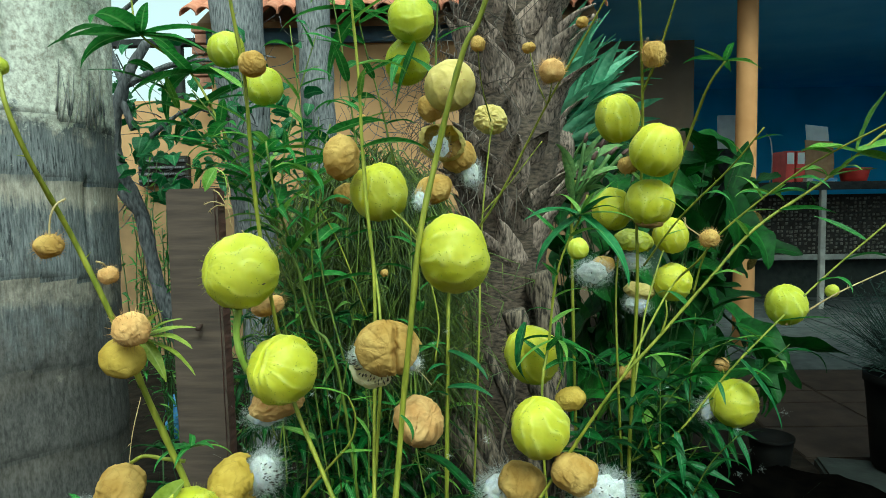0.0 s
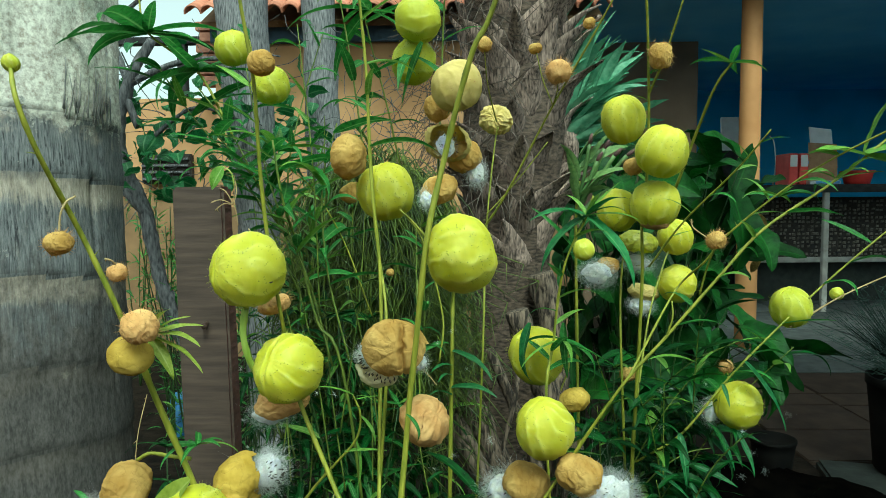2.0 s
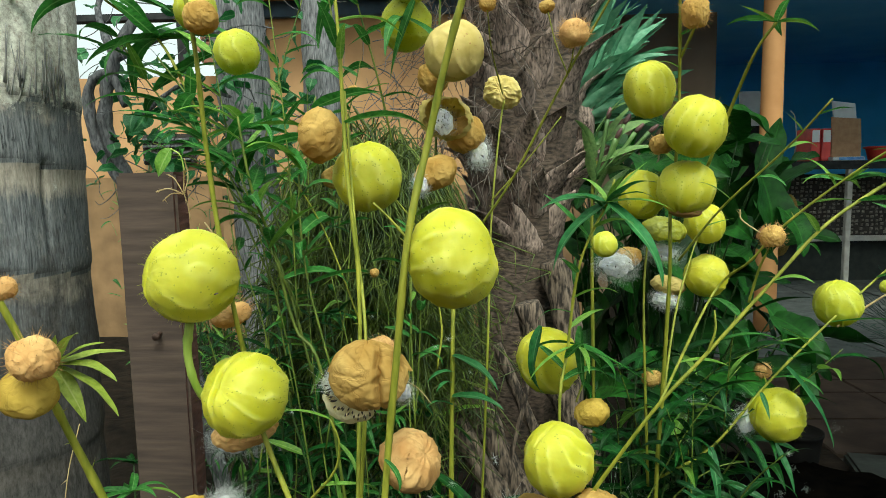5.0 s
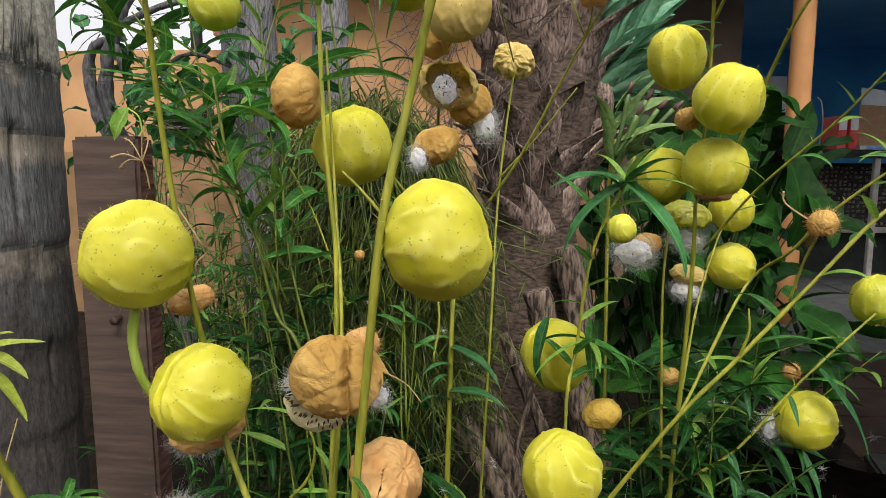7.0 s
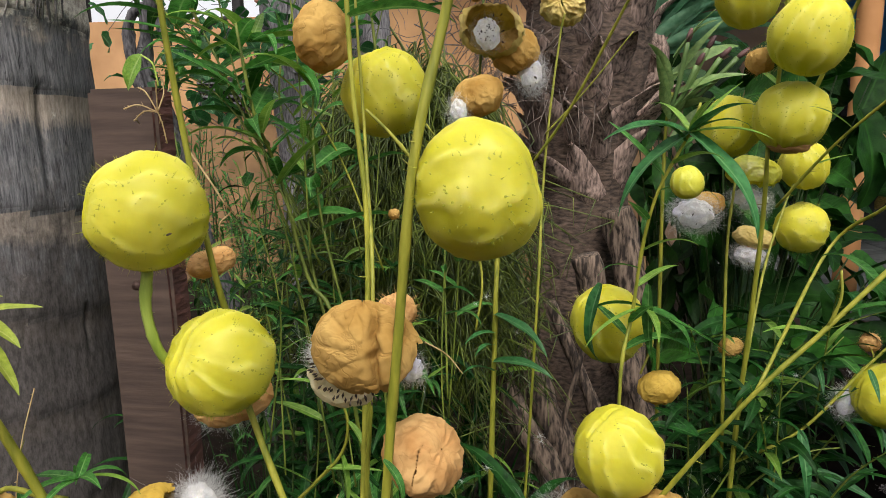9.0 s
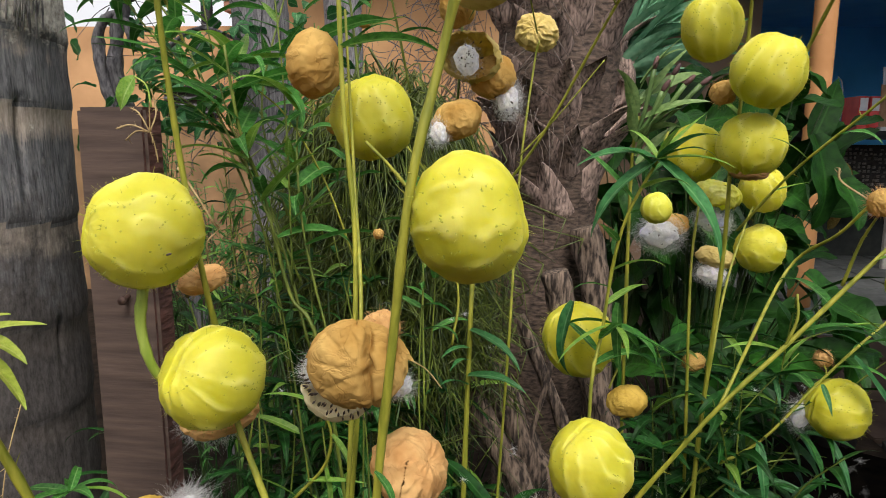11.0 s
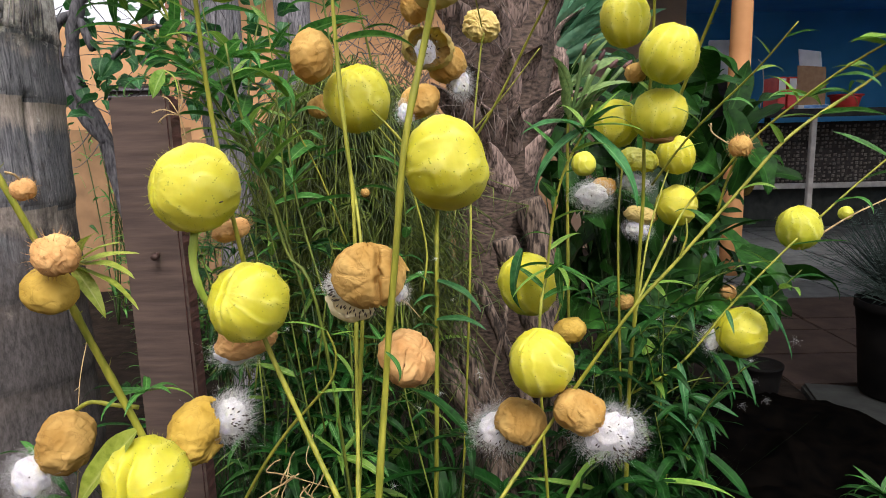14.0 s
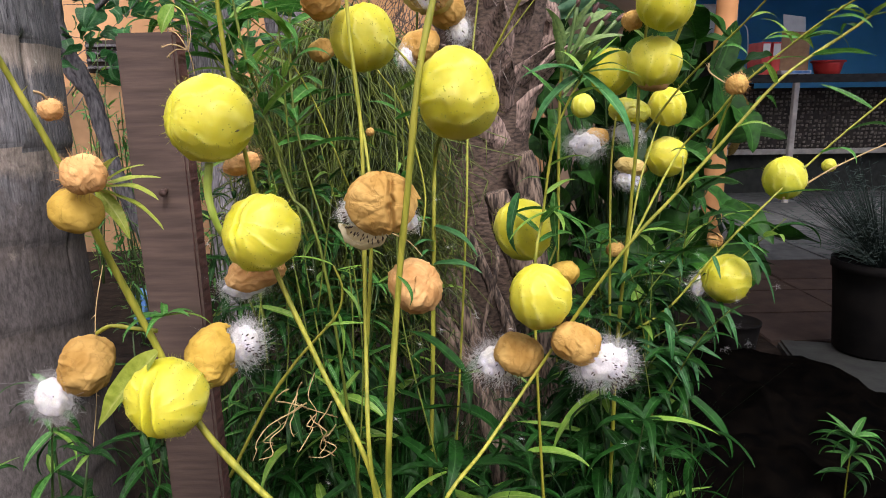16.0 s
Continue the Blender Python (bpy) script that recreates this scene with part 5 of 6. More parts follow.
v, f = [], []
for k in range(110):
    # thin bare twigs and runners in front of the wall
    p = Vector((rng.uniform(-1.25, -0.20), rng.uniform(2.15, 2.7), rng.uniform(1.0, 1.6)))
    pts = [p]
    d = Vector((rng.gauss(0, 1), rng.gauss(0, 0.4), rng.gauss(-0.2, 0.8))).normalized() * rng.uniform(0.03, 0.07)
    for j in range(4):
        pts.append(pts[-1] + d + Vector((rng.gauss(0, 0.014), rng.gauss(0, 0.01), rng.gauss(0, 0.014))))
    tv, tf = tube(spline(pts, 3), rng.uniform(0.0014, 0.0030), 0.0008, 4)
    o = len(v)
    v += tv
    f += [tuple(o + i for i in q) for q in tf]
tagged(part("twig_tangle", mesh("twig_tangle", v, f, VINE), vine, "tangle of thin grey twigs"), kind="stuff")


def shrub(x, y, h, spread, count, label, ln=0.08):
    ob = thing("shrub", (x, y, 0), label, "shrub", "shrubs by the wall")
    for j in range(6):
        top = (x + rng.uniform(-1, 1) * spread, y + rng.uniform(-1, 1) * spread * 0.6, h * rng.uniform(0.7, 1))
        line = spline([(x, y, -0.02), ((x + top[0]) / 2, (y + top[1]) / 2, h * 0.5), top], 6)
        v, f = tube(line, 0.004, 0.002, 5)
        part("branch", mesh("branch", v, f, STEM_DARK), ob)
        for k in range(count // 6):
            q = line[rng.randrange(1, len(line))] + Vector((rng.gauss(0, 0.03), rng.gauss(0, 0.03), rng.gauss(0, 0.03)))
            put_leaf(ob, q, (rng.uniform(-1, 1), rng.uniform(-1, 0.5), rng.uniform(-0.3, 0.9)), ln * rng.uniform(0.6, 1.2), rng.random() < 0.2)
    return ob


shrub(-0.80, 2.02, 0.86, 0.10, 200, "small leafy bush at the foot of the vine", 0.045)
shrub(-1.22, 3.3, 0.95, 0.24, 180, "small leafy green shrub against the ochre wall")
shrub(-1.75, 3.6, 1.35, 0.3, 90, "tall leafy shrub by the garden wall")
shrub(-0.95, 2.75, 0.85, 0.22, 240, "leafy green shrub growing beside the weathered posts")
shrub(-0.72, 2.95, 1.05, 0.2, 90, "thin leafy shrub in front of the ochre wall", 0.06)
shrub(-1.15, 3.0, 0.85, 0.22, 240, "low green shrub behind the vine", 0.07)
shrub(-1.18, 2.72, 1.0, 0.13, 260, "dense leafy bush between the trunk and the stake", 0.055)
shrub(-0.55, 3.4, 0.9, 0.3, 160, "low green shrub in front of the house wall")


# ---- the balloon plants ----
main = thing("balloon_plant", (-0.03, 0.72, 0), "tall balloon plant with swollen yellow-green pods and dry husks", "balloon plant", "balloon plants")
right = thing("balloon_plant", (0.31, 1.12, 0), "slender balloon plant with clustered yellow pods and tan husks", "balloon plant", "balloon plants")
rear = thing("balloon_plant", (-0.05, 1.0, 0), "thin-stemmed balloon plant with small papery pods among leaves", "balloon plant", "balloon plants")

SCAR_AT = Vector((-0.150, 0.6045, 0.940))
ROOT = (-0.03, 0.72, -0.02)
FORK = (-0.035, 0.68, 0.42)
stem(main, [ROOT, (-0.03, 0.70, 0.2), FORK], 0.008, 0.006)
# the thick upright stem
stem(main, [FORK, (-0.038, 0.583, 0.637), (-0.026, 0.589, 0.803), (-0.015, 0.579, 0.897), (-0.005, 0.573, 0.981), (0.010, 0.578, 1.048), (0.022, 0.569, 1.094), (0.036, 0.556, 1.138), (0.047, 0.551, 1.157), (0.063, 0.538, 1.199)], 0.0044, 0.0034)
stem(main, [(-0.006, 0.577, 0.982), (-0.017, 0.577, 0.995), (-0.028, 0.576, 1.006)], 0.0016, 0.0011)
# stems behind it
stem(main, [FORK, (-0.055, 0.619, 0.621), (-0.061, 0.666, 0.741), (-0.061, 0.702, 0.919), (-0.070, 0.707, 1.033), (-0.073, 0.706, 1.139), (-0.078, 0.697, 1.222), (-0.080, 0.686, 1.253)], 0.0036, 0.0020, leaves=10, length=0.07, lo=0.62, hi=0.98)
stem(main, [(-0.061, 0.667, 0.718), (-0.052, 0.675, 0.876), (-0.069, 0.737, 0.977), (-0.078, 0.752, 1.103)], 0.0028, 0.0015)
# stem of the lower left pods
stem(main, [FORK, (-0.053, 0.625, 0.611), (-0.103, 0.660, 0.713), (-0.144, 0.681, 0.802), (-0.157, 0.691, 0.849), (-0.164, 0.680, 0.908), (-0.173, 0.675, 0.982), (-0.175, 0.663, 1.050), (-0.173, 0.644, 1.130), (-0.178, 0.628, 1.195), (-0.179, 0.619, 1.222)], 0.0042, 0.0026)
stem(main, [(-0.185, 0.637, 0.912), (-0.188, 0.637, 0.885), (-0.183, 0.642, 0.855), (-0.175, 0.669, 0.825)], 0.0056, 0.0044, STEM_PALE)
# far left stem
stem(main, [FORK, (-0.083, 0.581, 0.570), (-0.144, 0.584, 0.629), (-0.199, 0.592, 0.696), (-0.227, 0.586, 0.774), (-0.246, 0.574, 0.839), (-0.256, 0.561, 0.886), (-0.270, 0.548, 0.939), (-0.285, 0.534, 0.991), (-0.288, 0.490, 1.050), (-0.292, 0.474, 1.088), (-0.301, 0.483, 1.113)], 0.0056, 0.0024)
# low twig with pale young leaves
stem(main, [(-0.225, 0.74, 0.555), (-0.180, 0.74, 0.638), (-0.146, 0.74, 0.687), (-0.121, 0.74, 0.715), (-0.097, 0.74, 0.743), (-0.091, 0.74, 0.771), (-0.099, 0.74, 0.795)], 0.0030, 0.0016)
for base, way, ln in (((-0.097, 0.74, 0.743), (0.25, -0.2, -1), 0.055), ((-0.091, 0.74, 0.771), (0.6, -0.3, -0.5), 0.04), ((-0.099, 0.74, 0.795), (-0.8, -0.2, 0.4), 0.05), ((-0.095, 0.74, 0.79), (0.7, -0.2, 0.2), 0.035), ((-0.121, 0.74, 0.715), (-0.5, -0.3, 0.5), 0.045), ((-0.110, 0.74, 0.730), (0.8, -0.1, 0.1), 0.05)):
    put_leaf(main, base, way, ln, True)
# oval young leaf on a short stalk, and a dark scar on the upper pod
oval = leaf_mesh("leaf", LEAF_NEW, 0.52, 0.5, 0.35, 0.03, 0.1, 0.8, 10)
part("leaf", oval, main, "small oval yellow-green leaf", Matrix.Translation((-0.239, 0.740, 1.053)) @ pose(0, 0, 0, 0, 58, 188) @ pose(0, 0, 0, -70, 0, 0) @ Matrix.Scale(0.030, 4))
stem(main, [(-0.227, 0.740, 1.030), (-0.230, 0.740, 1.046), (-0.239, 0.740, 1.053)], 0.0012, 0.0009, STEM_PALE, name="leaf_stalk")
part("scar", mesh("scar", *globe(6, 10, lambda d, th, ph: SCAR_AT + Vector((d.x * 0.0019, d.y * 0.0008, d.z * 0.0007 + d.x * 0.0006))), SEED), main, "small dark scar on a pod")
# upright stalk of the large middle pod
stem(main, [(-0.02, 1.03, -0.02), (0.000, 1.03, 0.45), (0.007, 1.030, 0.710), (0.009, 1.030, 0.796), (0.012, 1.030, 0.882), (0.022, 0.86, 0.930), (0.0245, 0.622, 0.962)], 0.0056, 0.0036)
# long branch to the right
stem(main, [FORK, (0.008, 0.640, 0.576), (0.055, 0.685, 0.615), (0.116, 0.727, 0.683), (0.189, 0.700, 0.811), (0.238, 0.697, 0.870), (0.289, 0.695, 0.931), (0.335, 0.697, 0.981), (0.410, 0.700, 1.032), (0.482, 0.700, 1.092)], 0.0033, 0.0020, leaves=9, length=0.05, lo=0.55, hi=1.0, young=0.3)
stem(main, [(0.199, 0.701, 0.823), (0.282, 0.811, 0.902), (0.300, 0.767, 0.940), (0.316, 0.742, 0.973), (0.357, 0.715, 1.017), (0.392, 0.686, 1.049), (0.439, 0.633, 1.085)], 0.0021, 0.0014, leaves=5, length=0.045, lo=0.55, hi=0.9, young=0.5)
stem(right, [(0.296, 0.976, 0.915), (0.326, 0.919, 0.982), (0.367, 0.852, 1.047), (0.389, 0.806, 1.093)], 0.0024, 0.0014, leaves=6, length=0.04, lo=0.2, hi=1.0, young=0.4)
stem(main, [(0.238, 0.697, 0.870), (0.243, 0.694, 0.890), (0.243, 0.697, 0.907)], 0.0018, 0.0012)
stem(main, [(0.272, 0.699, 0.913), (0.276, 0.690, 0.943), (0.279, 0.680, 0.961)], 0.0018, 0.0012)
# right-hand plant
stem(right, [(0.31, 1.12, -0.02), (0.31, 1.11, 0.3), (0.299, 1.071, 0.554), (0.301, 1.062, 0.679), (0.300, 1.039, 0.794), (0.297, 1.016, 0.902), (0.289, 0.992, 0.972)], 0.0055, 0.0036)
stem(right, [(0.290, 1.080, 0.570), (0.279, 1.066, 0.752), (0.279, 1.077, 0.860), (0.285, 1.084, 0.932)], 0.0034, 0.0022)
stem(right, [(0.304, 1.071, 0.676), (0.341, 1.137, 0.812), (0.379, 1.190, 0.893), (0.399, 1.208, 0.931)], 0.003, 0.0018)
stem(right, [(0.308, 1.081, 0.583), (0.380, 1.078, 0.631), (0.451, 1.080, 0.718), (0.527, 1.088, 0.795), (0.629, 1.097, 0.889), (0.736, 1.087, 0.988)], 0.0032, 0.0022, leaves=11, length=0.075, lo=0.3, hi=1)
stem(right, [(0.559, 1.098, 0.802), (0.683, 1.176, 0.841), (0.797, 1.184, 0.890)], 0.0026, 0.0016, STEM_DRY)
stem(right, [(0.289, 0.992, 0.972), (0.300, 1.010, 1.038), (0.295, 0.984, 1.134), (0.280, 0.939, 1.235), (0.269, 0.912, 1.302)], 0.0036, 0.0024, leaves=6, length=0.035, lo=0.1, hi=0.7, young=0.3)
stem(right, [(0.292, 0.970, 1.164), (0.301, 0.929, 1.206), (0.312, 0.888, 1.272)], 0.0028, 0.0018)
stem(right, [(0.389, 1.162, 1.026), (0.405, 1.099, 1.125), (0.412, 1.046, 1.183), (0.427, 1.024, 1.213)], 0.0042, 0.0026)
stem(right, [(0.20, 1.0, -0.02), (0.143, 0.924, 0.659), (0.155, 0.947, 0.815), (0.167, 0.931, 0.921), (0.196, 0.921, 0.991), (0.204, 0.920, 1.018)], 0.0034, 0.0020, leaves=14, length=0.065, lo=0.3, hi=0.85)
stem(right, [(0.168, 0.967, 0.735), (0.183, 0.985, 0.772), (0.172, 0.996, 0.813)], 0.002, 0.0016)
# rear plant
stem(rear, [(0.02, 1.1, -0.02), (0.054, 1.051, 0.703), (0.065, 1.114, 0.952), (0.081, 1.141, 1.102), (0.087, 1.138, 1.135)], 0.0030, 0.0018)
stem(rear, [(0.049, 1.074, 0.954), (0.093, 1.044, 1.021), (0.157, 0.979, 1.148), (0.198, 0.928, 1.223), (0.224, 0.889, 1.274)], 0.0028, 0.0018)
stem(rear, [(0.065, 1.095, 0.989), (0.114, 1.092, 1.043), (0.163, 1.084, 1.105)], 0.0018, 0.0012)
stem(rear, [(-0.08, 1.0, -0.02), (-0.128, 0.888, 0.729), (-0.171, 0.890, 0.853), (-0.193, 0.886, 0.953), (-0.206, 0.864, 1.013), (-0.216, 0.858, 1.092)], 0.0036, 0.0022, STEM_MID, leaves=10, length=0.085, lo=0.5, hi=0.98)
stem(rear, [(-0.153, 0.900, 0.788), (-0.192, 0.915, 0.920), (-0.242, 0.937, 0.998), (-0.301, 0.956, 1.110), (-0.349, 0.962, 1.176)], 0.0026, 0.0016, STEM_MID, leaves=9, length=0.08, lo=0.5, hi=0.98)
stem(rear, [(-0.009, 0.967, 0.779), (-0.004, 0.981, 0.843), (-0.032, 0.992, 0.951), (-0.065, 0.991, 1.002)], 0.0022, 0.0016)
stem(rear, [(-0.101, 0.923, 0.854), (-0.139, 0.929, 0.957), (-0.178, 0.923, 1.028), (-0.210, 0.914, 1.059)], 0.0018, 0.0012)
stem(rear, [(-0.113, 0.985, 1.036), (-0.127, 0.994, 1.152), (-0.143, 1.002, 1.260), (-0.157, 0.998, 1.340)], 0.0024, 0.0015, STEM_MID, leaves=8, length=0.08, lo=0.2, hi=1)
stem(rear, [(-0.073, 1.090, 1.065), (-0.094, 1.078, 1.171), (-0.120, 1.074, 1.277), (-0.128, 1.051, 1.356)], 0.0024, 0.0015, STEM_MID, leaves=8, length=0.08, lo=0.2, hi=1)
stem(rear, [(-0.012, 1.045, 1.035), (-0.006, 1.062, 1.185), (0.001, 1.052, 1.320), (0.005, 1.038, 1.365)], 0.0026, 0.0018, STEM_MID, leaves=6, length=0.08, lo=0.5, hi=1)
stem(rear, [(-0.195, 0.966, 0.922), (-0.237, 1.011, 1.038), (-0.227, 1.056, 1.153), (-0.195, 1.091, 1.282)], 0.0024, 0.0015, STEM_MID, leaves=8, length=0.08, lo=0.3, hi=1)

stem(rear, [(-0.211, 0.958, 0.882), (-0.292, 0.995, 1.039), (-0.378, 1.010, 1.142), (-0.440, 1.023, 1.229)], 0.0022, 0.0014, STEM_MID, leaves=16, length=0.10, lo=0.35, hi=1)
stem(rear, [(-0.180, 0.960, 0.849), (-0.226, 0.961, 0.964), (-0.269, 0.950, 1.046), (-0.321, 0.927, 1.116)], 0.0022, 0.0014, STEM_MID, leaves=14, length=0.085, lo=0.3, hi=1)
stem(rear, [(-0.126, 0.877, 0.802), (-0.156, 0.892, 0.921), (-0.165, 0.915, 1.035), (-0.147, 0.934, 1.121)], 0.0022, 0.0014, STEM_MID, leaves=14, length=0.085, lo=0.3, hi=1)
stem(rear, [(-0.221, 0.942, 0.965), (-0.284, 0.945, 1.038), (-0.364, 0.968, 1.072)], 0.0016, 0.001, STEM_MID, leaves=9, length=0.05, lo=0.4, hi=1)
for k in range(6):
    # slender leafy shoots in front of the wall
    a0 = Vector((rng.uniform(-0.28, -0.10), rng.uniform(0.85, 1.1), rng.uniform(0.7, 0.95)))
    b0 = a0 + Vector((rng.uniform(-0.14, 0.05), rng.uniform(0.0, 0.1), rng.uniform(0.2, 0.4)))
    stem(rear, [a0, (a0 + b0) / 2 + Vector((rng.uniform(-0.02, 0.02), 0, 0)), b0], 0.0017, 0.0010, STEM_MID, leaves=10, length=rng.uniform(0.045, 0.085), lo=0.15, hi=1, young=0.4)
for k in range(14):
    # thin side shoots over the hanging cactus
    a0 = Vector((rng.uniform(-0.26, 0.02), rng.uniform(0.82, 1.02), rng.uniform(0.45, 0.72)))
    b0 = a0 + Vector((rng.uniform(-0.10, 0.06), rng.uniform(0.0, 0.08), rng.uniform(0.25, 0.42)))
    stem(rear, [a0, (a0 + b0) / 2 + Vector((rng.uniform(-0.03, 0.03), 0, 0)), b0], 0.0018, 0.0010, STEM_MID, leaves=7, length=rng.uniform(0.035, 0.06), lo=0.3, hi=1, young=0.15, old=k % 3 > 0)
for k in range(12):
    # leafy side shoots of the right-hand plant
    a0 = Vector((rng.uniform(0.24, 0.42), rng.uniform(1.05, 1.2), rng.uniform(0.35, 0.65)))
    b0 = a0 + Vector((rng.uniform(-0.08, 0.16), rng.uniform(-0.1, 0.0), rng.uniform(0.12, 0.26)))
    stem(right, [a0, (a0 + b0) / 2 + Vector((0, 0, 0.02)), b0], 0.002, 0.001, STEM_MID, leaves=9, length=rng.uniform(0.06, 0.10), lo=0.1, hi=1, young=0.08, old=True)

# yellow pods
YELLOW = "swollen yellow-green pod with soft bristles"
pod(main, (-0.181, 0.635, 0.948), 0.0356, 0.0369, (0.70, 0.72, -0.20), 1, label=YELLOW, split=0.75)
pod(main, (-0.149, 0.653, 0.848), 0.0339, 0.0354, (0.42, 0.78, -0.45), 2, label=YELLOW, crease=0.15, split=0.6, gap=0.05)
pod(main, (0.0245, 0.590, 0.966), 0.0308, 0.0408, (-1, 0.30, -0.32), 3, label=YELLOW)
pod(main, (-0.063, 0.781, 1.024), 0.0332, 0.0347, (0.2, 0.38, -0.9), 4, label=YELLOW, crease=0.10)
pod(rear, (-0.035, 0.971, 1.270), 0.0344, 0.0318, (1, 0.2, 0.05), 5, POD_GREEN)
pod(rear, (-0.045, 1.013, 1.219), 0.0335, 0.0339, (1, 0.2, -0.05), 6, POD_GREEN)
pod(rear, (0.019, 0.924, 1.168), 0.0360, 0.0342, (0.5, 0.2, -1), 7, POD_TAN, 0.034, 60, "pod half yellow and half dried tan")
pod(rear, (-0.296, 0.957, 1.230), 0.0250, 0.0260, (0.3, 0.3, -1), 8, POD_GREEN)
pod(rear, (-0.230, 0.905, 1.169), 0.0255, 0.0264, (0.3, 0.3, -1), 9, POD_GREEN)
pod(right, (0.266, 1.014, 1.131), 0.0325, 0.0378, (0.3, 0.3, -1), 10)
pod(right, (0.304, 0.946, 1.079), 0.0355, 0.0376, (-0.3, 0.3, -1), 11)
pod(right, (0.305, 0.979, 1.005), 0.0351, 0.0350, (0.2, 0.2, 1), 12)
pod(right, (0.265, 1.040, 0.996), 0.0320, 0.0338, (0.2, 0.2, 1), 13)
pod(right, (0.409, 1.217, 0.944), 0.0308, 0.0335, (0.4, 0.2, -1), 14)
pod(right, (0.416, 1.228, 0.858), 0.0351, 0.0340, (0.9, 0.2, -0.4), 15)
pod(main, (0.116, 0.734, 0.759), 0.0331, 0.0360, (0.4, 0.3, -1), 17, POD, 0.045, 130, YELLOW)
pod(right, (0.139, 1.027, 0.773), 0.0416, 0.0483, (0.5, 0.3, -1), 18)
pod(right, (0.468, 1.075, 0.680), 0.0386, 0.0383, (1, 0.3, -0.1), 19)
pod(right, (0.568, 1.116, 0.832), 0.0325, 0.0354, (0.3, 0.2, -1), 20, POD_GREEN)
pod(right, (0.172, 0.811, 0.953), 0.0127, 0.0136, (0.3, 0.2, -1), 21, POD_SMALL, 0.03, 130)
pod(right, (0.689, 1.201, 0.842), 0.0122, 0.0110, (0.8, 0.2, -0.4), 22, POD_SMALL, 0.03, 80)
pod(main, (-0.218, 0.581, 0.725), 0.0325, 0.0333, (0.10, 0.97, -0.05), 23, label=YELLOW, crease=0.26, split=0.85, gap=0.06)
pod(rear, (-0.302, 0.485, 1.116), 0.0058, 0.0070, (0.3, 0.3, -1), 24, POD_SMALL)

# withered brown base of one pod
wc, ww, wh = (0.305, 0.979, 1.005), 0.0351, 0.0350
wc = Vector(wc) - Vector((0, 0, wh * 0.80))
v, f = globe(16, 30, lambda d, th, ph: wc + Vector((d.x * ww * 0.56, d.y * ww * 0.56, d.z * wh * 0.24)) * (1 + 0.18 * noise.noise(d * 5) + 0.10 * noise.noise(d * 13)))
part("withered_base", mesh("withered_base", v, f, BRISTLE_DRY), right, "withered brown base of a pod")

# dry pods, some split with floss and seeds
d1 = fan_husk(main, (-0.037, 0.593, 0.8815), (0.0292, 0.015, 0.0248), 0.0082, "papery brown husk burst open, creased like a fan")
half_shell(d1, (-0.052, 0.606, 0.862), (0.021, 0.012, 0.020), "pale tan lower shell")
floss(d1, (-0.060, 0.607, 0.872), (0.014, 0.009, 0.011), 5, (-1, 0, 0.1), 1, 330, 1.2)
floss(d1, (-0.016, 0.612, 0.864), (0.011, 0.009, 0.011), 0, (0.6, 0, -0.8), 2, 160)
for k in range(30):
    # row of dark seeds along the torn lower edge
    a0 = radians(188 + 108 * k / 29 + 2.5 * math.sin(k * 2.7))
    p = Vector((-0.041 + 0.0268 * math.cos(a0), 0.5905 + 0.003 * (k % 2), 0.8785 + 0.0245 * math.sin(a0) - 0.002 * (k % 3)))
    part("seed", SEED_MESH, d1, "", Matrix.Translation(p) @ pose(0, 0, 0, 90, 0, 0) @ pose(0, 0, 0, 0, 0, math.degrees(a0) - 90 + 14 * math.sin(k * 1.9)) @ Matrix.Scale(0.72, 4))
husk(main, (-0.049, 0.735, 0.863), 0.0145, 0.0142, (0.3, 0, -1), 31, DRY_RED, fuzz=120)
husk(main, (-0.012, 0.628, 0.803), 0.0244, 0.0247, (0.75, -0.5, 0.55), 2, DRY_RED, slit=(-0.1, -1, -0.05), label="shrivelled orange-tan husk")
husk(main, (-0.099, 0.741, 1.062), 0.0232, 0.0245, (1, -0.2, 0), 3, wrinkle=0.75, label="flat wrinkled tan husk")
husk(rear, (-0.135, 0.978, 1.026), 0.0171, 0.0180, (0.5, 0.2, -1), 25)
husk(main, (-0.173, 0.716, 0.796), 0.0294, 0.0199, (0.2, 0, -1), 4, DRY_RED)
floss(main, (-0.195, 0.746, 0.772), (0.03, 0.02, 0.016), 0, (-0.6, 0, -0.6), 3, 220)
husk(main, (-0.228, 0.511, 0.917), 0.0140, 0.0145, (0.2, 0.2, -1), 5, DRY_RED, fuzz=90)
husk(main, (-0.245, 0.528, 0.890), 0.0175, 0.0180, (-0.5, 0.2, -1), 6, GOLD, wrinkle=0.4)
husk(main, (-0.269, 0.478, 0.985), 0.0103, 0.0090, (0.2, 0.2, -1), 7, DRY, fuzz=140)
husk(main, (-0.247, 0.517, 0.959), 0.0076, 0.0075, (0.2, 0.2, -1), 8, DRY_RED, fuzz=140)
d9 = husk(main, (-0.293, 0.605, 0.745), 0.0269, 0.0252, (-0.7, -0.2, 0.3), 9, gape=(-0.5, 0.3, -1), wide=0.7, label="dry brown husk splitting to show white floss")
floss(d9, (-0.317, 0.590, 0.722), (0.022, 0.018, 0.024), 6, (-0.3, 0, -1), 4, 420)
d10 = husk(main, (-0.192, 0.626, 0.742), 0.0256, 0.0307, (0.6, -0.3, -0.3), 10, GOLD, gape=(1, 0.55, 0.25), wide=0.6, label="golden husk split along one side")
floss(d10, (-0.174, 0.650, 0.743), (0.018, 0.016, 0.026), 34, (1, 0, 0.1), 5, 500, 1.1)
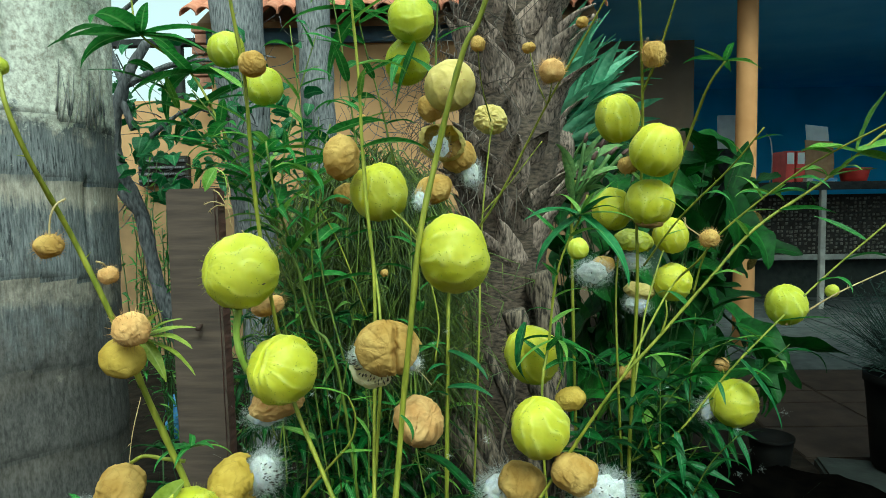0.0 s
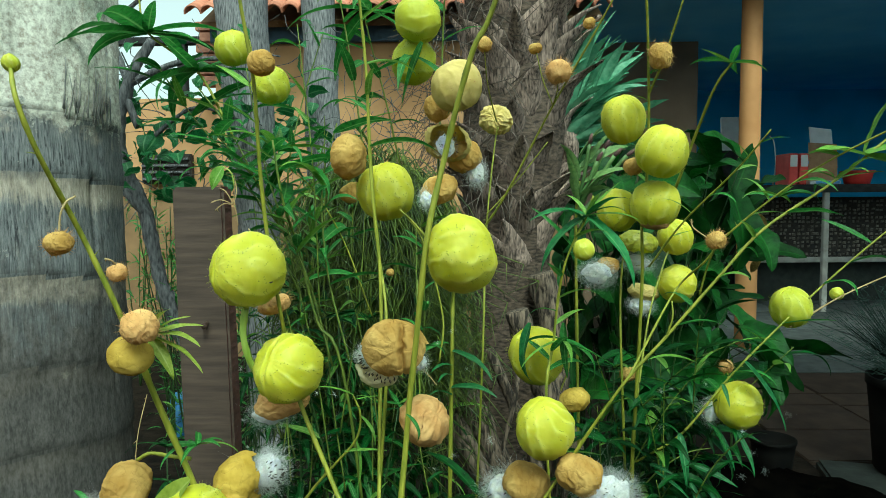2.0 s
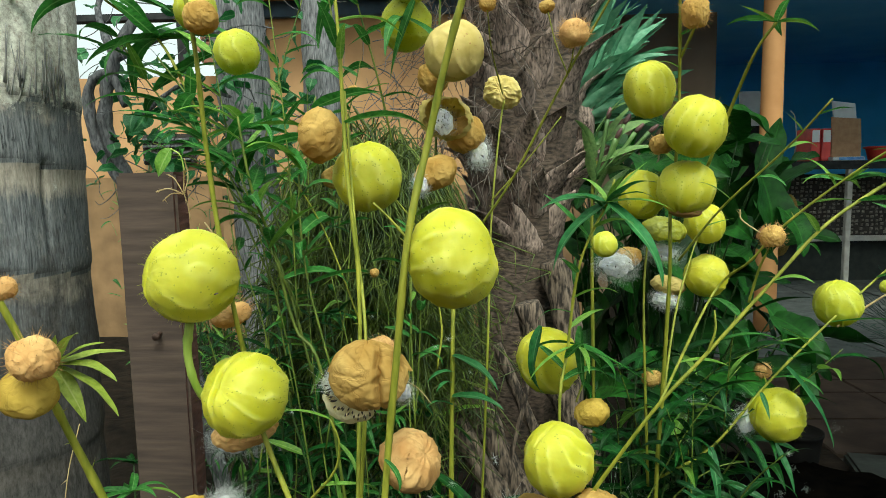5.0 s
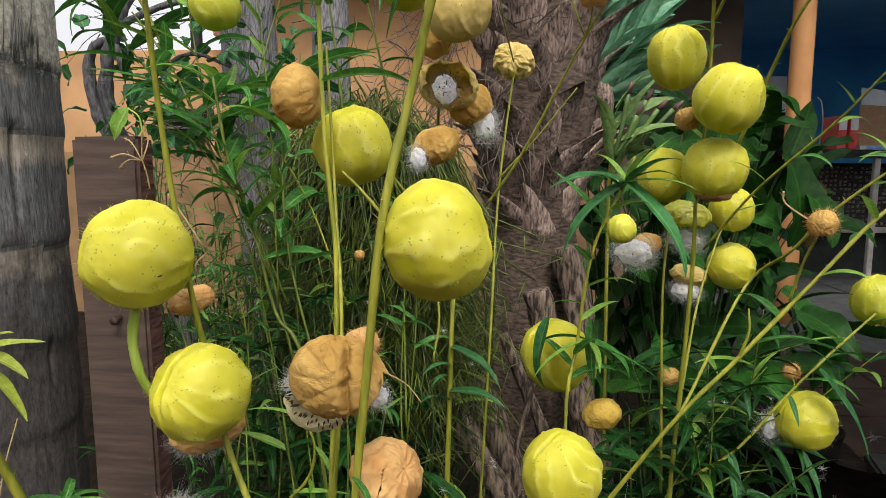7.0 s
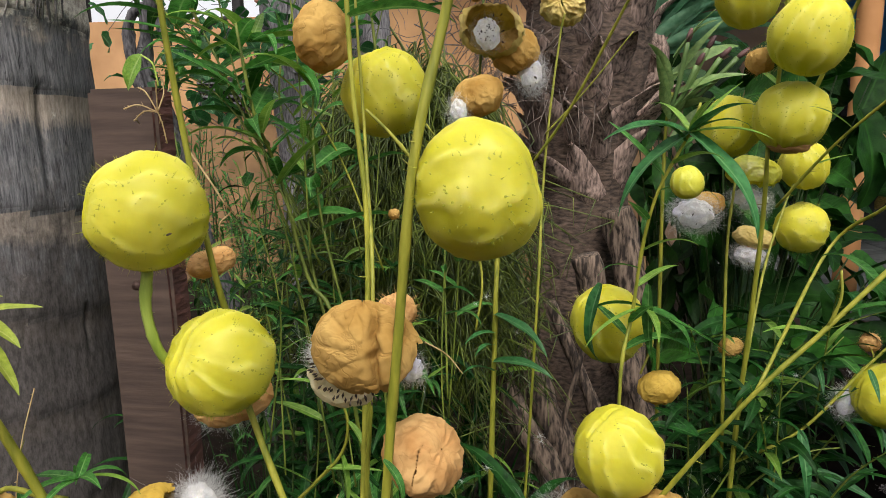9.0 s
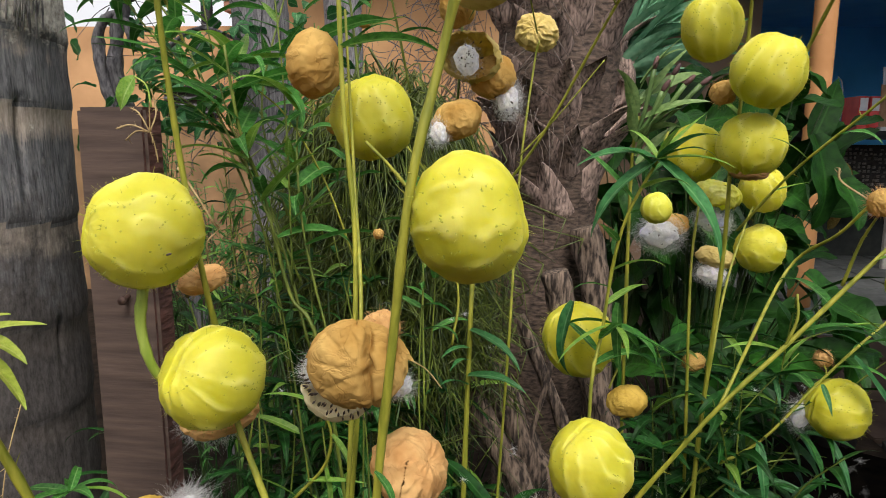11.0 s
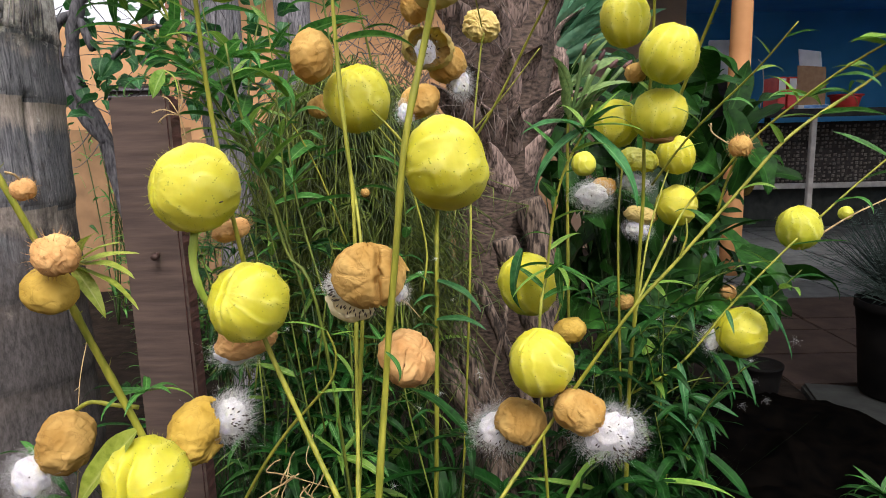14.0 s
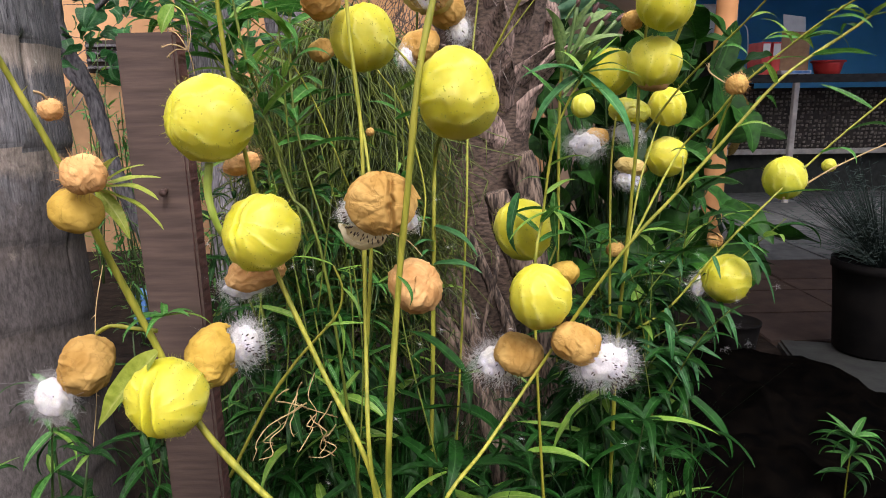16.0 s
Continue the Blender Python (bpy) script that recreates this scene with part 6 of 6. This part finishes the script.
d11 = husk(main, (0.098, 0.762, 0.684), 0.0275, 0.0286, (0.2, 0.1, 1), 11, gape=(-0.7, 0.2, -0.8), wide=0.6, label="dry husk bursting with floss and seeds")
floss(d11, (0.079, 0.772, 0.672), (0.036, 0.022, 0.028), 100, (-0.6, 0, -0.8), 6, 700)
d12 = husk(main, (0.153, 0.718, 0.713), 0.0266, 0.0257, (0.3, 0.1, 1), 12, gape=(0.9, 0.2, -0.6), wide=0.6, label="dry husk bursting with floss and seeds")
floss(d12, (0.181, 0.716, 0.692), (0.038, 0.022, 0.030), 120, (0.8, 0, -0.7), 7, 800)
husk(main, (-0.161, 0.630, 1.143), 0.0126, 0.0147, (0.3, 0, -1), 13, DRY)
husk(rear, (0.159, 0.937, 1.188), 0.0175, 0.0172, (0.2, 0, -1), 14, DRY_RED, fuzz=220, wrinkle=0.3)
husk(right, (0.294, 0.926, 1.205), 0.0152, 0.0190, (0.1, 0, -1), 15, DRY, fuzz=120)
husk(rear, (0.086, 1.195, 1.154), 0.0287, 0.0253, (-0.2, -1, 0.1), 16, POD_TAN, wrinkle=1.8)
d17 = husk(rear, (0.006, 1.003, 1.098), 0.0360, 0.0306, (0.3, 0.2, 1), 17, POD_TAN, (-0.1, -1, -0.1), "split tan pod showing white seed rows", wrinkle=1.4)
floss(d17, (0.001, 0.971, 1.090), (0.019, 0.012, 0.022), 34, (0, -1, 0), 8, 260, 0.3)
d18 = husk(rear, (0.030, 1.023, 1.079), 0.0248, 0.0296, (0.4, 0, -1), 18, DRY)
floss(d18, (0.045, 1.025, 1.056), (0.018, 0.014, 0.028), 16, (0.2, 0, -1), 9, 420, 0.8)
d19 = husk(rear, (-0.007, 0.973, 1.029), 0.0269, 0.0252, (0.4, 0, -1), 19, DRY)
floss(d19, (-0.025, 0.954, 1.016), (0.014, 0.012, 0.018), 4, (-0.2, 0, -1), 10, 260)
husk(rear, (-0.010, 0.994, 1.148), 0.0182, 0.0251, (0.4, 0, -1), 26, DRY)
d16b = husk(right, (0.326, 1.156, 0.938), 0.0326, 0.0252, (0.2, 0, 1), 27, POD, (0, -0.4, -1))
floss(d16b, (0.328, 1.174, 0.903), (0.032, 0.02, 0.020), 20, (0.2, 0, -1), 11, 420, 0.7)
d20 = husk(right, (0.362, 1.250, 0.840), 0.0282, 0.0189, (0.2, 0, 1), 20, POD_TAN)
floss(d20, (0.353, 1.240, 0.817), (0.030, 0.02, 0.020), 18, (0, 0, -1), 12, 420, 0.7)
d21 = husk(right, (0.279, 1.170, 0.898), 0.0191, 0.0177, (0.2, 0, 1), 21, DRY)
floss(d21, (0.255, 1.147, 0.887), (0.036, 0.02, 0.026), 16, (-0.3, 0, -1), 13, 520, 0.8)
husk(main, (0.277, 0.669, 0.972), 0.0094, 0.0095, (0.2, 0, -1), 22, DRY, fuzz=200)
husk(right, (0.461, 1.107, 0.735), 0.0112, 0.0120, (0.2, 0, -1), 23, DRY_RED, fuzz=120)
husk(right, (0.275, 0.989, 1.060), 0.0135, 0.0139, (0.2, 0, -1), 24, DRY, fuzz=90)
husk(right, (0.306, 1.130, 0.717), 0.0148, 0.0123, (0.2, 0, -1), 28, DRY, fuzz=90)
husk(right, (0.188, 0.965, 0.722), 0.0220, 0.0200, (0.2, 0, -1), 29, GOLD)
husk(main, (-0.174, 0.699, 0.905), 0.0174, 0.0101, (0.2, 0, -1), 30, DRY_RED, fuzz=120)
husk(rear, (-0.110, 0.981, 1.133), 0.0069, 0.0072, (0.2, 0, -1), 32, DRY, fuzz=60)
husk(rear, (-0.060, 0.788, 0.929), 0.0047, 0.0047, (0.2, 0, -1), 33, DRY, fuzz=60)
husk(rear, (0.059, 0.975, 1.235), 0.0104, 0.0115, (0.2, 0, -1), 34, DRY, fuzz=90)
husk(rear, (0.131, 0.971, 1.227), 0.0095, 0.0077, (0.2, 0, -1), 35, DRY, fuzz=60)
husk(rear, (0.198, 0.925, 1.249), 0.0082, 0.0079, (0.2, 0, -1), 36, DRY, fuzz=60)
floss(right, (0.429, 1.084, 0.667), (0.018, 0.014, 0.026), 8, (-0.5, 0, -0.4), 14, 260, 0.8)

# leaves that stand out
whorl(right, (0.196, 0.921, 0.991), 2, 0.07, 0.9, 1.0)
for x, y, ln, yng in ((940, 385, 0.095, False), (925, 465, 0.11, False), (1100, 480, 0.12, False), (1045, 335, 0.05, True), (1100, 395, 0.075, True), (1085, 345, 0.07, False)):
    a0 = Vector((0.196, 0.921, 0.991))
    b0 = Vector((0.20 + (x - 1029) / 1190 * 0.92, 0.88, 1.0 + (358 - y) / 1190 * 0.92))
    put_leaf(right, a0, b0 - a0 + Vector((0, 0, 0.03)), ln, yng, 0, 1, wide=True)
whorl(right, (0.427, 1.024, 1.213), 7, 0.070, 0.3, 0.5)
whorl(right, (0.362, 0.724, 1.014), 6, 0.045, 0.3, 0.5)
whorl(main, (0.410, 0.700, 1.032), 3, 0.06, 0.2, 0.6)
broad_young = leaf_mesh("leaf", LEAF_NEW, 0.25, 0.45, 0.35, 0.03, 0.2, 0.7, 12)
for way in ((1, -0.2, 0.25), (1, 0.1, -0.25), (-0.6, -0.3, 0.1), (0.2, -0.2, 0.9)):
    put_leaf(main, (0.434, 0.697, 1.056), way, 0.078, True).data = broad_young
for way, ln in (((0.5, -0.2, 0.9), 0.034), ((0.8, -0.2, 0.55), 0.040), ((1.0, -0.2, 0.15), 0.046), ((0.9, -0.3, -0.25), 0.058), ((0.6, -0.3, -0.6), 0.040), ((0.2, -0.3, 0.9), 0.025), ((-0.7, 0.2, 0.3), 0.03), ((0.9, 0.3, 0.3), 0.04)):
    put_leaf(main, (-0.237, 0.545, 0.903), way, ln * 1.1, True).data = FRESH[len(main.children) % 2]
whorl(rear, (-0.422, 0.969, 1.256), 11, 0.15, 0.15, 0.0)
whorl(rear, (-0.359, 0.986, 1.204), 10, 0.12, 0.1, 0.0)
stem(rear, [(-0.301, 0.956, 1.110), (-0.359, 0.986, 1.204), (-0.422, 0.969, 1.256), (-0.435, 0.972, 1.306), (-0.435, 0.963, 1.335)], 0.003, 0.002)
whorl(rear, (-0.224, 0.909, 1.082), 9, 0.085, 0.3, 0.2)
whorl(rear, (-0.210, 0.914, 1.059), 6, 0.085, 0.1, 0.2)
whorl(main, (-0.225, 0.608, 0.786), 8, 0.045, 0.3, 0.1)
whorl(right, (0.165, 0.946, 0.815), 6, 0.085, -0.3, 0.1)
whorl(rear, (-0.113, 1.028, 1.299), 5, 0.12, -0.2, 0.0)
whorl(rear, (-0.042, 0.972, 1.219), 3, 0.11, -0.5, 0.0)
put_leaf(rear, (-0.028, 0.949, 1.233), (-0.4, -0.1, -1), 0.10, False, 60, 0)
broad_blade = leaf_mesh("leaf", LEAF_YELLOW, 0.25, 0.35, 0.55, 0.04, 0.3, 0.75, 14)
part("leaf", broad_blade, main, "broad yellow-green leaf with a withered tip", Matrix.Translation((-0.219, 0.575, 0.767)) @ pose(0, 0, 0, 0, 46, 186) @ pose(0, 0, 0, -55, 0, 0) @ Matrix.Scale(0.090, 4))
stem(main, [(-0.228, 0.600, 0.776), (-0.245, 0.598, 0.779), (-0.266, 0.600, 0.781), (-0.280, 0.602, 0.774)], 0.0030, 0.0024, name="pod_stalk")
put_leaf(main, (-0.025, 0.579, 0.825), (0.25, -0.1, -0.2), 0.03, False, 20, 4)
put_leaf(right, (0.122, 0.950, 0.838), (-0.029, -0.020, -0.081), 0.095, False, 15, 2, wide=True)
put_leaf(right, (0.168, 0.940, 0.840), (0.0, -0.1, -1), 0.08, False, 70, 0)


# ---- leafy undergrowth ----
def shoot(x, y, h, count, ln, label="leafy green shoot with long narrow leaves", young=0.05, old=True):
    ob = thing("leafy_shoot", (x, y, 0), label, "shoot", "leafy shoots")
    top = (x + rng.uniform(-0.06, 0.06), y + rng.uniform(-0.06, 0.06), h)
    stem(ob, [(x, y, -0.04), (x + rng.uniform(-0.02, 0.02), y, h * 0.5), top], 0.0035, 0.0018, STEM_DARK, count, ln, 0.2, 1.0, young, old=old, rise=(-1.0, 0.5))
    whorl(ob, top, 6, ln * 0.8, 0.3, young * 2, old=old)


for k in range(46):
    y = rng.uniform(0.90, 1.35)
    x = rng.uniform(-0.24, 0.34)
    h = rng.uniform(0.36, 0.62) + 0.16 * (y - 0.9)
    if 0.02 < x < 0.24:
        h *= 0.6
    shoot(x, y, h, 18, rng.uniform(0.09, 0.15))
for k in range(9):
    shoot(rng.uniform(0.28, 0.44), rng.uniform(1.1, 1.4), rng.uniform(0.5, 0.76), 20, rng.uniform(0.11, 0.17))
for x, y, h in ((-0.47, 0.86, 0.60), (-0.44, 0.98, 0.64), (-0.50, 0.76, 0.56)):
    shoot(x, y, h, 26, 0.075, young=0.1)
for x, y, h in ((-0.40, 0.70, 0.62), (-0.46, 0.78, 0.66), (-0.36, 0.86, 0.7), (-0.52, 0.66, 0.58)):
    shoot(x, y, h, 44, 0.062, young=0.04, old=x > -0.42)
for k in range(22):
    shoot(rng.uniform(-0.36, -0.10), rng.uniform(0.98, 1.2), rng.uniform(0.62, 0.86), 26, rng.uniform(0.05, 0.075), "fresh green shoot with narrow leaves under the hanging cactus", 0.1, k % 5 > 1)
sprig = thing("seedling", (0.93, 1.40, 0), "small bright green seedling with a leafy crown", "seedling")
stem(sprig, [(0.94, 1.41, -0.04), (0.93, 1.4, 0.12), (0.925, 1.39, 0.22)], 0.003, 0.002)
whorl(sprig, (0.925, 1.39, 0.22), 12, 0.085, 0.3, 0.0, True)
whorl(sprig, (0.925, 1.39, 0.225), 7, 0.08, 0.6, 0.0)
whorl(sprig, (0.928, 1.395, 0.18), 8, 0.085, 0.2, 0.0)
whorl(sprig, (0.931, 1.40, 0.135), 6, 0.085, 0.0, 0.0, True)

# fine grass among the shoots, in the shade-darkened leaf green
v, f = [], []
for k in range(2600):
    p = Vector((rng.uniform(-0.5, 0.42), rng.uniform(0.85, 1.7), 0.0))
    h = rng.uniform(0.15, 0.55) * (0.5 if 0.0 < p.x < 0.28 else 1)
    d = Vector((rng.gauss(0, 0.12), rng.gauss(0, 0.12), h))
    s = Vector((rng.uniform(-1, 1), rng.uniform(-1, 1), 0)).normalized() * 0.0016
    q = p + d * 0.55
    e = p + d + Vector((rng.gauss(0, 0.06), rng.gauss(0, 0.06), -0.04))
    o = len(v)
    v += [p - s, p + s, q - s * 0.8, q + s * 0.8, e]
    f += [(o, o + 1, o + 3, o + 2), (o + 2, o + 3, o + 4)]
tagged(part("grass", mesh("grass", v, f, LEAF_OLD_SHADED)), "fine dark green grass under the plants", "grass", kind="stuff")

# dried flower stalks and curled tendrils
for way in ((-1, -0.3, 0.1), (-0.9, 0.2, -0.25), (0.2, -0.3, 1.0), (0.1, 0.2, -0.9), (-0.6, 0.1, 0.7)):
    p = Vector((-0.227, 0.736, 1.011))
    d = Vector(way).normalized() * 0.024
    stem(main, [p, p + d * 0.55 + Vector((0, 0, 0.004)), p + d], 0.0007, 0.0009, STEM_DRY, name="dry_flower_stalk")
stem(main, [(-0.229, 0.745, 1.044), (-0.227, 0.747, 1.027), (-0.227, 0.736, 1.011)], 0.0009, 0.0008, STEM_DRY, name="dry_flower_stalk")
stem(main, [(-0.220, 0.763, 0.983), (-0.203, 0.759, 0.961), (-0.193, 0.763, 0.941), (-0.192, 0.773, 0.932), (-0.200, 0.768, 0.922), (-0.207, 0.784, 0.901)], 0.0013, 0.0009, STEM_DRY, name="dry_tendril")
stem(main, [(-0.041, 0.815, 0.813), (-0.022, 0.814, 0.803), (-0.007, 0.810, 0.787)], 0.0011, 0.0008, STEM_DRY, name="dry_tendril")
stem(main, [(-0.302, 0.672, 0.816), (-0.307, 0.657, 0.772), (-0.303, 0.633, 0.704), (-0.302, 0.614, 0.664)], 0.0007, 0.0006, STEM_DRY, name="dry_tendril")
stem(rear, [(-0.158, 0.921, 0.600), (-0.164, 0.899, 0.577), (-0.151, 0.882, 0.561), (-0.159, 0.871, 0.542)], 0.0012, 0.0008, STEM_DRY, name="dry_tendril")
stem(right, [(0.278, 0.681, 0.970), (0.264, 0.697, 0.983), (0.262, 0.698, 0.992)], 0.0009, 0.0011, STEM_DRY, name="dry_flower_stalk")

stem(main, [(-0.260, 0.487, 1.019), (-0.263, 0.480, 1.015), (-0.266, 0.477, 1.006), (-0.267, 0.476, 0.993)], 0.0012, 0.0010, STEM_DRY, name="dry_stalk")
stem(main, [(-0.251, 0.507, 0.971), (-0.247, 0.510, 0.969), (-0.246, 0.515, 0.964)], 0.0012, 0.0010, STEM_DRY, name="dry_stalk")
stem(right, [(0.454, 1.080, 0.721), (0.458, 1.091, 0.725), (0.459, 1.102, 0.730)], 0.0016, 0.0012, name="pod_stalk")
stem(rear, [(0.157, 0.979, 1.148), (0.159, 0.956, 1.161), (0.159, 0.939, 1.176)], 0.0016, 0.0012, name="pod_stalk")
stem(rear, [(0.157, 0.979, 1.148), (0.142, 0.975, 1.184), (0.132, 0.969, 1.221)], 0.0016, 0.0012, name="pod_stalk")
stem(rear, [(0.084, 1.137, 1.144), (0.066, 1.041, 1.189), (0.059, 0.973, 1.225)], 0.0016, 0.0012, name="pod_stalk")

# tangle of withered runners under the stems
for k in range(9):
    p = Vector((-0.135 + rng.uniform(-0.02, 0.03), 0.72 + rng.uniform(-0.015, 0.03), rng.uniform(0.60, 0.69)))
    pts = [p]
    for j in range(6):
        pts.append(pts[-1] + Vector((rng.gauss(0, 0.010), rng.gauss(0, 0.006), -rng.uniform(0.002, 0.014))))
    stem(main, pts, 0.0012, 0.0008, STEM_DRY, name="dry_runner")

# loose floss caught on the leaves
v, f = [], []
for k in range(34):
    c = Vector((rng.uniform(-0.35, 0.42), rng.uniform(0.8, 1.15), rng.uniform(0.42, 0.85)))
    for j in range(26):
        d = Vector((rng.gauss(0, 1), rng.gauss(0, 1), rng.gauss(0, 1))).normalized() * rng.uniform(0.003, 0.010)
        t = d.orthogonal().normalized() * 0.00014
        o = len(v)
        v += [c - t, c + t, c + d]
        f += [(o, o + 1, o + 2)]
tagged(part("stray_floss", mesh("stray_floss", v, f, FLOSS)), "stray white floss caught among the leaves", "floss", kind="stuff")

# drooping leaves round the right-hand plant's lowest branch
for base, way in (((0.429, 1.100, 0.650), (0.039, -0.030, -0.072)), ((0.486, 1.120, 0.620), (0.021, -0.030, -0.061)), ((0.371, 1.060, 0.638), (0.006, -0.030, -0.077)), ((0.403, 1.080, 0.578), (0.054, -0.030, -0.028)), ((0.327, 1.040, 0.583), (0.055, -0.030, -0.042)), ((0.421, 1.100, 0.561), (0.020, -0.030, -0.066)), ((0.387, 1.050, 0.561), (0.013, -0.030, -0.053)), ((0.325, 1.060, 0.588), (0.027, -0.030, -0.014)), ((0.463, 1.040, 0.759), (0.062, -0.030, -0.093)), ((0.426, 1.030, 0.727), (-0.002, -0.030, -0.028)), ((0.384, 1.060, 0.721), (-0.004, -0.030, -0.027))):
    put_leaf(right, base, Vector(way) + Vector((0, 0, 0.012)), Vector(way).length * 1.05, False, 20, 0, "", False, True)
stem(right, [(0.300, 1.10, 0.50), (0.345, 1.10, 0.555), (0.395, 1.10, 0.590), (0.440, 1.10, 0.600)], 0.0024, 0.0014, STEM_MID)

# blue-green leaves on the upright stalk
for base, way in (((0.009, 1.025, 0.781), (0.055, -0.040, -0.029)), ((0.007, 1.025, 0.723), (0.060, -0.040, -0.001)), ((0.009, 1.025, 0.758), (-0.027, -0.040, -0.005)), ((0.007, 1.025, 0.711), (-0.031, -0.040, 0.009)), ((0.007, 1.025, 0.743), (-0.016, -0.040, -0.005))):
    put_leaf(main, base, Vector(way) + Vector((0, 0, 0.02)), Vector(way).length * 1.15, False, 0, 1, "", False, True)

# loose seed hairs caught on the leaves
for k, p in enumerate(((0.336, 1.050, 0.712), (0.332, 1.050, 0.685), (0.343, 1.060, 0.650), (0.441, 1.060, 0.591), (0.480, 1.080, 0.559), (0.516, 1.080, 0.568), (0.496, 1.080, 0.599), (0.523, 1.020, 0.682))):
    r = random.Random(900 + k)
    v, f = [], []
    for j in range(30):
        d = Vector((r.gauss(0, 1), r.gauss(0, 0.6), r.gauss(0, 1))).normalized() * r.uniform(0.002, 0.011)
        w = d.orthogonal().normalized() * 0.00006
        b0 = Vector((r.gauss(0, 0.002), 0, r.gauss(0, 0.002)))
        c0 = b0 + d * 0.6 + Vector((r.gauss(0, 0.002), 0, r.gauss(0, 0.002)))
        o = len(v)
        v += [b0 - w, b0 + w, c0 + w, c0 - w, b0 + d + Vector((0, 0, -0.003))]
        f += [(o, o + 1, o + 2, o + 3), (o + 3, o + 2, o + 4)]
    tagged(part("floss_wisp", mesh("floss_wisp", v, f, FLOSS), right, "loose white seed hairs", Matrix.Translation(p)), kind="stuff")
